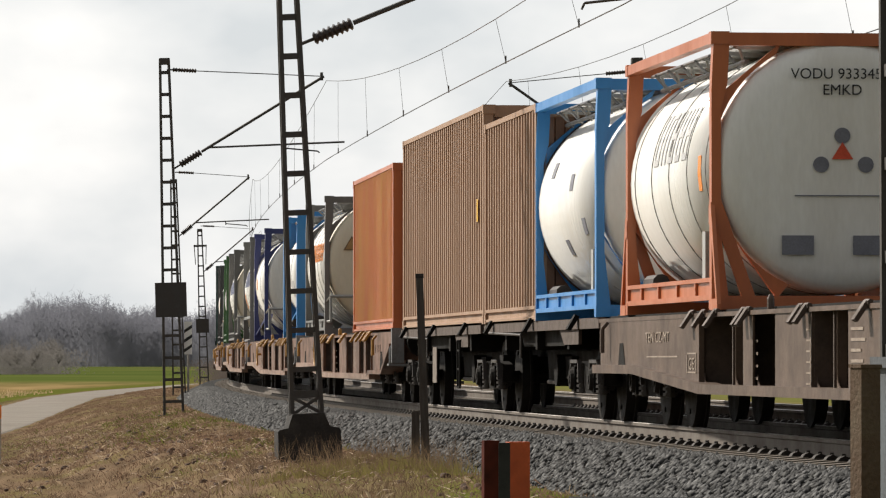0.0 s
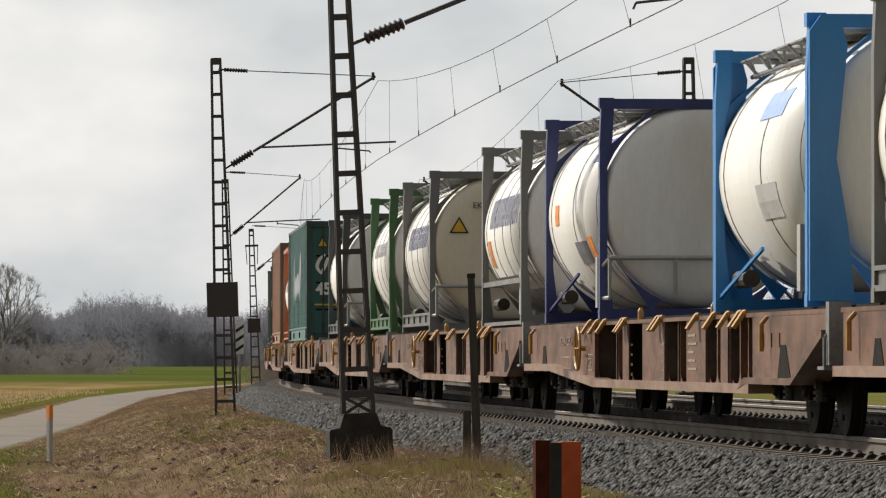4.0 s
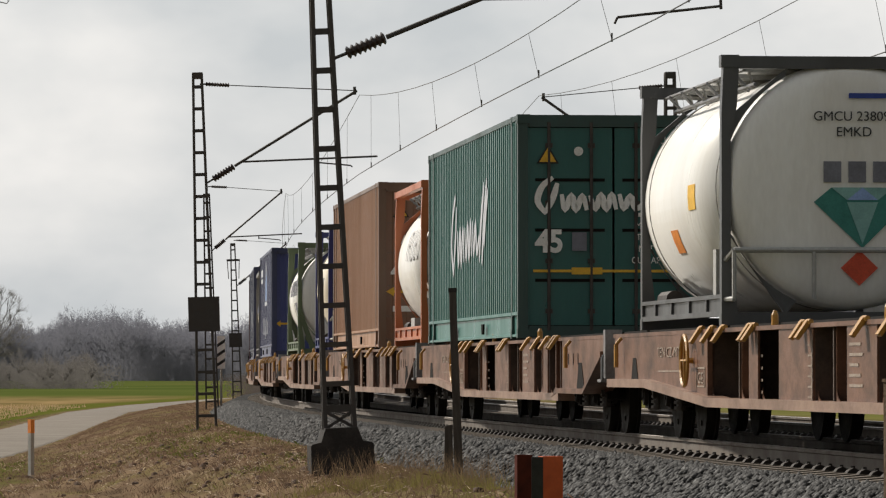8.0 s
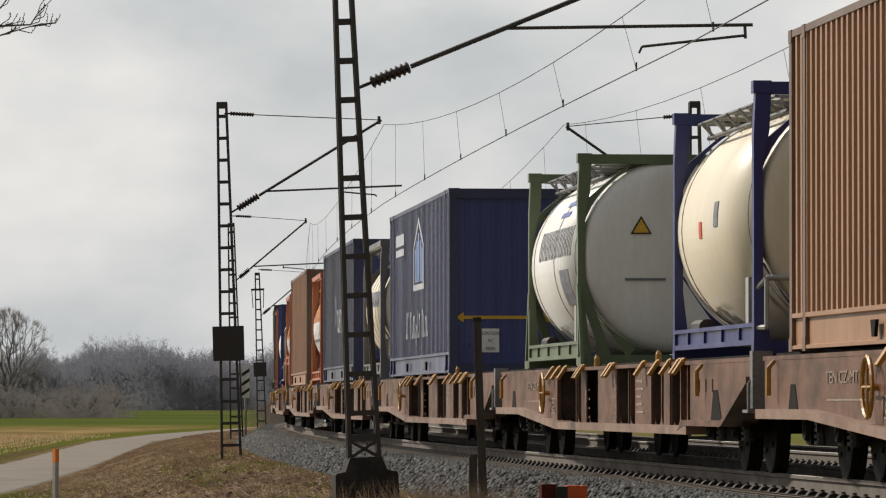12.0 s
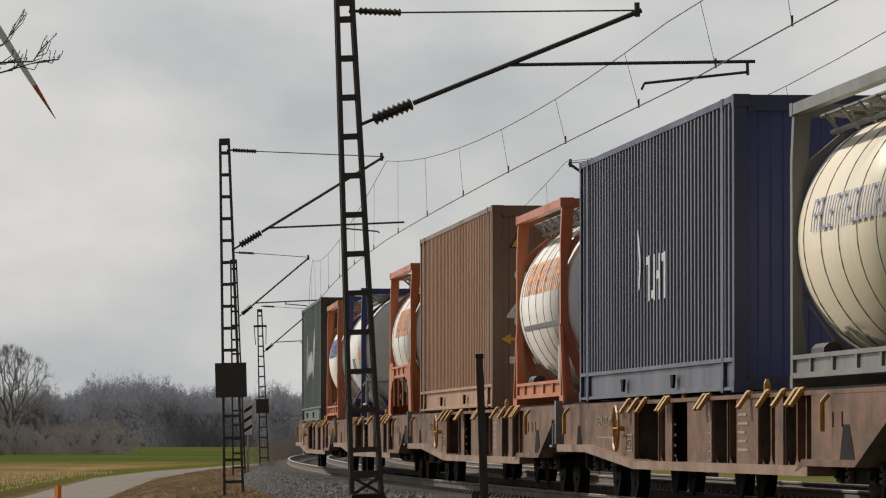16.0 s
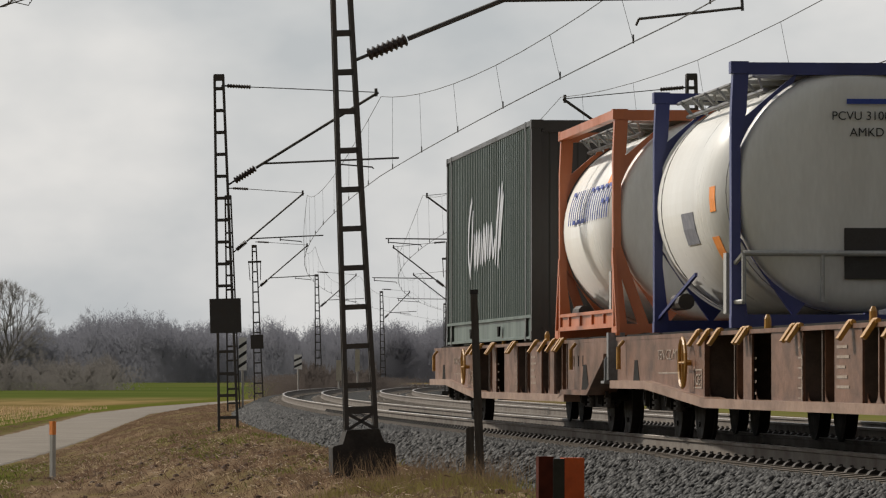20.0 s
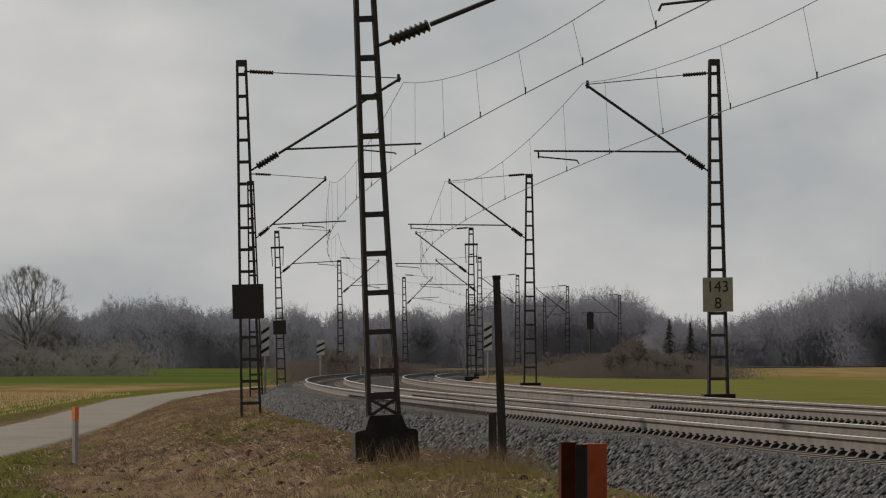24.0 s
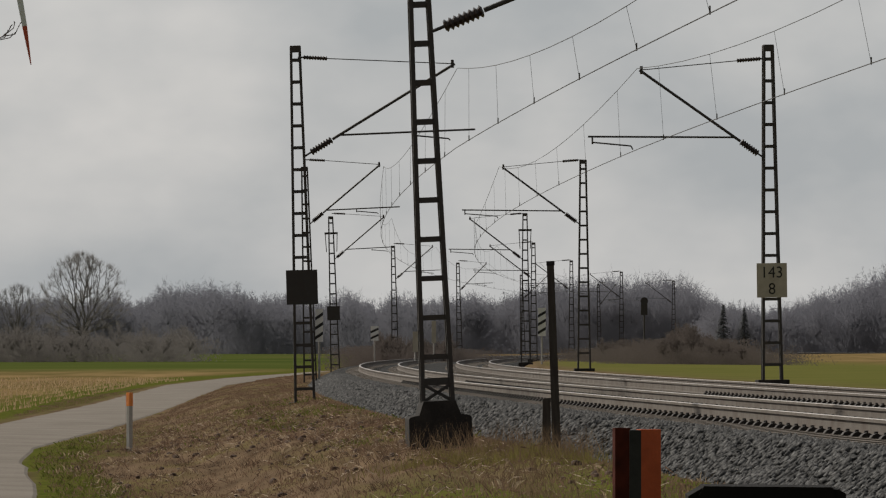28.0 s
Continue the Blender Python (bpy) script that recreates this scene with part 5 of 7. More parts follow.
M.update({
    "band": material("dark_seam", (0.16, 0.155, 0.15), 0.6),
    "tank_white": paint("white_tank_paint", (0.80, 0.80, 0.78), (0.60, 0.57, 0.52), 0.30, 0.6),
    "tank_cream": paint("cream_tank_paint", (0.70, 0.63, 0.50), (0.56, 0.49, 0.39), 0.35),
    "tank_grey": paint("grey_tank_paint", (0.68, 0.68, 0.66), (0.48, 0.465, 0.44), 0.30),
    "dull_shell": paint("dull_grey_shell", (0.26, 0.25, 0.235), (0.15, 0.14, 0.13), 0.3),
    "f_orange": paint("orange_frame", (0.47, 0.135, 0.045), (0.27, 0.075, 0.03)),
    "f_blue": paint("bright_blue_frame", (0.025, 0.22, 0.56), (0.02, 0.13, 0.34)),
    "f_navy": paint("navy_frame", (0.025, 0.035, 0.16), (0.02, 0.025, 0.08)),
    "f_green": paint("green_frame", (0.038, 0.125, 0.038), (0.03, 0.075, 0.026)),
    "f_olive": paint("olive_green_frame", (0.11, 0.15, 0.075), (0.07, 0.085, 0.05)),
    "f_grey": paint("grey_frame", (0.155, 0.155, 0.15), (0.09, 0.088, 0.085)),
    "f_dark": paint("dark_grey_frame", (0.06, 0.062, 0.065), (0.035, 0.035, 0.035)),
    # shade on container ends and posts is put into the colour; posts are grimy too
    "c_brown": paint("shaded_brown_container_end", (0.185, 0.088, 0.048), (0.11, 0.055, 0.034)),
    "c_tan_post": paint("grimy_shaded_brown_posts", (0.15, 0.085, 0.05), (0.07, 0.045, 0.032)),
    "c_green_post": paint("grimy_shaded_green_posts", (0.018, 0.055, 0.048), (0.03, 0.035, 0.03)),
    "c_blue_post": paint("grimy_shaded_blue_posts", (0.028, 0.035, 0.10), (0.03, 0.03, 0.045)),
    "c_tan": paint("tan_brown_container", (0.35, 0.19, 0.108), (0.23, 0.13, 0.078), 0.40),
    "c_orange": paint("orange_container", (0.50, 0.175, 0.055), (0.52, 0.31, 0.085), 0.5, 0.8, (0.8, 0.8, 0.35)),
    "c_beige": paint("faded_brown_container", (0.33, 0.21, 0.14), (0.23, 0.14, 0.088), 0.6),
    "c_green": paint("shaded_green_container_end", (0.012, 0.10, 0.088), (0.010, 0.065, 0.057)),
    # paler copies of the end paints: sunlit sheen of the sides in the colour
    "c_green_side": paint("sunlit_green_container", (0.045, 0.17, 0.15), (0.03, 0.115, 0.10), 0.3),
    "c_blue_side": paint("sunlit_blue_container", (0.082, 0.091, 0.175), (0.055, 0.061, 0.12), 0.3),
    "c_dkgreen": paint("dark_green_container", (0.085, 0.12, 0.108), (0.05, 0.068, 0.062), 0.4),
    "c_blue": paint("shaded_blue_container_end", (0.035, 0.047, 0.19), (0.025, 0.032, 0.11)),
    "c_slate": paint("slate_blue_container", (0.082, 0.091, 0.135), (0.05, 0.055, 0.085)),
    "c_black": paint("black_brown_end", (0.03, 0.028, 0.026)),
    "orange_mark": material("orange_mark", (0.75, 0.24, 0.03), 0.5),
    "yellow_mark": material("yellow_mark", (0.72, 0.42, 0.03), 0.5),
    "red_mark": material("red_mark", (0.65, 0.08, 0.03), 0.5),
    "grey_mark": material("grey_mark", (0.17, 0.175, 0.21), 0.55),
    "blue_mark": material("blue_mark", (0.02, 0.05, 0.30), 0.5),
    "slate_print": material("slate_blue_print", (0.20, 0.22, 0.33), 0.5, 0, (0.30, 0.31, 0.40), 3, 40, 0.5),
    "faint_print": material("faint_grey_print", (0.42, 0.42, 0.43), 0.5, 0, (0.56, 0.55, 0.54), 2, 40, 0.7),
    "lock_rod": material("grimy_lock_rod", (0.06, 0.05, 0.045), 0.6, 0.2, (0.03, 0.025, 0.022), 5, 40, 0.7),
    "pale_blue": material("pale_blue_mark", (0.25, 0.38, 0.68), 0.5),
    "pale_grey": material("faded_pale_print", (0.48, 0.50, 0.54), 0.5, 0, (0.34, 0.36, 0.42), 3, 40, 0.7),
    "faded_orange": material("faded_orange_mark", (0.42, 0.25, 0.10), 0.6),
    "faded_brown": material("faded_brown_mark", (0.22, 0.13, 0.06), 0.6),
    "teal_mark": material("teal_mark", (0.03, 0.20, 0.17), 0.5),
    "teal_light": material("pale_teal_mark", (0.20, 0.40, 0.38), 0.5),
})

# ---- sleepers and clips (stretch nearest to the camera singly, the rest joined) ----
SLEEPER, CLIPS = sleeper_mesh(), clip_mesh()
for ti, lat in enumerate((0.0, APART)):
    near = (2.0, 92.0) if ti == 0 else (2.0, 60.0)
    s = -60.0
    rest_v, rest_f = [], []
    while s < 300:
        m = placed(s, lat + CENTRE)
        if near[0] <= s <= near[1]:
            a = part("sleeper", SLEEPER, None, TRACKS[ti])
            a.matrix_basis = m
            c = part("rail_clips", CLIPS, None, TRACKS[ti])
            c.matrix_basis = m
        else:
            for me in (SLEEPER,):
                k = len(rest_v)
                rest_v += [m @ vv.co for vv in me.vertices]
                rest_f += [tuple(i + k for i in p.vertices) for p in me.polygons]
        s += 0.6
    o = sheet("sleepers", rest_v, rest_f, M["sleeper"], "concrete sleepers farther along the line", "", "stuff", TRACKS[ti])

# ---- the loads ----
DECK = 1.143
LOADS = []           # (object, front in train metres, length)


def load(ob, front, length):
    LOADS.append((ob, front, length))
    return ob


def panel(ob, name, mat, y0, y1, z0, z1, hw, label="", host=None):
    """A flat painted patch on the side that faces the road."""
    bm = bmesh.new()
    box(bm, -hw - 0.006, -hw - 0.002, y0, y1, z0, z1)
    return part(name, bm, mat, host or ob, label)


def shell_patch(ob, name, mat, y0, y1, a0, a1, r=1.199, label="", zc=1.34):
    """A patch that follows the round shell on the left, between angles from straight down (degrees)."""
    bm = bmesh.new()
    n = max(2, int(abs(a1 - a0) / 6))
    rows = []
    for i in range(n + 1):
        a = radians(a0 + (a1 - a0) * i / n)
        rows.append([bm.verts.new((-rr * math.sin(a), y, zc - rr * math.cos(a))) for rr in (r, r + 0.004) for y in (y0, y1)])
    for a, b in zip(rows, rows[1:]):
        bm.faces.new((a[2], a[3], b[3], b[2]))
        bm.faces.new((a[0], b[0], b[1], a[1]))
        bm.faces.new((a[0], a[2], b[2], b[0]))
        bm.faces.new((a[1], b[1], b[3], a[3]))
    fs = [bm.faces.new(rows[0][:1] + [rows[0][2], rows[0][3], rows[0][1]]), bm.faces.new([rows[-1][0], rows[-1][1], rows[-1][3], rows[-1][2]])]
    bmesh.ops.recalc_face_normals(bm, faces=list(bm.faces))
    return part(name, bm, mat, ob, label)


def shell_words(ob, y0, y1, a0, a1, count, mat, label):
    """A row of letter-sized blocks of upright strokes on the shell, where the writing is a trade name."""
    w = (y1 - y0) / count
    rng = random.Random(count * 7 + int(a0))
    for i in range(count):
        y = y0 + i * w
        shell_patch(ob, "lettering_bar", mat, y + w * 0.14, y + w * 0.27, a0, a1, label=label)
        shell_patch(ob, "lettering_bar", mat, y + w * 0.66, y + w * 0.79, a0, a1)
        for f in rng.sample((0.0, 0.44, 0.88), rng.choice((1, 2))):
            am = a0 + (a1 - a0) * f
            shell_patch(ob, "lettering_bar", mat, y + w * 0.27, y + w * 0.66, am, am + (a1 - a0) * 0.12)


def head_patch(ob, name, mat, pts, y, label=""):
    """A flat shape on the front head: points (x, z)."""
    bm = bmesh.new()
    slab(bm, pts, "y", y - 0.008, y)
    return part(name, bm, mat, ob, label)


HEAD_Y = -3.086


def rect(x, z, w, h):
    return [(x - w / 2, z - h / 2), (x + w / 2, z - h / 2), (x + w / 2, z + h / 2), (x - w / 2, z + h / 2)]


def warning(ob, x, z, y=None, size=0.2, mat="yellow_mark", border="black"):
    k = size * 0.66
    head_patch(ob, "triangle_border", M[border], [(x - k, z - size * 0.09), (x + k, z - size * 0.09), (x, z + size * 1.03)], (y or HEAD_Y) + 0.003)
    head_patch(ob, "warning_triangle", M[mat], [(x - size / 2, z), (x + size / 2, z), (x, z + size * 0.85)], y or HEAD_Y, "small warning triangle")


def code(ob, words, x, z, size=0.14, mat="black", y=None):
    lettering(words, size, M[mat], ob, pose(x, (y or HEAD_Y) - 0.006, z, 90, 0, 0), 1.0, "dark container code")


def tank_A():
    t = tank_container("white tank container in an orange steel frame", M["f_orange"], M["tank_white"], top_rails=True, rail=False, skirt="legs", bands=5)
    code(t, "VODU 933345 2", 0.0, 2.15)
    code(t, "EMKD", 0.0, 2.0)
    for x, z in ((-0.2, 1.35), (0.22, 1.35), (0.0, 1.62)):
        bm = bmesh.new()
        rod(bm, (x, HEAD_Y - 0.006, z), (x, HEAD_Y, z), 0.075, 20)
        part("emblem", bm, M["grey_mark"], t, "dark round emblem")
    head_patch(t, "emblem", M["red_mark"], [(-0.1, 1.40), (0.1, 1.40), (0.0, 1.56)], HEAD_Y)
    for x in (-0.42, 0.25):
        head_patch(t, "placard", M["grey_mark"], rect(x, 0.60, 0.3, 0.18), HEAD_Y, "worn grey placard")
    head_patch(t, "stripe", M["grey_mark"], rect(0.15, 1.06, 1.2, 0.012), HEAD_Y)
    shell_words(t, -1.2, 1.2, 96, 122, 5, M["faint_print"], "faint grey trade lettering")
    shell_patch(t, "placard", M["orange_mark"], -2.2, -2.0, 80, 96, label="orange placard")
    return t


def tank_B():
    t = tank_container("white tank container in a bright blue steel frame", M["f_blue"], M["tank_white"], top_rails=True, rail=False, skirt="beam", bands=0)
    for y, a in ((-1.6, 70), (0.4, 60), (-0.6, 95), (1.5, 105)):
        shell_patch(t, "placard", M["grey_mark"], y, y + 0.3, a, a + 9, label="worn dark label")
    return t


def tank_vdb(frame, shell, head, label, words_mat, skirt="beam", upper=False, words=True):
    t = tank_container(label, M[frame], M[shell], M[head], rail=True, skirt=skirt, bands=6)
    warning(t, -0.72, 1.60, None, 0.24, "faded_orange", "faded_brown")
    if words:
        shell_words(t, -2.0, 2.1, 93, 110, 13, M[words_mat], "trade lettering in plain bars")
    return t


def build_loads():
    load(tank_A(), 11.1, 6.06)
    load(tank_B(), 19.55, 6.06)
    load(box_container("box_container", "brown corrugated steel container on the old flat wagon", 6.06, 2.59, M["c_beige"], M["c_brown"], M["c_beige"], 2.44, 0.30, False), 25.5, 6.06)
    d = box_container("box_container", "long brown corrugated container with yellow code on the side", 12.19, 2.86, M["c_beige"], M["c_brown"], M["c_beige"], 2.44, 0.30, False)
    panel(d, "placard", M["yellow_mark"], -5.4, -5.25, 1.35, 1.65, 1.22, "small yellow code plate")
    load(d, 31.7, 12.19)
    load(box_container("box_container", "faded orange bulk container with yellowed ribs", 9.12, 2.59, M["c_orange"], M["f_orange"], M["f_orange"], 2.5, 0.24, False), 45.3, 9.12)
    f = tank_vdb("f_grey", "tank_white", "tank_cream", "white tank container with cream ends in a grey frame", "orange_mark")
    code(f, "LAFU", -0.16, 2.0)
    code(f, "ED", -0.04, 1.85)
    load(f, 62.6, 6.06)
    broad = tank_container("white tank container in a broad bright blue frame", M["f_blue"], M["tank_white"], rail=False, skirt="struts", bands=3)
    for sx in (-1, 1):
        for y0, y1 in ((-3.16, -3.10), (3.03, 3.09)):
            bm = bmesh.new()
            slab(bm, [(sx * 1.22, 0.05), (sx * 1.22, 2.42), (sx * 1.12, 2.56), (sx * 0.95, 2.56), (sx * 0.88, 2.30), (sx * 0.92, 1.90), (sx * 0.98, 1.3), (sx * 0.88, 0.7), (sx * 0.82, 0.05)], "y", y0, y1)
            part("end_plate", bm, M["f_blue"], broad, "broad bright blue end plate")
    shell_patch(broad, "placard", M["pale_blue"], -0.8, 0.6, 112, 126, label="faded blue label")
    shell_patch(broad, "placard", M["faint_print"], -0.9, 0.4, 66, 82, label="grey data label")
    load(broad, 72.0, 6.06)
    h = tank_container("white tank container in a navy blue frame with orange placards", M["f_navy"], M["tank_white"], rail=True, skirt="struts", bands=3)
    shell_patch(h, "placard", M["blue_mark"], -1.9, -1.0, 118, 134, label="blue label")
    shell_patch(h, "placard", M["orange_mark"], -1.5, -1.1, 60, 74, label="orange placard")
    shell_patch(h, "placard", M["orange_mark"], 1.6, 2.0, 84, 96, label="orange placard")
    shell_patch(h, "placard", M["grey_mark"], -0.9, 0.3, 58, 72, label="grey data label")
    head_patch(h, "placard", M["grey_mark"], rect(0.55, 1.0, 0.4, 0.5), HEAD_Y, "grey data plate")
    load(h, 87.8, 6.06)
    i = tank_container("white and grey tank container in a dark grey frame", M["f_grey"], M["tank_white"], rail=False, skirt="rail", bands=5)
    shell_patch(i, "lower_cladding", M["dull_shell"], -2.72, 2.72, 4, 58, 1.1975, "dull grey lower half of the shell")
    shell_words(i, -2.2, 2.0, 92, 112, 13, M["slate_print"], "grey trade lettering in plain bars")
    shell_patch(i, "placard", M["orange_mark"], 1.9, 2.3, 66, 84, label="orange placard")
    shell_patch(i, "placard", M["orange_mark"], -2.2, -1.9, 112, 124, label="orange placard")
    load(i, 96.9, 6.06)
    j = tank_container("white tank container with cream ends and a warning triangle", M["f_grey"], M["tank_white"], M["tank_cream"], rail=True, skirt="beam", bands=5)
    shell_words(j, -2.2, 2.0, 92, 110, 13, M["slate_print"], "grey trade lettering in plain bars")
    shell_patch(j, "placard", M["orange_mark"], -2.4, -2.1, 116, 128, label="pale orange placard")
    warning(j, -0.75, 1.60, None, 0.24)
    code(j, "EKCU 322151", -0.12, 1.98)
    code(j, "EDKA", -0.15, 1.82)
    load(j, 112.6, 6.06)
    k = tank_container("white banded tank container in a green frame", M["f_green"], M["tank_white"], rail=False, skirt="legs", bands=5)
    shell_words(k, -1.6, 2.0, 94, 106, 11, M["faint_print"], "faded grey lettering")
    load(k, 122.0, 6.06)
    g = tank_container("white tank container with a teal gem emblem, dark frame", M["f_dark"], M["tank_white"], rail=True, skirt="beam", bands=2)
    code(g, "GMCU 238097", 0.06, 1.96, 0.13)
    code(g, "EMKD", 0.05, 1.81, 0.13)
    head_patch(g, "stripe", M["blue_mark"], rect(0.2, 2.2, 0.4, 0.05), HEAD_Y)
    head_patch(g, "emblem", M["teal_mark"], [(-0.34, 1.18), (0.13, 0.74), (0.58, 1.18), (0.43, 1.32), (-0.17, 1.32)], HEAD_Y, "teal gem emblem")
    for pts, mt in (([(-0.17, 1.32), (-0.02, 1.20), (0.13, 1.32)], "teal_light"), ([(0.13, 1.32), (0.28, 1.20), (0.43, 1.32)], "teal_light"), ([(-0.02, 1.18), (0.13, 0.78), (0.28, 1.18)], "teal_light"), ([(-0.02, 1.20), (0.28, 1.20), (0.13, 1.32)], "pale_blue")):
        head_patch(g, "emblem_facet", M[mt], pts, HEAD_Y - 0.008, "pale facet of the gem emblem")
    for q in range(3):
        head_patch(g, "lettering_bar", M["grey_mark"], rect(-0.16 + q * 0.24, 1.47, 0.17, 0.2), HEAD_Y)
    head_patch(g, "placard", M["red_mark"], [(-0.08, 0.55), (0.10, 0.38), (0.28, 0.55), (0.10, 0.72)], HEAD_Y, "orange red hazard diamond")
    shell_patch(g, "placard", M["yellow_mark"], -1.0, -0.5, 82, 94, label="yellow label")
    shell_patch(g, "placard", M["orange_mark"], 0.6, 1.1, 62, 74, label="orange striped label")
    load(g, 138.2, 6.06)

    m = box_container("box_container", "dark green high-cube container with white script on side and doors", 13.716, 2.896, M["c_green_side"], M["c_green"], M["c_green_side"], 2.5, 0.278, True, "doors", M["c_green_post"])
    y = -13.716 / 2 + 0.045
    script_side(m)
    script_doors(m, y)
    lettering("45", 0.40, M["white"], m, pose(-0.84, y - 0.035, 1.12, 90, 0, 0), 0.9, "bold white figures", 0.014)
    head_patch(m, "stripe", M["yellow_mark"], rect(0.0, 0.87, 2.1, 0.035), y - 0.03, "yellow door stripe")
    head_patch(m, "stripe", M["yellow_mark"], rect(-0.35, 0.87, 0.4, 0.09), y - 0.032)
    warning(m, -0.86, 2.28, y - 0.03, 0.22)
    head_patch(m, "placard", M["grey_mark"], rect(-0.45, 1.25, 0.19, 0.24), y - 0.03, "grey data plate")
    bm = bmesh.new()
    rod(bm, (-0.46, y - 0.035, 2.42), (-0.46, y - 0.03, 2.42), 0.06, 16)
    part("sticker", bm, M["white"], m, "round white sticker")
    load(m, 156.8, 13.716)

    n = tank_container("white tank container with grey lettering in an orange frame", M["f_orange"], M["tank_white"], top_rails=True, rail=False, skirt="beam", bands=0, radius=1.18)
    shell_words(n, -1.9, 0.9, 92, 116, 4, M["faint_print"], "large grey trade lettering")
    bm = bmesh.new()
    box(bm, -1.12, -0.85, -0.2, 0.6, 0.14, 0.45)
    part("valve_cabinet", bm, M["walkway"], n, "grey box below the tank")
    load(n, 172.2, 6.06)
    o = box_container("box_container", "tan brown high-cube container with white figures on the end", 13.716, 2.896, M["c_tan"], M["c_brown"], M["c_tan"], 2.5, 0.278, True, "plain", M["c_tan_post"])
    brown_end(o)
    load(o, 181.9, 13.716)
    p = tank_container("cream tank container in a navy blue frame", M["f_navy"], M["tank_cream"], rail=True, skirt="beam", bands=2)
    shell_patch(p, "placard", M["grey_mark"], -0.3, 0.0, 88, 100, label="dark label")
    shell_patch(p, "placard", M["red_mark"], 0.9, 1.1, 84, 92, label="small red label")
    load(p, 198.0, 6.06)
    q = tank_container("white tank container in an olive green frame with blue marks", M["f_olive"], M["tank_white"], rail=False, skirt="legs", bands=3)
    shell_words(q, -2.0, 1.9, 92, 110, 11, M["grey_mark"], "dark grey trade lettering in plain bars")
    for a in (118, 126, 134):
        shell_patch(q, "stripe", M["blue_mark"], -0.6, 0.4, a, a + 3.5, label="blue mark")
    shell_patch(q, "placard", M["orange_mark"], -2.3, -1.9, 112, 126, label="orange placard")
    shell_patch(q, "placard", M["grey_mark"], -1.6, -0.6, 62, 84, label="grey data label")
    warning(q, -0.45, 1.62)
    head_patch(q, "stripe", M["grey_mark"], rect(-0.4, 1.05, 0.5, 0.03), HEAD_Y)
    load(q, 213.2, 6.06)

    r = box_container("box_container", "blue high-cube container with a white house emblem", 13.716, 2.896, M["c_blue_side"], M["c_blue"], M["c_blue_side"], 2.5, 0.278, True, "plain", M["c_blue_post"])
    house_side(r)
    y = -13.716 / 2 + 0.055
    head_patch(r, "stripe", M["yellow_mark"], rect(0.0, 0.88, 2.2, 0.05), y, "yellow arrow stripe")
    head_patch(r, "stripe", M["yellow_mark"], [(-1.14, 0.88), (-1.02, 0.96), (-1.02, 0.80)], y - 0.002)
    head_patch(r, "placard", M["yellow_mark"], rect(0.2, 0.88, 0.3, 0.14), y - 0.002)
    for nx in (-0.6, 0.84):
        bm = bmesh.new()
        slab(bm, rect(nx, 0.52, 0.27, 0.37), "y", y - 0.008, y)
        note = part("placard", bm, M["white"], r, "white height notice")
        for i, w in enumerate(("CAUTION", "9'6''", "HIGH")):
            lettering(w, 0.075, M["grey_mark"], note, pose(nx, y - 0.012, 0.61 - i * 0.12, 90, 0, 0), 0.8)
    warning(r, 0.2, 2.4, y, 0.14)
    for i in range(11):
        head_patch(r, "lettering_bar", M["pale_grey"], rect(0.48, 2.56 - i * 0.12, 0.055, 0.085), y, "pale upright row of small characters")
    for i in range(4):
        head_patch(r, "lettering_bar", M["pale_grey"], rect(0.72, 2.56 - i * 0.12, 0.055, 0.085), y)
    load(r, 231.9, 13.716)
    s = tank_container("cream tank container with grey lettering in a grey frame", M["f_grey"], M["tank_cream"], top_rails=True, rail=False, skirt="beam", bands=6, radius=1.18)
    shell_words(s, -2.0, 2.0, 92, 106, 13, M["slate_print"], "grey trade lettering in plain bars")
    load(s, 248.7, 6.06)
    t = box_container("box_container", "slate blue high-cube container with white letters", 13.5, 2.896, M["c_slate"], M["c_blue"], M["c_slate"], 2.5, 0.278, True, "plain", M["c_blue_post"])
    bars_side(t, -1.5, 0.3, 1.05, 1.55, 4, "pale_grey")
    shell = bmesh.new()
    brush(shell, [(0.95, 1.85), (0.75, 1.5), (0.85, 1.2)], "x", -1.252, -1.246, 0.07)
    part("emblem", shell, M["pale_grey"], t, "faded pale brush mark")
    load(t, 258.2, 13.5)
    u = tank_container("white tank container banded orange and grey, orange frame", M["f_orange"], M["tank_white"], top_rails=True, rail=False, skirt="legs", bands=6)
    shell_words(u, -2.3, 2.3, 96, 118, 9, M["orange_mark"], "orange trade lettering in plain bars")
    shell_patch(u, "stripe", M["grey_mark"], -2.4, 2.4, 74, 77, label="thin dark grey stripe")
    load(u, 274.1, 6.06)
    v = box_container("box_container", "tan brown high-cube container with white figures on the end", 13.716, 2.896, M["c_tan"], M["c_brown"], M["c_tan"], 2.5, 0.278, True, "plain", M["c_tan_post"])
    brown_end(v)
    load(v, 283.5, 13.716)
    w = tank_container("grey-white tank container with orange diamonds in an orange frame", M["f_orange"], M["tank_grey"], top_rails=True, rail=False, skirt="arch", bands=4)
    shell_words(w, -1.8, 1.8, 92, 116, 6, M["orange_mark"], "faded orange lettering")
    for yy in (-2.0, -0.5, 1.4):
        shell_patch(w, "placard", M["orange_mark"], yy, yy + 0.6, 52, 66, label="orange diamond placard")
    load(w, 299.8, 6.06)
    x = tank_container("white tank container in a navy blue frame with struts", M["f_navy"], M["tank_grey"], rail=True, skirt="struts", bands=2)
    code(x, "PCVU 310098", 0.1, 2.02, 0.12)
    code(x, "AMKD", 0.1, 1.86, 0.12)
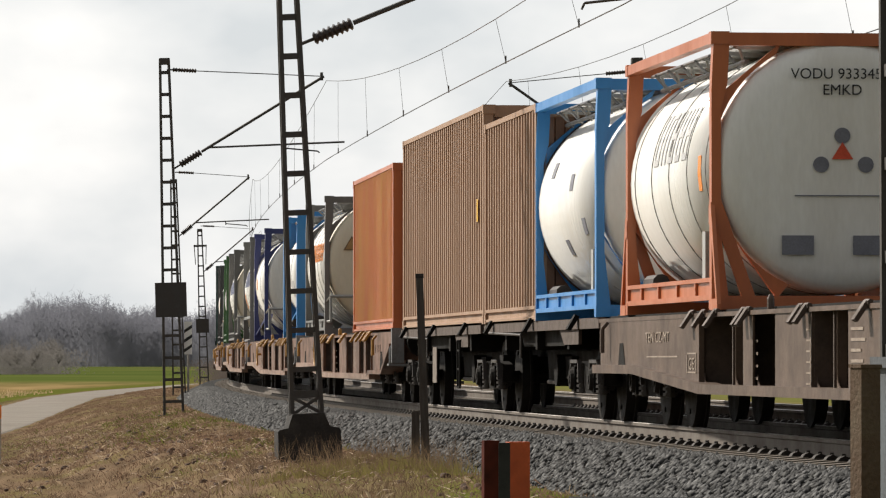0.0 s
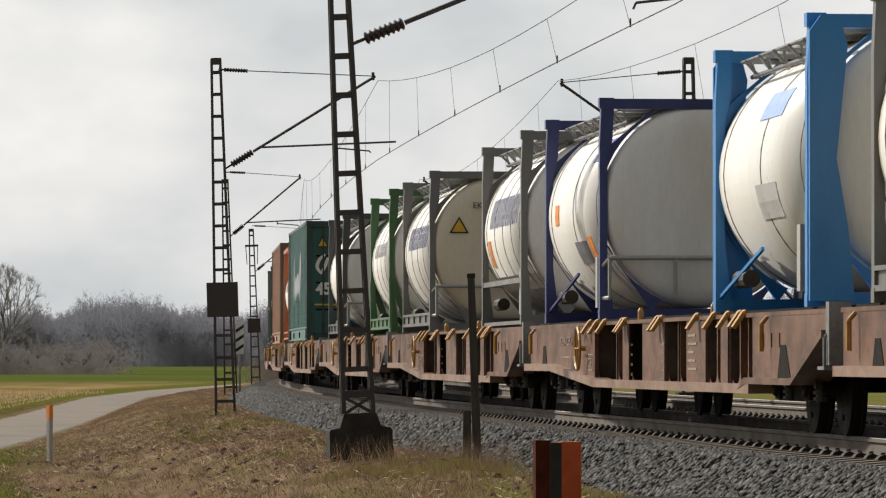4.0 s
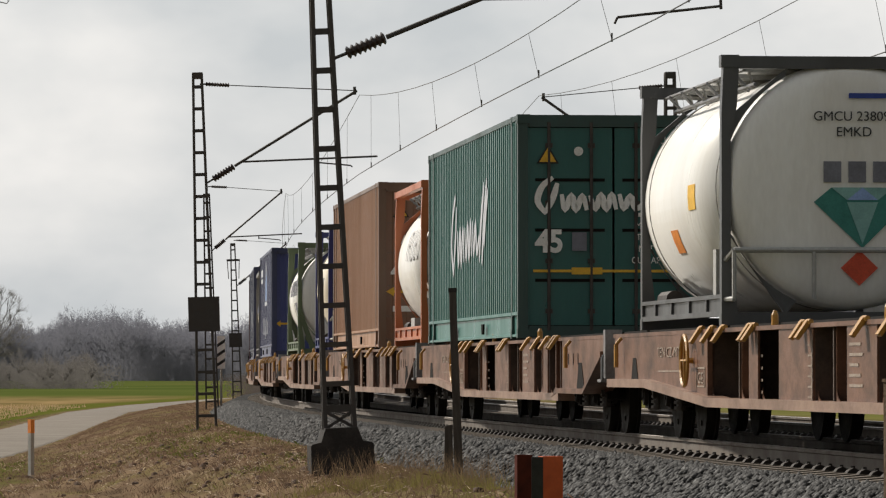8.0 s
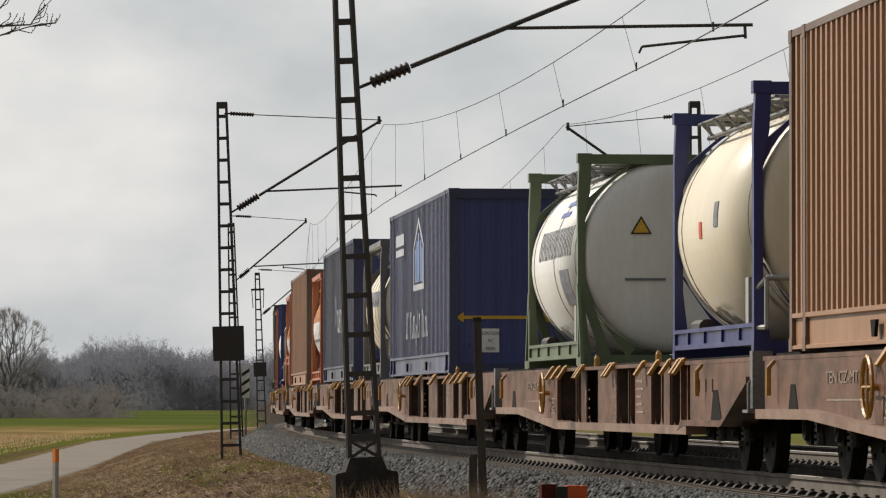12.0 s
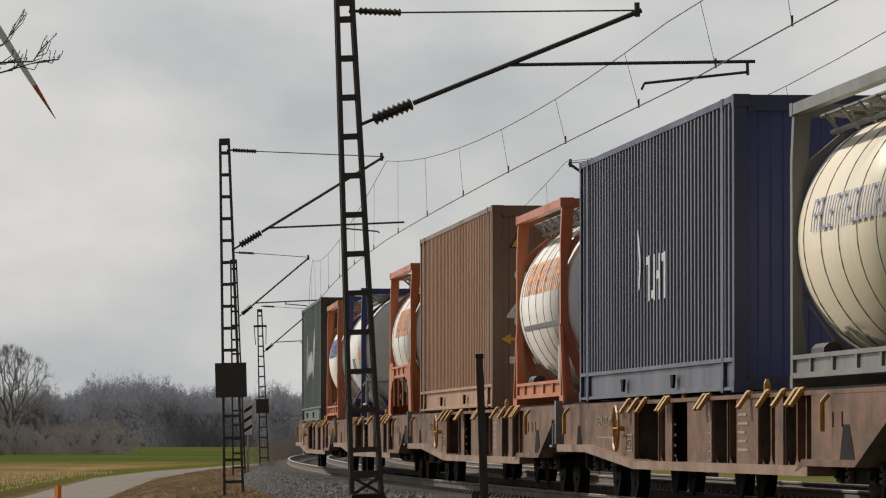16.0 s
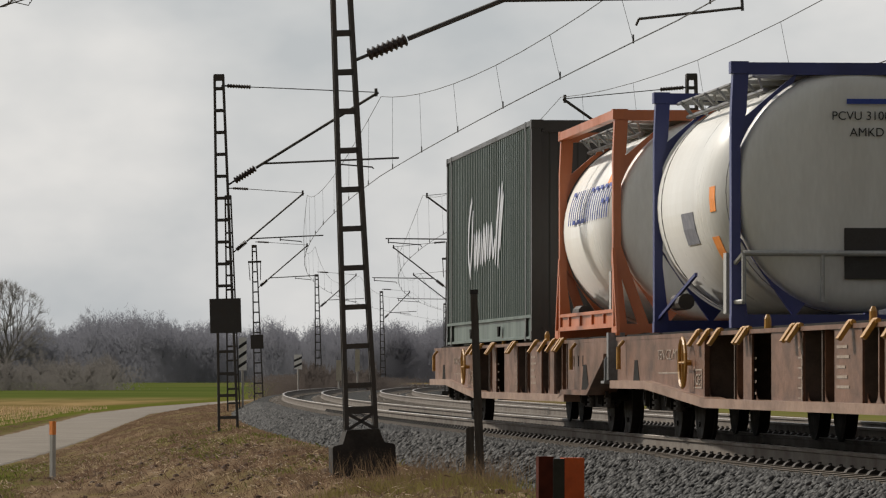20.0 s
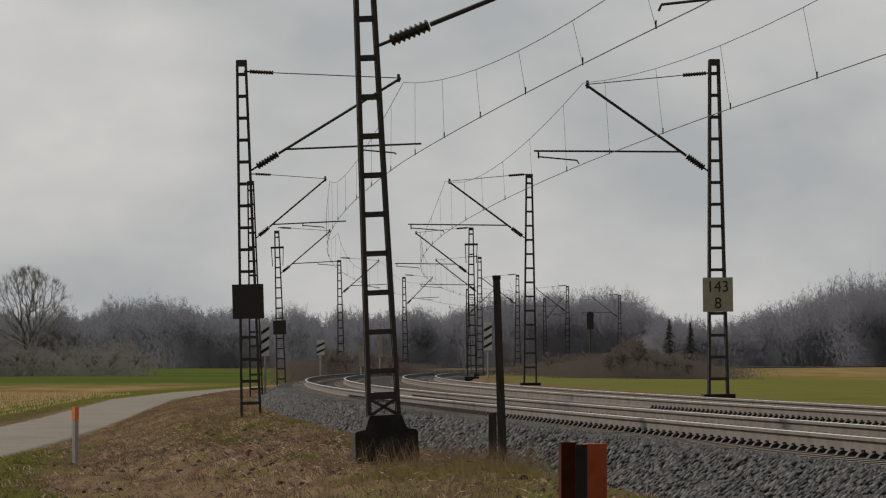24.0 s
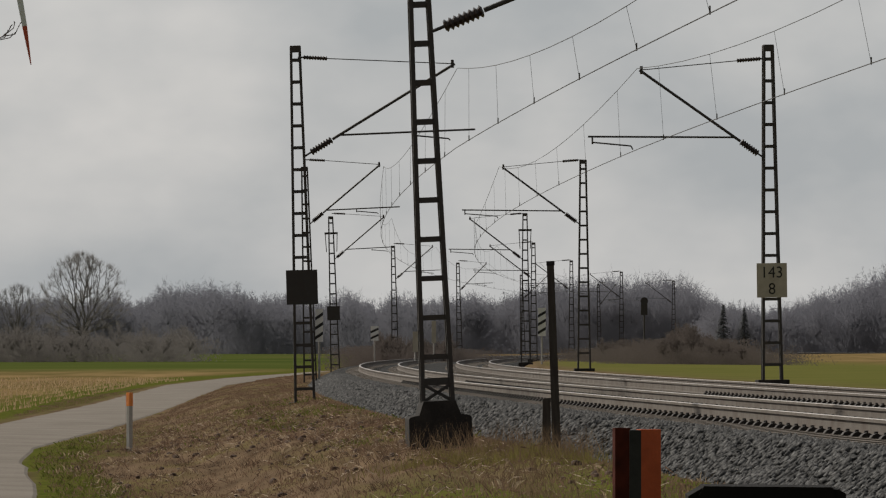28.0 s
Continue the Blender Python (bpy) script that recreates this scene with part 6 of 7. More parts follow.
    head_patch(x, "stripe", M["blue_mark"], rect(0.1, 2.2, 0.4, 0.05), HEAD_Y)
    head_patch(x, "placard", M["sign_back"], rect(0.35, 0.72, 0.95, 0.5), HEAD_Y, "dark grey data panel")
    shell_patch(x, "placard", M["orange_mark"], -1.7, -1.3, 82, 94, label="orange label")
    shell_patch(x, "placard", M["orange_mark"], -1.5, -1.0, 58, 70, label="orange striped label")
    shell_patch(x, "placard", M["grey_mark"], 0.0, 0.9, 68, 84, label="grey data label")
    load(x, 315.4, 6.06)
    yy = tank_container("white tank container with dark lettering in an orange frame", M["f_orange"], M["tank_white"], top_rails=True, rail=False, skirt="legs", bands=0, radius=1.18)
    shell_words(yy, -2.2, 2.2, 92, 112, 9, M["blue_mark"], "dark blue trade lettering in plain bars")
    shell_patch(yy, "placard", M["orange_mark"], -2.0, -1.5, 112, 130, label="orange placard")
    load(yy, 325.0, 6.06)
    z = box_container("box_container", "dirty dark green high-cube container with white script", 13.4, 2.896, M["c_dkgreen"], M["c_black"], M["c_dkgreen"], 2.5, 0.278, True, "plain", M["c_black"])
    script_side(z)
    load(z, 334.2, 13.4)


def bars_side(ob, y0, y1, z0, z1, count, mat, hw=1.25):
    w = (y1 - y0) / count
    for i in range(count):
        y = y0 + i * w
        panel(ob, "lettering_bar", M[mat], y + w * 0.1, y + w * 0.38, z0, z1, hw - 0.008)
        zz = z0 + (z1 - z0) * (0.8, 0.45, 0.05)[i % 3]
        panel(ob, "lettering_bar", M[mat], y + w * 0.38, y + w * 0.8, zz, zz + (z1 - z0) * 0.18, hw - 0.008)


def brush(bm, pts, axis, a, b, thick):
    """One painted stroke: a bent band through pts with soft ends, thick at its middle."""
    p = [Vector(q) for q in pts]
    fine = []
    for k in range(len(p) - 1):
        c0, c3 = p[max(k - 1, 0)], p[min(k + 2, len(p) - 1)]
        for t in (0.0, 0.25, 0.5, 0.75):
            m0, m1 = (p[k + 1] - c0) * 0.5, (c3 - p[k]) * 0.5
            fine.append(p[k] * (2 * t ** 3 - 3 * t * t + 1) + m0 * (t ** 3 - 2 * t * t + t) + p[k + 1] * (3 * t * t - 2 * t ** 3) + m1 * (t ** 3 - t * t))
    fine.append(p[-1])
    n = len(fine) - 1
    left, right = [], []
    for k, q in enumerate(fine):
        d = fine[min(k + 1, n)] - fine[max(k - 1, 0)]
        s = Vector((-d.y, d.x)).normalized() * thick * (0.35 + 0.65 * math.sin(math.pi * (0.12 + 0.76 * k / n)))
        left.append(q + s)
        right.append(q - s)
    def at(p, c):
        return bm.verts.new((c, p.x, p.y) if axis == "x" else (p.x, c, p.y))
    rings = [[at(l, a), at(l, b), at(r, b), at(r, a)] for l, r in zip(left, right)]
    for u, v in zip(rings, rings[1:]):
        for k in range(4):
            bm.faces.new((u[k], u[(k + 1) % 4], v[(k + 1) % 4], v[k]))
    bm.faces.new(rings[0])
    bm.faces.new(rings[-1][::-1])
    bmesh.ops.recalc_face_normals(bm, faces=list(bm.faces))


# the painted trade name as plain waves and swashes, from 0 to 1 both ways
STROKES = (((0.16, 1.0), (0.06, 0.75), (0.02, 0.35), (0.10, 0.02)), ((0.10, 0.10), (0.16, 0.45), (0.20, 0.85)),
           ((0.24, 0.55), (0.27, 0.12), (0.33, 0.52), (0.37, 0.12), (0.43, 0.52), (0.47, 0.12)),
           ((0.50, 0.52), (0.55, 0.14), (0.60, 0.54), (0.65, 0.14), (0.70, 0.56), (0.74, 0.14)),
           ((0.77, 0.56), (0.81, 0.16), (0.87, 0.50), (0.92, 0.16), (1.0, 0.34)))


def script_side(ob):
    """White brush strokes and a flying swash on the side that faces the road."""
    for st in STROKES:
        bm = bmesh.new()
        brush(bm, [(2.9 - 4.4 * u, 0.95 + 1.15 * w + 0.12 * u) for u, w in st], "x", -1.252, -1.246, 0.085)
        part("script_stroke", bm, M["pale_grey"], ob, "dirty white brush stroke of a trade name")
    for y0, z0, y1, z1 in ((-1.5, 1.1, -2.2, 2.15), (-1.9, 1.05, -2.6, 2.2), (-2.2, 1.3, -2.75, 2.05)):
        bm = bmesh.new()
        brush(bm, [(y0, z0), ((y0 + y1) / 2 + 0.08, (z0 + z1) / 2), (y1, z1)], "x", -1.252, -1.246, 0.10)
        part("script_stroke", bm, M["pale_grey"], ob)


def script_doors(ob, y):
    for st in STROKES:
        bm = bmesh.new()
        brush(bm, [(-1.02 + 1.42 * u, 1.60 + 0.48 * w) for u, w in st], "y", y - 0.036, y - 0.028, 0.042)
        part("script_stroke", bm, M["white"], ob, "white brush stroke of a trade name")
    head_patch(ob, "emblem", M["pale_blue"], [(0.52, 1.62), (0.98, 1.66), (1.0, 2.0), (0.60, 1.96)], y - 0.03, "pale blue and white panel")
    for i in range(4):
        lettering(("MGW", "TARE", "NET", "CU.CAP")[i], 0.12, M["white"], ob, pose(0.42, y - 0.034, 1.42 - i * 0.15, 90, 0, 0), 0.9, "white data lettering")
        head_patch(ob, "lettering_bar", M["white"], rect(0.82, 1.46 - i * 0.15, 0.22, 0.05), y - 0.03)
    head_patch(ob, "lettering_bar", M["white"], rect(0.62, 1.60, 0.6, 0.05), y - 0.03)
    lettering("EUCU 4556", 0.14, M["white"], ob, pose(0.66, y - 0.034, 2.52, 90, 0, 0), 0.9, "white container code")
    lettering("LEG1", 0.14, M["white"], ob, pose(0.84, y - 0.034, 2.36, 90, 0, 0), 0.9, "white container code")


def brown_end(ob):
    y = -13.716 / 2 + 0.055
    lettering("45", 0.42, M["white"], ob, pose(-0.84, y - 0.01, 1.2, 90, 0, 0), 0.9, "bold white figures", 0.015)
    head_patch(ob, "stripe", M["yellow_mark"], rect(-0.45, 0.98, 1.2, 0.05), y, "yellow arrow stripe")
    head_patch(ob, "stripe", M["yellow_mark"], [(-1.12, 0.98), (-0.98, 1.06), (-0.98, 0.90)], y - 0.002)
    for z in (0.55, 1.08, 1.66, 2.18):
        bm = bmesh.new()
        box(bm, -1.1, 1.1, y - 0.004, y + 0.012, z - 0.012, z + 0.012)
        part("end_rib", bm, M["c_tan_post"], ob)
    warning(ob, -0.86, 2.3, y, 0.22)
    bm = bmesh.new()
    rod(bm, (-0.84, y - 0.008, 1.9), (-0.84, y, 1.9), 0.09, 16)
    part("sticker", bm, M["white"], ob, "round white sticker")
    head_patch(ob, "placard", M["white"], rect(-0.75, 0.68, 0.5, 0.1), y, "white data plate")


def house_side(ob):
    for pts in ([(0.78, 1.5), (0.95, 1.5), (0.95, 2.2), (0.78, 2.2)], [(-1.35, 1.5), (-1.18, 1.5), (-1.18, 2.2), (-1.35, 2.2)], [(1.0, 2.16), (0.80, 2.16), (-0.2, 2.56), (-0.2, 2.66)], [(-1.4, 2.16), (-1.20, 2.16), (-0.2, 2.56), (-0.2, 2.66)], [(-1.4, 1.44), (1.0, 1.44), (1.0, 1.54), (-1.4, 1.54)], [(3.3, 2.12), (5.3, 2.12), (5.3, 2.24), (3.3, 2.24)], [(3.3, 2.30), (5.3, 2.30), (5.3, 2.50), (3.3, 2.50)]):
        bm = bmesh.new()
        slab(bm, pts, "x", -1.248, -1.244)
        part("emblem", bm, M["pale_grey"], ob, "faded white house outline emblem")
    for i in range(5):
        panel(ob, "emblem", M["pale_blue"], -1.0 + i * 0.36, -0.80 + i * 0.36, 1.58, 2.14 + 0.26 * (1 - abs(i - 2) / 2), 1.236)
    for i, tall in enumerate((0.46, 0.46, 0.0, 0.46, 0.30, 0.38, 0.38, 0.34, 0.46, 0.40, 0.0, 0.46, 0.38, 0.34, 0.32)):
        y = 2.7 - i * 0.34
        if tall:
            low = 0.64 if i != 7 else 0.52
            panel(ob, "lettering_bar", M["pale_grey"], y - 0.08, y, low, low + tall, 1.244)
            panel(ob, "lettering_bar", M["pale_grey"], y - 0.20, y - 0.08, (low, low + tall - 0.09)[i % 2], (low, low + tall - 0.09)[i % 2] + 0.09, 1.244)


build_loads()
TRAIN = []           # wagons: (object, rear end in train metres)
brown = pocket_wagon(M["rust_frame"], "brown fish-bellied container flat wagon with yellow spigots")
TRAIN.append((brown, 19.3 + PITCH * 13))
for k in range(2, 13):
    TRAIN.append((copy_thing(brown, Matrix()), 19.3 + PITCH * k))
TRAIN.append((pocket_wagon(M["grey_frame"], "grimy grey-brown fish-bellied container flat wagon", "rust"), 19.3))
TRAIN.append((old_wagon("dark articulated flat wagon on three black bogies"), 19.3 + PITCH))


# ---- trackside things ----
def trackside():
    # square timber post, leaning, with a stump behind
    p = thing("timber_post", "dark weathered timber post leaning on the verge", "post", m=pose(0.80, 62, -0.66) @ pose(0, 0, 0, 0, -2.0, 0))
    bm = bmesh.new()
    slab(bm, [(-0.05, 0), (0.05, 0), (0.04, 2.26), (-0.04, 2.28)], "y", -0.05, 0.05)
    part("shaft", bm, M["wood"], p)
    bm = bmesh.new()
    box(bm, -0.045, 0.048, -0.055, 0.055, 2.26, 2.31)
    part("cap", bm, M["found"], p)
    q = thing("post_stump", "short dark timber stump beside the post", "post", m=pose(0.69, 63.2, -0.62))
    bm = bmesh.new()
    slab(bm, [(-0.05, 0), (0.05, 0), (0.045, 0.72), (-0.045, 0.70)], "y", -0.05, 0.05)
    part("shaft", bm, M["wood"], q)
    # orange marker
    o = thing("cable_marker", "orange plastic marker with a dark stripe at the ballast foot", "marker post", m=pose(1.04, 38, -0.75, 0, 0, 12))
    bm = bmesh.new()
    slab(bm, [(0.0, -0.10), (0.155, -0.06), (0.155, 0.06), (0.0, 0.02)], "z", 0, 0.86)
    part("front_face", bm, M["orange_plastic"], o, "bright orange face")
    bm = bmesh.new()
    slab(bm, [(-0.16, -0.02), (-0.07, -0.09), (-0.07, 0.05), (-0.16, 0.06)], "z", 0, 0.87)
    part("side_face", bm, M["marker_dark"], o, "sooty dark red face")
    bm = bmesh.new()
    box(bm, -0.075, 0.005, -0.10, 0.04, 0, 0.855)
    part("stripe", bm, M["black"], o, "black stripe")
    # delineator at the road
    d = thing("delineator_post", "grey plastic roadside post with orange cap", "marker post", m=pose(-6.3, 97, float(ground_z(-6.3, 97)) - 0.05))
    bm = bmesh.new()
    slab(bm, [(-0.055, 0.04), (0, -0.05), (0.055, 0.04)], "z", 0, 0.82)
    part("shaft", bm, M["plastic_grey"], d)
    bm = bmesh.new()
    slab(bm, [(-0.06, 0.045), (0, -0.055), (0.06, 0.045)], "z", 0.82, 1.06)
    part("cap", bm, M["orange_refl"], d, "orange reflective cap")
    # concrete post and cabinet by the crossing
    c = thing("concrete_post", "square brown concrete post beside the cabinet", "post", m=pose(2.32, 25, -0.8, 0, 0, 25))
    bm = bmesh.new()
    slab(bm, [(-0.05, -0.05), (0.05, -0.05), (0.05, 0.05), (-0.05, 0.05)], "z", 0, 1.44)
    part("shaft", bm, M["concrete"], c)
    bm = bmesh.new()
    box(bm, -0.056, 0.056, -0.056, 0.056, 1.44, 1.455)
    part("cap", bm, M["concrete"], c)
    k = thing("switch_cabinet", "blue-grey trackside cabinet with dark scrawls", "cabinet", m=pose(2.86, 25.3, -0.8, 0, 0, 4))
    bm = bmesh.new()
    box(bm, -0.42, 0.42, -0.25, 0.25, 0, 1.44)
    part("body", bm, M["cabinet"], k)
    bm = bmesh.new()
    box(bm, -0.45, 0.45, -0.28, 0.28, 1.44, 1.49)
    part("roof", bm, M["cabinet"], k)
    for x0, x1 in ((-0.40, -0.005), (0.005, 0.40)):
        bm = bmesh.new()
        box(bm, x0, x1, -0.27, -0.25, 0.06, 1.40)
        part("door", bm, M["cabinet"], k)
    for pts in ([(-0.31, 1.10), (-0.25, 1.20), (-0.20, 1.13)], [(-0.30, 1.02), (-0.24, 1.05), (-0.17, 1.00), (-0.12, 1.10)], [(-0.36, 0.62), (-0.33, 0.72), (-0.28, 0.60), (-0.22, 0.71), (-0.17, 0.60)], [(-0.20, 1.28), (-0.14, 1.20), (-0.17, 1.12)], [(0.05, 0.8), (0.12, 1.1), (0.2, 0.85), (0.3, 1.05)]):
        bm = bmesh.new()
        for p, q in zip(pts, pts[1:]):
            rod(bm, (p[0], -0.272, p[1]), (q[0], -0.272, q[1]), 0.014, 6)
        part("scrawl", bm, M["scrawl"], k, "black sprayed scrawl")
    bm = bmesh.new()
    slab(bm, [(-0.37, 1.37), (-0.33, 1.38), (-0.31, 1.35), (-0.335, 1.31), (-0.36, 1.34)], "y", -0.274, -0.27)
    part("blotch", bm, M["rust_blotch"], k, "orange rust blotch")
    # low dark box in the grass before the ballast
    d = thing("low_box", "low black box half sunk in the grass", "box", m=pose(1.27, 25.0, -1.035))
    bm = bmesh.new()
    slab(bm, [(-0.36, 0), (0.35, 0), (0.35, 1.05), (0.32, 1.07), (-0.30, 1.075), (-0.36, 1.04)], "y", -0.2, 0.2)
    part("body", bm, M["under"], d)
    bm = bmesh.new()
    slab(bm, [(-0.32, 1.03), (0.3, 1.03), (0.29, 1.08), (-0.29, 1.085)], "y", -0.215, 0.215)
    part("lid", bm, M["under"], d)
    # white boards with black slanting bars
    for u, v0, v1, y, n, s0 in ((488, 592, 650, 190, 3, -1), (586, 622, 648, 300, 2, -1), (882, 590, 640, 270, 3, 1)):
        x = (u - 784) / 9730 * y
        sc = y / 9730
        zt, zb = 0.675 + (660 - v0) * sc, 0.675 + (660 - v1) * sc
        b = thing("warning_board", "white upright board with black slanting bars", "sign", "signal boards", pose(x, y, float(ground_z(x, y))))
        g = float(ground_z(x, y))
        w = 14 * sc
        bm = bmesh.new()
        box(bm, -w / 2, w / 2, -0.02, 0.02, zb - g, zt - g)
        pl = part("board", bm, M["white"], b)
        bm = bmesh.new()
        rod(bm, (0, 0.04, -0.2), (0, 0.04, zt - g - 0.1), 0.04)
        part("pole", bm, M["plastic_grey"], b)
        for i in range(n):
            z = zb - g + (zt - zb) * (i + 0.6) / (n + 0.4)
            bm = bmesh.new()
            hh = (zt - zb) / (n * 4.5)
            slab(bm, [(-w / 2, z - hh * 1.6), (w / 2, z + hh * 0.6), (w / 2, z + hh * 2), (-w / 2, z - hh * 0.2)], "y", -0.026, -0.02)
            part("bar", bm, M["black"], pl)
    # plain white boards and the signal far along the line
    for u, v0, v1, y, w in ((658, 632, 668, 320, 9), (691, 613, 652, 320, 8)):
        x, sc = (u - 784) / 9730 * y, y / 9730
        g = float(ground_z(x, y))
        b = thing("white_board", "plain white trackside board on a pole", "sign", "signal boards", pose(x, y, g))
        bm = bmesh.new()
        box(bm, -w * sc / 2, w * sc / 2, -0.02, 0.02, 0.675 + (660 - v1) * sc - g, 0.675 + (660 - v0) * sc - g)
        part("board", bm, M["sign_white"], b)
        bm = bmesh.new()
        rod(bm, (0, 0.05, -0.2), (0, 0.05, 0.675 + (660 - v1) * sc - g), 0.05)
        part("pole", bm, M["plastic_grey"], b)
    y = 430
    x = (1063 - 784) / 9730 * y
    g = float(ground_z(x, y))
    sg = thing("signal_mast", "slim railway signal with a dark round head", "signal", m=pose(x, y, g))
    bm = bmesh.new()
    rod(bm, (0, 0, -0.2), (0, 0, 4.0 - g), 0.07, 8)
    part("pole", bm, M["mast"], sg)
    bm = bmesh.new()
    rod(bm, (0, -0.1, 4.3 - g), (0, 0.1, 4.3 - g), 0.30, 16)
    box(bm, -0.26, 0.26, -0.08, 0.08, 3.2 - g, 4.1 - g)
    part("head", bm, M["sign_back"], sg)
    # square rail lubricator box on the far track
    x, y, h = along(s_at(118), APART + 0.9)
    q = thing("track_box", "dark flat box between the rails of the far track", "track device", m=pose(7.4 + 0.0, 138, -0.17))
    q.matrix_basis = placed(s_at(123), APART + 0.6, -0.18)
    bm = bmesh.new()
    slab(bm, [(-0.3, 0.0), (0.3, 0.0), (0.24, 0.14), (-0.22, 0.16)], "y", -0.35, 0.35)
    part("body", bm, M["found"], q)


trackside()


# ---- wind turbine ----
HUB = (-77.0, 840.0, 83.2)


def turbine():
    t = thing("wind_turbine", "white wind turbine tower far behind the fields", "wind turbine", m=pose(HUB[0], HUB[1] + 4, -2))
    bm = bmesh.new()
    rod(bm, (0, 0, -1), (0, 0, HUB[2]), 2.2, 24, 1.3)
    part("tower", bm, M["plastic_white"], t, "", True)
    bm = bmesh.new()
    box(bm, -1.6, 1.6, -2.6, 6, HUB[2] + 0.2, HUB[2] + 3.6)
    part("nacelle", bm, M["plastic_white"], t)
    r = new("rotor")
    r.parent = t
    bm = bmesh.new()
    lathe(bm, [(-2.2, 0.3), (-1.6, 1.1), (-0.6, 1.6), (1.2, 1.6)], 20)
    part("hub", bm, M["plastic_white"], r, "", True)
    for k in range(3):
        a = radians(120 * k)
        for r0, r1, w0, w1, mt, nm in ((1.2, 8, 1.0, 1.7, "plastic_white", "blade"), (8, 34, 1.7, 0.75, "plastic_white", "blade"), (34, 40, 0.75, 0.12, "red_tip", "blade_tip")):
            bm = bmesh.new()
            pts = [(r0, -w0 * 0.3), (r1, -w1 * 0.3), (r1, w1 * 0.7), (r0, w0 * 0.7)]
            slab(bm, [(q * math.sin(a) + c * math.cos(a), -q * math.cos(a) + c * math.sin(a)) for q, c in pts], "y", -0.9, -0.55)
            part(nm, bm, M[mt], r, "red blade tip" if mt == "red_tip" else "")
    return t, r


TURBINE, ROTOR = turbine()


# ---- trees ----
def grown(seed, base, count, inside, twigs, reach, twist=0.5):
    """A bare tree that grows towards points of its crown: trunk and limb rods as (p, q, r0, r1), and fine twig triangles."""
    rng = np.random.default_rng(seed)
    pts = np.array([inside(rng) for _ in range(count)])
    pts = pts[np.argsort(np.linalg.norm(pts - base, axis=1))]
    nodes, parent = [np.array((0.0, 0.0, 0.0)), np.array(base, float)], [-1, 0]
    depth = [0.0, base[2]]
    for p in pts:
        arr = np.array(nodes[1:])
        cost = np.linalg.norm(arr - p, axis=1) + 0.8 * np.array(depth[1:])
        j = 1 + int(np.argmin(cost))
        mid = (np.array(nodes[j]) * 0.5 + p * 0.5) + rng.normal(0, 0.04, 3) * np.linalg.norm(p - nodes[j]) + np.array((0, 0, 0.04))
        d = depth[j] + np.linalg.norm(p - nodes[j])
        nodes += [mid, p]
        parent += [j, len(nodes) - 2]
        depth += [d - 0.5 * np.linalg.norm(p - mid), d]
    load_ = np.zeros(len(nodes))
    for i in range(len(nodes) - 1, 0, -1):
        load_[i] += 1
        load_[parent[i]] += load_[i]
    segs = [(nodes[parent[i]], nodes[i], load_[parent[i]], load_[i]) for i in range(1, len(nodes))]
    tips = np.array([nodes[i] for i in range(2, len(nodes)) if load_[i] < 5])
    c = tips[rng.integers(0, len(tips), twigs)]
    away = c - np.array(base)
    away /= np.linalg.norm(away, axis=1)[:, None]
    way = away + rng.normal(0, twist, (twigs, 3)) + np.array((0, 0, 0.15))
    way /= np.linalg.norm(way, axis=1)[:, None]
    p = c + rng.normal(0, 0.12 * reach, (twigs, 3))
    q = p + way * rng.uniform(0.4, 1.0, (twigs, 1)) * reach
    return segs, p, q


def needle_mesh(name, p, q, w, mat):
    """Thin triangles from p to q."""
    n = len(p)
    d = q - p
    side = np.stack([d[:, 2], np.zeros(n), -d[:, 0]], -1)
    side /= np.maximum(np.linalg.norm(side, axis=1), 1e-6)[:, None]
    side *= np.asarray(w).reshape(-1, 1)
    v = np.stack([p - side, p + side, q], 1).reshape(-1, 3)
    return quick_mesh(name, v, np.arange(3 * n).reshape(-1, 3), mat)


def tree_parts(seed, base, count, inside, twigs, reach, thick, slim, mat):
    segs, p, q = grown(seed, base, count, inside, twigs, reach)
    wood_bm, limbs = bmesh.new(), bmesh.new()
    for a, c, la, lc in segs:
        r0, r1 = thick * math.sqrt(la), thick * math.sqrt(lc)
        rod(wood_bm if la > 60 else limbs, a, c, r0, 5, r1)
    return mesh_of("trunk", wood_bm, mat), mesh_of("branchwork", limbs, mat), needle_mesh("twigs", p, q, slim, mat)


def bare_tree(label, meshes, m, group="bare trees"):
    t = thing("bare_tree", label, "tree", group, m)
    part("trunk", meshes[0], None, t)
    part("branchwork", meshes[1], None, t)
    part("crown", meshes[2], None, t)
    return t


def dome(wide, low, high):
    """Points of a broad rounded crown."""
    def pick(rng):
        a, r, z = rng.uniform(0, 6.283), math.sqrt(rng.random()), rng.random()
        edge = math.sqrt(max(0.0, 1 - (z * 1.02 - 0.25) ** 2 * 1.7)) if z > 0.25 else 0.75 + z
        return np.array((math.cos(a) * r * wide * edge, math.sin(a) * r * wide * edge, low + (high - low) * z))
    return pick


FIELD_TREE = tree_parts(5, (0.1, 0, 3.0), 420, dome(5.6, 3.4, 12.0), 6000, 0.85, 0.0105, 0.010, M["tree_bark"])
for u, y, k, rz in ((69, 620, 1.0, 0), (-46, 660, 0.74, 130)):
    x = (u - 784) / 9730 * y
    bare_tree("wide bare tree at the edge of the field", FIELD_TREE, pose(x, y, float(ground_z(x, y)) - 0.1, 0, 0, rz) @ Matrix.Scale(k, 4))
NEAR_TREE = tree_parts(9, (0.0, 0, 4.0), 260, dome(4.1, 10.6, 14.2), 2000, 0.55, 0.0035, 0.006, M["bark"])
roadside = bare_tree("bare roadside tree whose twigs reach over the road", NEAR_TREE, pose(-11.7, 101, -1.3, 0, 0, 75))


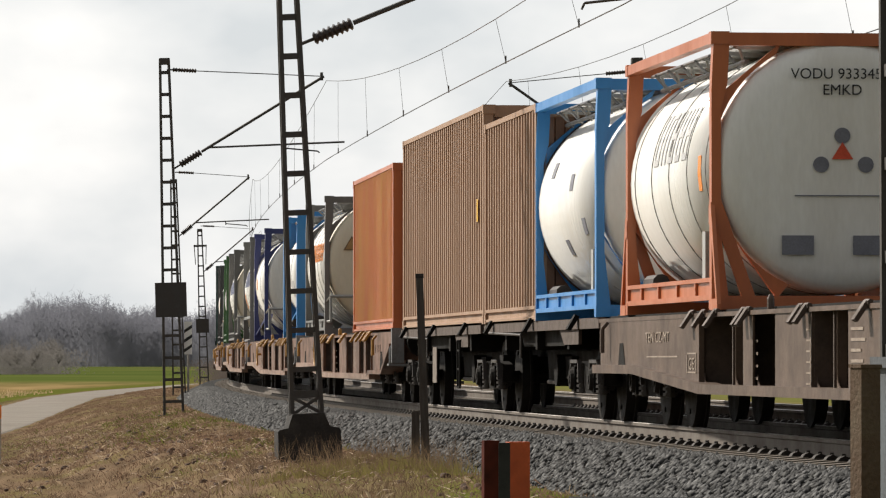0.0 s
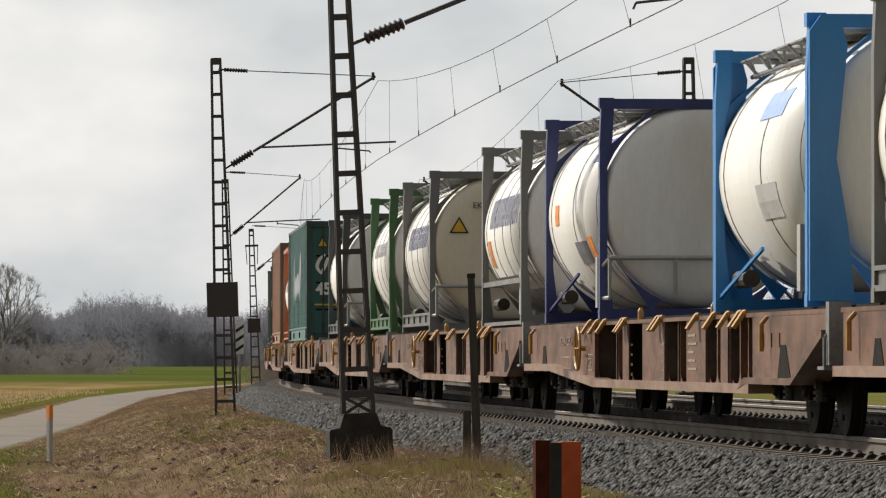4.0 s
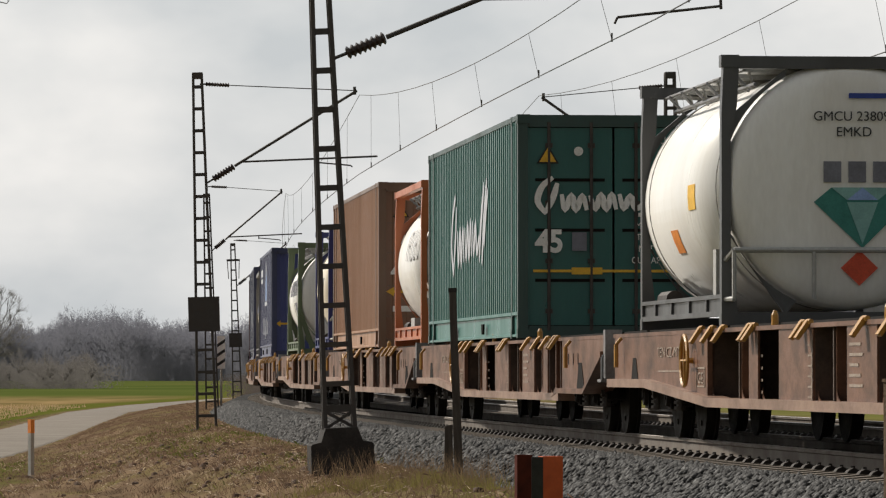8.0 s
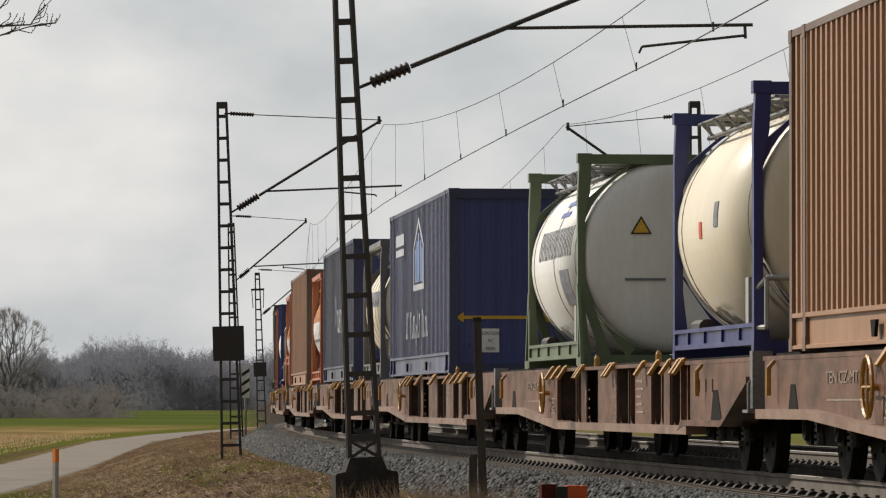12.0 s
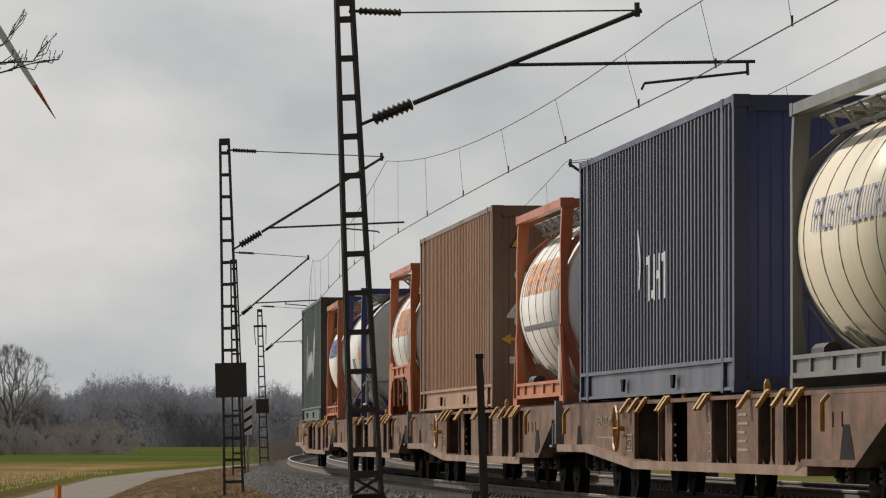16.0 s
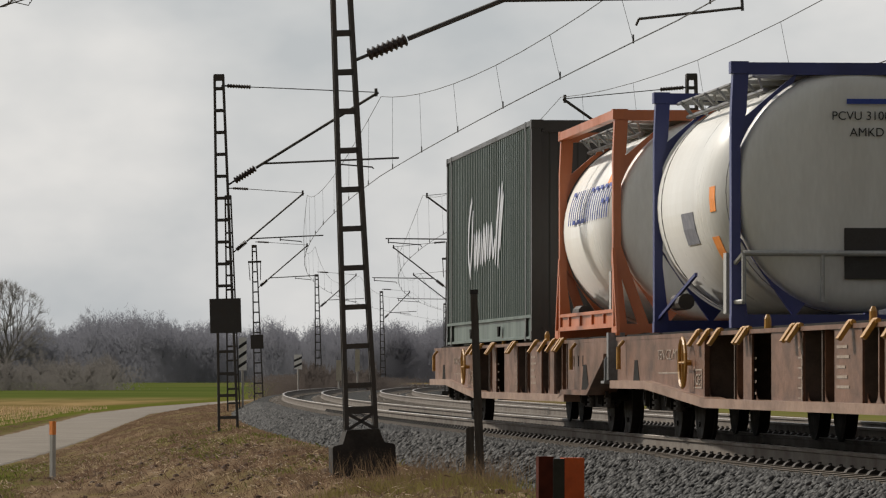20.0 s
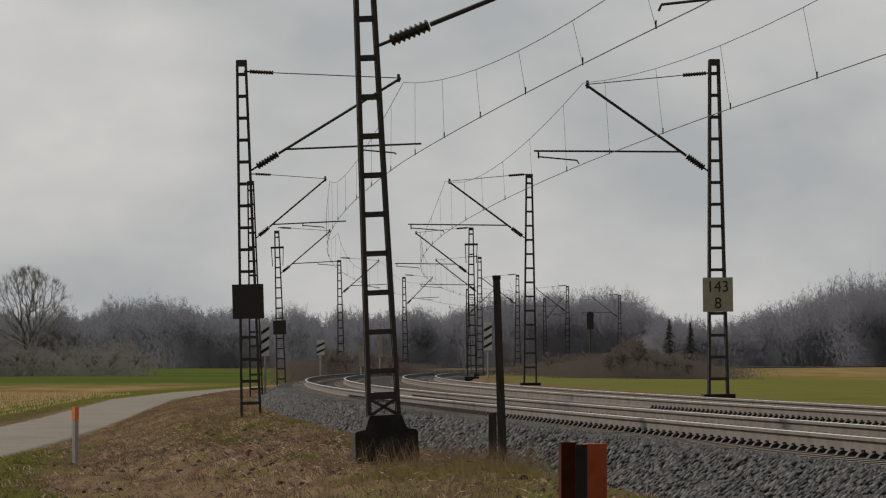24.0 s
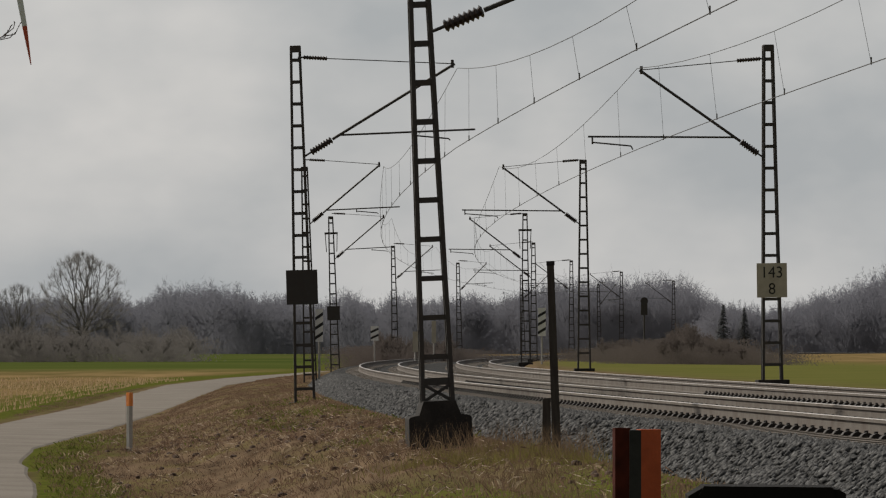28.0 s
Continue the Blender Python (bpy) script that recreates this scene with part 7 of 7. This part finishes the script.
def low_limbs(tree):
    """Drooping limbs of the roadside tree that hang over the road, with short upturned twigs; places as seen from the trunk's foot."""
    rng = random.Random(17)

    def spray(bm, pts, r):
        p = [Vector(q) for q in pts]
        n = len(p) - 1
        for k in range(n):
            rod(bm, p[k], p[k + 1], r * (1 - 0.75 * k / n), 5, r * (1 - 0.75 * (k + 1) / n))
        for k in range(1, n + 1):
            for _ in range(5):
                a = p[k - 1].lerp(p[k], rng.random())
                d = (p[k] - p[k - 1]).normalized()
                b = a + d * rng.uniform(0.10, 0.28) + Vector((rng.uniform(-0.05, 0.12), rng.uniform(-0.3, 0.3), rng.uniform(-0.10, 0.16)))
                c = b + Vector((rng.uniform(0.02, 0.10), rng.uniform(-0.08, 0.08), rng.uniform(0.06, 0.20)))
                rod(bm, a, b, 0.011, 4, 0.009)
                rod(bm, b, c, 0.009, 4, 0.006)
                for t in (0.35, 0.7, 1.0):
                    o = b.lerp(c, t)
                    rod(bm, o, o + Vector((rng.uniform(-0.03, 0.03), 0, 0.028)), 0.013, 4, 0.007)

    for pts in (((0, 0, 6.4), (1.4, 0.2, 7.9), (2.9, 0.0, 8.5), (4.09, 0.0, 8.74), (4.55, 0, 8.88), (4.89, 0, 8.97)),
                ((2.9, 0.0, 8.5), (4.0, 0.1, 8.92), (4.66, 0.1, 8.95), (4.82, 0.1, 9.21)),
                ((1.4, 0.2, 7.9), (3.2, 0.3, 8.95), (4.09, 0.3, 9.27), (4.5, 0.3, 9.83)),
                ((0, 0, 5.6), (1.2, 0.0, 6.9), (2.3, -0.2, 7.45), (2.85, -0.2, 7.7)),
                ((0, 0, 6.4), (2.0, 0.4, 8.6), (3.6, 0.4, 9.9), (4.2, 0.4, 10.8))):
        limb = bmesh.new()
        spray(limb, pts, 0.03)
        part("limb", limb, M["bark"], tree)
    for c in tree.children:
        if c.name.startswith("limb"):
            c.matrix_basis = pose(0, 0, 0, 0, 0, -75)


low_limbs(roadside)


def wood(name, label, spots, seed, mat, tall, twig=700, category="woodland", px=0.09):
    """A stand of far bare trees as one mass: stems, limbs and rounded clouds of fine twigs. px: the size of the finest twigs that count."""
    rng = np.random.default_rng(seed)
    P, Q, W = [], [], []
    for x, y, h0 in spots:
        h = h0 * rng.uniform(*tall)
        base = np.array((x, y, float(ground_z(x, y)) - 0.2))
        cr = h * rng.uniform(0.20, 0.30)
        top = base + np.array((rng.uniform(-0.5, 0.5), 0, h * 0.8))
        P.append(base[None]), Q.append(top[None]), W.append([px * 1.3])
        # clusters on a rounded crown
        k = 36
        a, e = rng.uniform(0, 6.283, k), np.arcsin(rng.uniform(-0.55, 1.0, k))
        rad = rng.uniform(0.45, 0.92, k)
        hub = base + np.stack([np.cos(a) * np.cos(e) * rad * cr, np.sin(a) * np.cos(e) * rad * cr, h * (0.60 + 0.33 * np.sin(e) * rad)], -1)
        P.append(np.repeat((base + (0, 0, h * 0.35))[None], k, 0)), Q.append(hub), W.append(np.full(k, px * 0.30))
        c = hub[rng.integers(0, k, twig)]
        fork = base + (0, 0, h * 0.35)
        p = fork + (c - fork) * rng.uniform(0.45, 1.0, (twig, 1)) + rng.normal(0, 0.012 * h, (twig, 3))
        up = c - fork
        up /= np.linalg.norm(up, axis=1)[:, None]
        q = p + (up * 0.7 + rng.normal(0, 0.75, (twig, 3)) + (0, 0, 0.1)) * rng.uniform(0.015, 0.045, (twig, 1)) * h
        P.append(p), Q.append(q), W.append(rng.uniform(0.15, 0.42, twig) * px)
        # undergrowth
        m = int(twig * 1.25)
        p = base + np.stack([rng.normal(0, 1.6, m), rng.normal(0, 1.6, m), h * rng.uniform(0, 0.55, m) ** 1.0], -1)
        q = p + np.stack([rng.uniform(-0.6, 0.6, m), np.zeros(m), rng.uniform(0.2, 1.0, m)], -1) * 0.055 * h
        P.append(p), Q.append(q), W.append(rng.uniform(0.3, 0.85, m) * px)
    me = needle_mesh(name, np.concatenate(P), np.concatenate(Q), np.concatenate(W), mat)
    return tagged(new(name, me), label, category, kind="stuff")


def stand(u0, u1, y0, y1, count, h, seed, shape=None):
    rng = random.Random(seed)
    out = []
    for _ in range(count):
        u, y = rng.uniform(u0, u1), rng.uniform(y0, y1)
        out.append(((u - 784) / 9730 * y, y, h * (shape(u) if shape else 1.0)))
    return out


def left_h(u):
    return 0.90 + 0.22 * math.exp(-((u - 290) / 75) ** 2) + 0.06 * math.sin(u * 0.06 + 1)


def right_h(u):
    return 0.68 + 0.62 * float(fade(u, 1270, 1540)) + 0.30 * float(fade(-abs(u - 1010), -200, -110))


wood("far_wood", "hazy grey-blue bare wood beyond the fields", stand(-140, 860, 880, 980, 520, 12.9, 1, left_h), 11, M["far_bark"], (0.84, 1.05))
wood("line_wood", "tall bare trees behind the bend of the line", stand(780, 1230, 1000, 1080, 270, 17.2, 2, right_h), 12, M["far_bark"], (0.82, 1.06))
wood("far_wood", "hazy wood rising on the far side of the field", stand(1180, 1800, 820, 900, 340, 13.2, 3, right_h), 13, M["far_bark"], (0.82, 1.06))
wood("hedge", "low brown-grey thicket at the edge of the field", stand(-140, 260, 585, 608, 64, 5.2, 4), 14, M["hedge_bark"], (0.6, 1.05), 420, "hedge", 0.07)


def spruce(u, y, height, seed):
    rng = random.Random(seed)
    x = (u - 784) / 9730 * y
    z = float(ground_z(x, y)) - 0.1
    t = thing("spruce", "grey-green spruce with haze in its colour before the bare wood", "tree", "spruces", pose(x, y, z))
    bm = bmesh.new()
    rod(bm, (0, 0, 0), (0, 0, height), 0.14, 6, 0.02)
    part("trunk", bm, M["bark"], t)
    bm = bmesh.new()
    for i in range(700):
        f = rng.random() ** 0.7
        r = (1 - f) * height * 0.36 + 0.15
        a = rng.uniform(0, 6.283)
        p = Vector((0, 0, height * (0.08 + 0.92 * f)))
        q = p + Vector((math.cos(a) * r, math.sin(a) * r, -0.25 * r + rng.uniform(-0.15, 0.15)))
        s = Vector((-math.sin(a), math.cos(a), 0)) * 0.14
        p = p.lerp(q, rng.uniform(0.0, 0.55))
        bm.faces.new([bm.verts.new(c) for c in (p - s, p + s, q)])
    part("crown", bm, M["conifer"], t)


spruce(1203, 800, 7.6, 1)
spruce(1240, 800, 7.3, 2)


def scrub(label, spots, seed, mat=None):
    return wood("bush", label, spots, seed, mat or M["bush"], (0.75, 1.1), 1500, "bush", 0.035)


scrub("dark leafless scrub beside the far track", stand(1095, 1240, 275, 300, 44, 2.5, 5, lambda u: 0.55 + 0.5 * math.exp(-((u - 1140) / 45) ** 2)), 21)
scrub("low brown scrub beside the far track", stand(980, 1100, 310, 340, 20, 1.7, 6), 22)
scrub("reddish brown bush on the near verge", stand(590, 720, 335, 350, 34, 2.5, 7), 23)


# ---- dry grass on the verge ----
def tufts(name, label, seed, count, mat, tall, wide, where, lean=0.6, y1=140.0):
    """Tufts of blades; where(x, y, lat) gives how thick they stand, 0 to 1."""
    rng = np.random.default_rng(seed)
    y = 24 + (y1 - 24) * rng.random(count) ** 1.35
    lat = -1.9 - 8.0 * rng.random(count)
    x = rail_x(y) + lat
    rr = road_right(y)
    keep = ((x < rr - 3.5) | (x > rr + 0.08)) & (rng.random(count) < where(x, y, lat))
    x, y = np.repeat(x[keep], 7), np.repeat(y[keep], 7)
    n = len(x)
    x, y = x + rng.normal(0, 0.07, n), y + rng.normal(0, 0.14, n)
    z = ground_top(x, y)
    h = tall[0] + (tall[1] - tall[0]) * rng.random(n) ** 2
    dx, dy = rng.normal(0, lean, n) * h, rng.normal(0, lean, n) * h
    w = rng.uniform(*wide, n)
    v = np.empty((n, 4, 3))
    v[:, 0] = np.stack([x - w, y, z - 0.03], -1)
    v[:, 1] = np.stack([x + w, y, z - 0.03], -1)
    v[:, 2] = np.stack([x + dx * 0.5 + w * 0.7, y + dy * 0.5, z + h * 0.7], -1)
    v[:, 3] = np.stack([x + dx, y + dy, z + h * 0.92], -1)
    tagged(new(name, quick_mesh(name, v.reshape(-1, 3), np.arange(4 * n).reshape(-1, 4), mat)), label, "grass", kind="stuff")


def patchy(x, y, lat):
    return 0.35 + 0.65 * np.clip(0.5 + 0.9 * patches(x * 0.8, y * 0.5, 2.0), 0, 1)


def green_where(x, y, lat):
    rim = ((x > road_right(y)) & (x < road_right(y) + 0.9) & (y < 110)) * 1.0
    return np.maximum(rim, np.clip(1.3 * patches(x * 0.5, y * 0.3, 5.0) - 0.15, 0, 1) * np.where(lat > -4.4, 1.0, 0.15))


tufts("dry_grass", "matted brown dead grass on the verge", 8, 52000, thin_plant("dead_grass", (0.21, 0.140, 0.094), (0.13, 0.086, 0.058), 0.6, 0.2), (0.012, 0.05), (0.0012, 0.003), patchy, 0.5, 250.0)
tufts("straw_stalks", "single pale straw stalks on the verge", 18, 420, thin_plant("pale_straw", (0.32, 0.25, 0.17), (0.22, 0.16, 0.105), 0.6), (0.03, 0.12), (0.0008, 0.0018), patchy, 0.7)
tufts("green_grass", "patches of yellow-green grass on the verge", 28, 14000, thin_plant("green_grass", (0.10, 0.115, 0.025), (0.15, 0.135, 0.04), 0.6), (0.015, 0.08), (0.0015, 0.003), green_where)


def clumps(name, label, seed, spots, mat, tall, wide, lean=0.35):
    """Tall grass standing in clumps: spots (x, y, radius, blades)."""
    rng = np.random.default_rng(seed)
    x = np.concatenate([rng.normal(a, r, n) for a, b, r, n in spots])
    y = np.concatenate([rng.normal(b, r * 1.5, n) for a, b, r, n in spots])
    z = ground_top(x, y)
    n = len(x)
    h = rng.uniform(*tall, n)
    p = np.stack([x, y, z - 0.03], -1)
    q = p + np.stack([rng.normal(0, lean, n) * h, rng.normal(0, lean, n) * h, h], -1)
    tagged(new(name, needle_mesh(name, p, q, rng.uniform(*wide, n), mat)), label, "grass", kind="stuff")


clumps("tall_grass", "tall yellow-green grass round the post and the foundation", 41, [(0.7, 61.5, 0.28, 420), (0.35, 60.5, 0.3, 420), (-0.15, 64.0, 0.3, 420), (0.1, 60.0, 0.35, 420), (-0.6, 60.0, 0.4, 420), (0.95, 58.0, 0.2, 260), (1.0, 38.6, 0.12, 160), (0.75, 40.0, 0.2, 260), (1.4, 39.0, 0.15, 160)], thin_plant("tall_grass", (0.17, 0.15, 0.05), (0.12, 0.085, 0.045), 1.2, 0.3), (0.04, 0.21), (0.003, 0.006))
clumps("withered_stems", "thin brown withered stems round the post, marker and foundation", 45, [(0.55, 61.0, 0.30, 220), (0.95, 60.5, 0.22, 200), (0.2, 62.5, 0.35, 180), (-0.35, 66.5, 0.35, 200), (0.75, 44.0, 0.25, 120), (0.55, 47.0, 0.3, 140), (1.25, 40.5, 0.2, 120), (-1.2, 66.0, 0.4, 120), (0.45, 54.0, 0.35, 160)], thin_plant("withered_stems", (0.14, 0.095, 0.062), (0.23, 0.17, 0.10), 1.2, 0.3), (0.12, 0.46), (0.0018, 0.004), 0.4)
clumps("dead_weeds", "dark withered weeds scattered on the verge", 43, [(rx, ry, 0.10, 60) for rx, ry in [(-6.5 + 6.6 * ((i * 0.618) % 1.0) + 0.02 * (90 - 50 - (i * 7.3) % 40), 52 + (i * 7.3) % 40) for i in range(46)] if rx > road_right(ry) + 0.5], thin_plant("dead_weeds", (0.07, 0.045, 0.032), (0.13, 0.095, 0.07), 2.0, 0.4), (0.03, 0.16), (0.002, 0.005), 0.7)


# ---- turned soil, straw and stubble ----
def verge_spots(rng, count, y0, y1, close=0.4):
    """Places on the open verge between the farm road and the ballast, thick in the broken stretch."""
    y = y0 + (y1 - y0) * rng.random(count)
    a, b = road_right(y) + close, rail_x(y) - 2.4
    x = a + (b - a) * rng.random(count) ** 0.8
    keep = rng.random(count) < np.clip(0.55 + 0.8 * patches(x * 0.9, y * 0.4, 4.2), 0.05, 1)
    return x[keep], y[keep]


def clods():
    """Dark lumps of earth on the verge."""
    rng = np.random.default_rng(61)
    x, y = verge_spots(rng, 800, 48, 105)
    n = len(x)
    ring = np.array([(math.cos(a), math.sin(a)) for a in np.arange(6) * 1.0472])
    r = 0.018 + 0.06 * rng.random(n) ** 2.5
    z = ground_top(x, y)
    v = np.empty((n, 13, 3))
    for k, (wide, up) in enumerate(((1.0, -0.3), (0.8, 0.45))):
        q = rng.uniform(0.65, 1.3, (n, 6)) * r[:, None] * wide
        v[:, k * 6:k * 6 + 6, 0] = x[:, None] + q * ring[:, 0]
        v[:, k * 6:k * 6 + 6, 1] = y[:, None] + q * ring[:, 1] * 1.6
        v[:, k * 6:k * 6 + 6, 2] = z[:, None] + r[:, None] * up * rng.uniform(0.5, 1.4, (n, 6))
    v[:, 12] = np.stack([x, y, z + r * 0.75], -1)
    tri = []
    for k in range(6):
        m = (k + 1) % 6
        tri += [(k, m, 6 + m), (k, 6 + m, 6 + k), (6 + k, 6 + m, 12)]
    f = (np.array(tri)[None] + 13 * np.arange(n)[:, None, None]).reshape(-1, 3)
    tagged(new("soil_clods", quick_mesh("soil_clods", v.reshape(-1, 3), f, material("dark_clod_soil", (0.075, 0.048, 0.035), 0.95, 0, (0.14, 0.092, 0.066), 3, 30, 0.9, 0.3, spread=0.3))), "dark crumbled lumps of soil on the verge", "soil", kind="stuff")


def litter(name, label, seed, count, mat, long, wide, y0, y1, up=0.25):
    """Bent pale stalks lying about: two thin pieces each."""
    rng = np.random.default_rng(seed)
    x, y = verge_spots(rng, count, y0, y1)
    n = len(x)
    a, h = rng.uniform(0, 6.283, n), rng.uniform(*long, n)
    p = np.stack([x, y, ground_top(x, y) + 0.01], -1)
    mid = p + np.stack([np.cos(a) * h * 0.5, np.sin(a) * h * 0.5, up * h * rng.uniform(0.2, 1.5, n)], -1)
    q = mid + np.stack([np.cos(a + 0.9) * h * 0.5, np.sin(a + 0.9) * h * 0.5, up * h * rng.uniform(-0.8, 0.6, n)], -1)
    w = rng.uniform(*wide, n)
    tagged(new(name, needle_mesh(name, np.concatenate([p, mid]), np.concatenate([mid, q]), np.concatenate([w, w * 0.9]), mat)), label, "straw", kind="stuff")


def stubble():
    """Cut maize stalks in rows on the field beyond the road."""
    rng = np.random.default_rng(63)
    n = 6500
    y = 95 + 210 * rng.random(n)
    x = road_right(y) - 4.6 - 0.75 * rng.integers(0, 22, n) + rng.normal(0, 0.05, n)
    p = np.stack([x, y, ground_z(x, y) - 0.02], -1)
    h = rng.uniform(0.07, 0.26, n)
    q = p + np.stack([rng.normal(0, 0.25, n) * h, rng.normal(0, 0.25, n) * h, h], -1)
    tagged(new("maize_stubble", needle_mesh("maize_stubble", p, q, rng.uniform(0.012, 0.03, n), thin_plant("pale_maize_stalk", (0.46, 0.33, 0.20), (0.28, 0.19, 0.09), 1.5, 0.3))), "pale cut maize stalks in rows on the field", "stubble", kind="stuff")


clods()
litter("straw_litter", "bent pale straw stalks scattered on the broken verge", 62, 1500, thin_plant("bleached_straw", (0.42, 0.34, 0.26), (0.28, 0.21, 0.15), 1.0, 0.3), (0.06, 0.28), (0.003, 0.0075), 46, 115)
litter("dead_stems", "dark brown dead stems lying on the verge", 64, 2400, thin_plant("dark_dead_stem", (0.10, 0.062, 0.044), (0.17, 0.11, 0.08), 1.0, 0.3), (0.08, 0.35), (0.003, 0.008), 46, 125, 0.4)
stubble()


# ---- loose stones on the ballast ----
def stones():
    rng = np.random.default_rng(4)
    octa = np.array([(1, 0, 0), (0, 1, 0), (-1, 0, 0), (0, -1, 0), (0, 0, 1), (0, 0, -1)], float)
    tri = np.array([(0, 1, 4), (1, 2, 4), (2, 3, 4), (3, 0, 4), (1, 0, 5), (2, 1, 5), (3, 2, 5), (0, 3, 5)])
    n = 46000
    s = -8 + 150 * rng.random(n) ** 1.6
    lat = np.where(rng.random(n) < 0.86, -2.3 + 1.8 * rng.random(n), rng.uniform(1.9, 3.4, n))
    z = np.interp(lat, (-2.3, -1.9, -1.0, -0.5, 2.2, 3.1, 4.6), (-0.84, -0.62, -0.22, -0.22, -0.2, -0.26, -0.26))
    h = np.interp(s, SS, HH)
    x, y = np.interp(s, SS, XX) + lat * np.cos(h), np.interp(s, SS, YY) - lat * np.sin(h)
    r = rng.uniform(0.022, 0.05, n)
    c = octa[None] * rng.uniform(0.6, 1.3, (n, 6, 1)) * r[:, None, None] * np.array((1.1, 1.1, 0.85))
    a = rng.uniform(0, 6.28, n)
    cx = c[:, :, 0] * np.cos(a)[:, None] - c[:, :, 1] * np.sin(a)[:, None] + x[:, None]
    cy = c[:, :, 0] * np.sin(a)[:, None] + c[:, :, 1] * np.cos(a)[:, None] + y[:, None]
    cz = c[:, :, 2] + z[:, None] + 0.012
    v = np.stack([cx, cy, cz], -1).reshape(-1, 3)
    f = (tri[None] + 6 * np.arange(n)[:, None, None]).reshape(-1, 3)
    tagged(new("ballast_stones", quick_mesh("ballast_stones", v, f, M["ballast"])), "angular grey ballast stones on the shoulder", "ballast", kind="stuff")


stones()


# ---- motion of the train and the turbine ----
def travelled(t):
    """Metres run since the start: a slowing train."""
    return 16.1 * t - 0.05 * t * t


def turned(t):
    """Degrees of the rotor, which slowly loses speed."""
    return -0.1758 * t * t + 75.8428 * t + -655.1694


def motions():
    times = [i * 0.5 for i in range(57)]
    for ob, rear in TRAIN:
        walk(ob, [(t, riding(rear - PITCH / 2 - travelled(t), BASE)) for t in times])
    for ob, front, length in LOADS:
        k = math.floor((front + length / 2 - 19.3) / PITCH) + 1
        mid = 19.3 + PITCH * k - PITCH / 2
        d = front + length / 2 - mid
        walk(ob, [(t, riding(mid - travelled(t), BASE) @ pose(0, d, DECK)) for t in times])
    walk(ROTOR, [(t, Matrix.Translation((0, -4.0, HUB[2] + 2)) @ pose(0, 0, 0, 0, -turned(t), 0)) for t in range(29)])
    spin()


def spin():
    """Every wheelset rolls on its bogie; wheelsets at the same place of their bogie share one set of keys."""
    times = [i / FPS for i in range(0, 28 * FPS + 1)]
    rolled = [math.degrees(travelled(t) / WHEEL_R) for t in times]
    keyed = {}
    for ob, _ in TRAIN:
        for b in ob.children:
            for w in b.children:
                if w.name.startswith("wheelset"):
                    y = round(w.matrix_basis.translation.y, 3)
                    if y not in keyed:
                        walk(w, [(t, pose(0, y, WHEEL_R, a, 0, 0)) for t, a in zip(times, rolled)])
                        keyed[y] = w.animation_data
                    else:
                        w.rotation_mode = "QUATERNION"
                        own = w.animation_data_create()
                        own.action = keyed[y].action
                        own.action_slot = keyed[y].action_slot


motions()
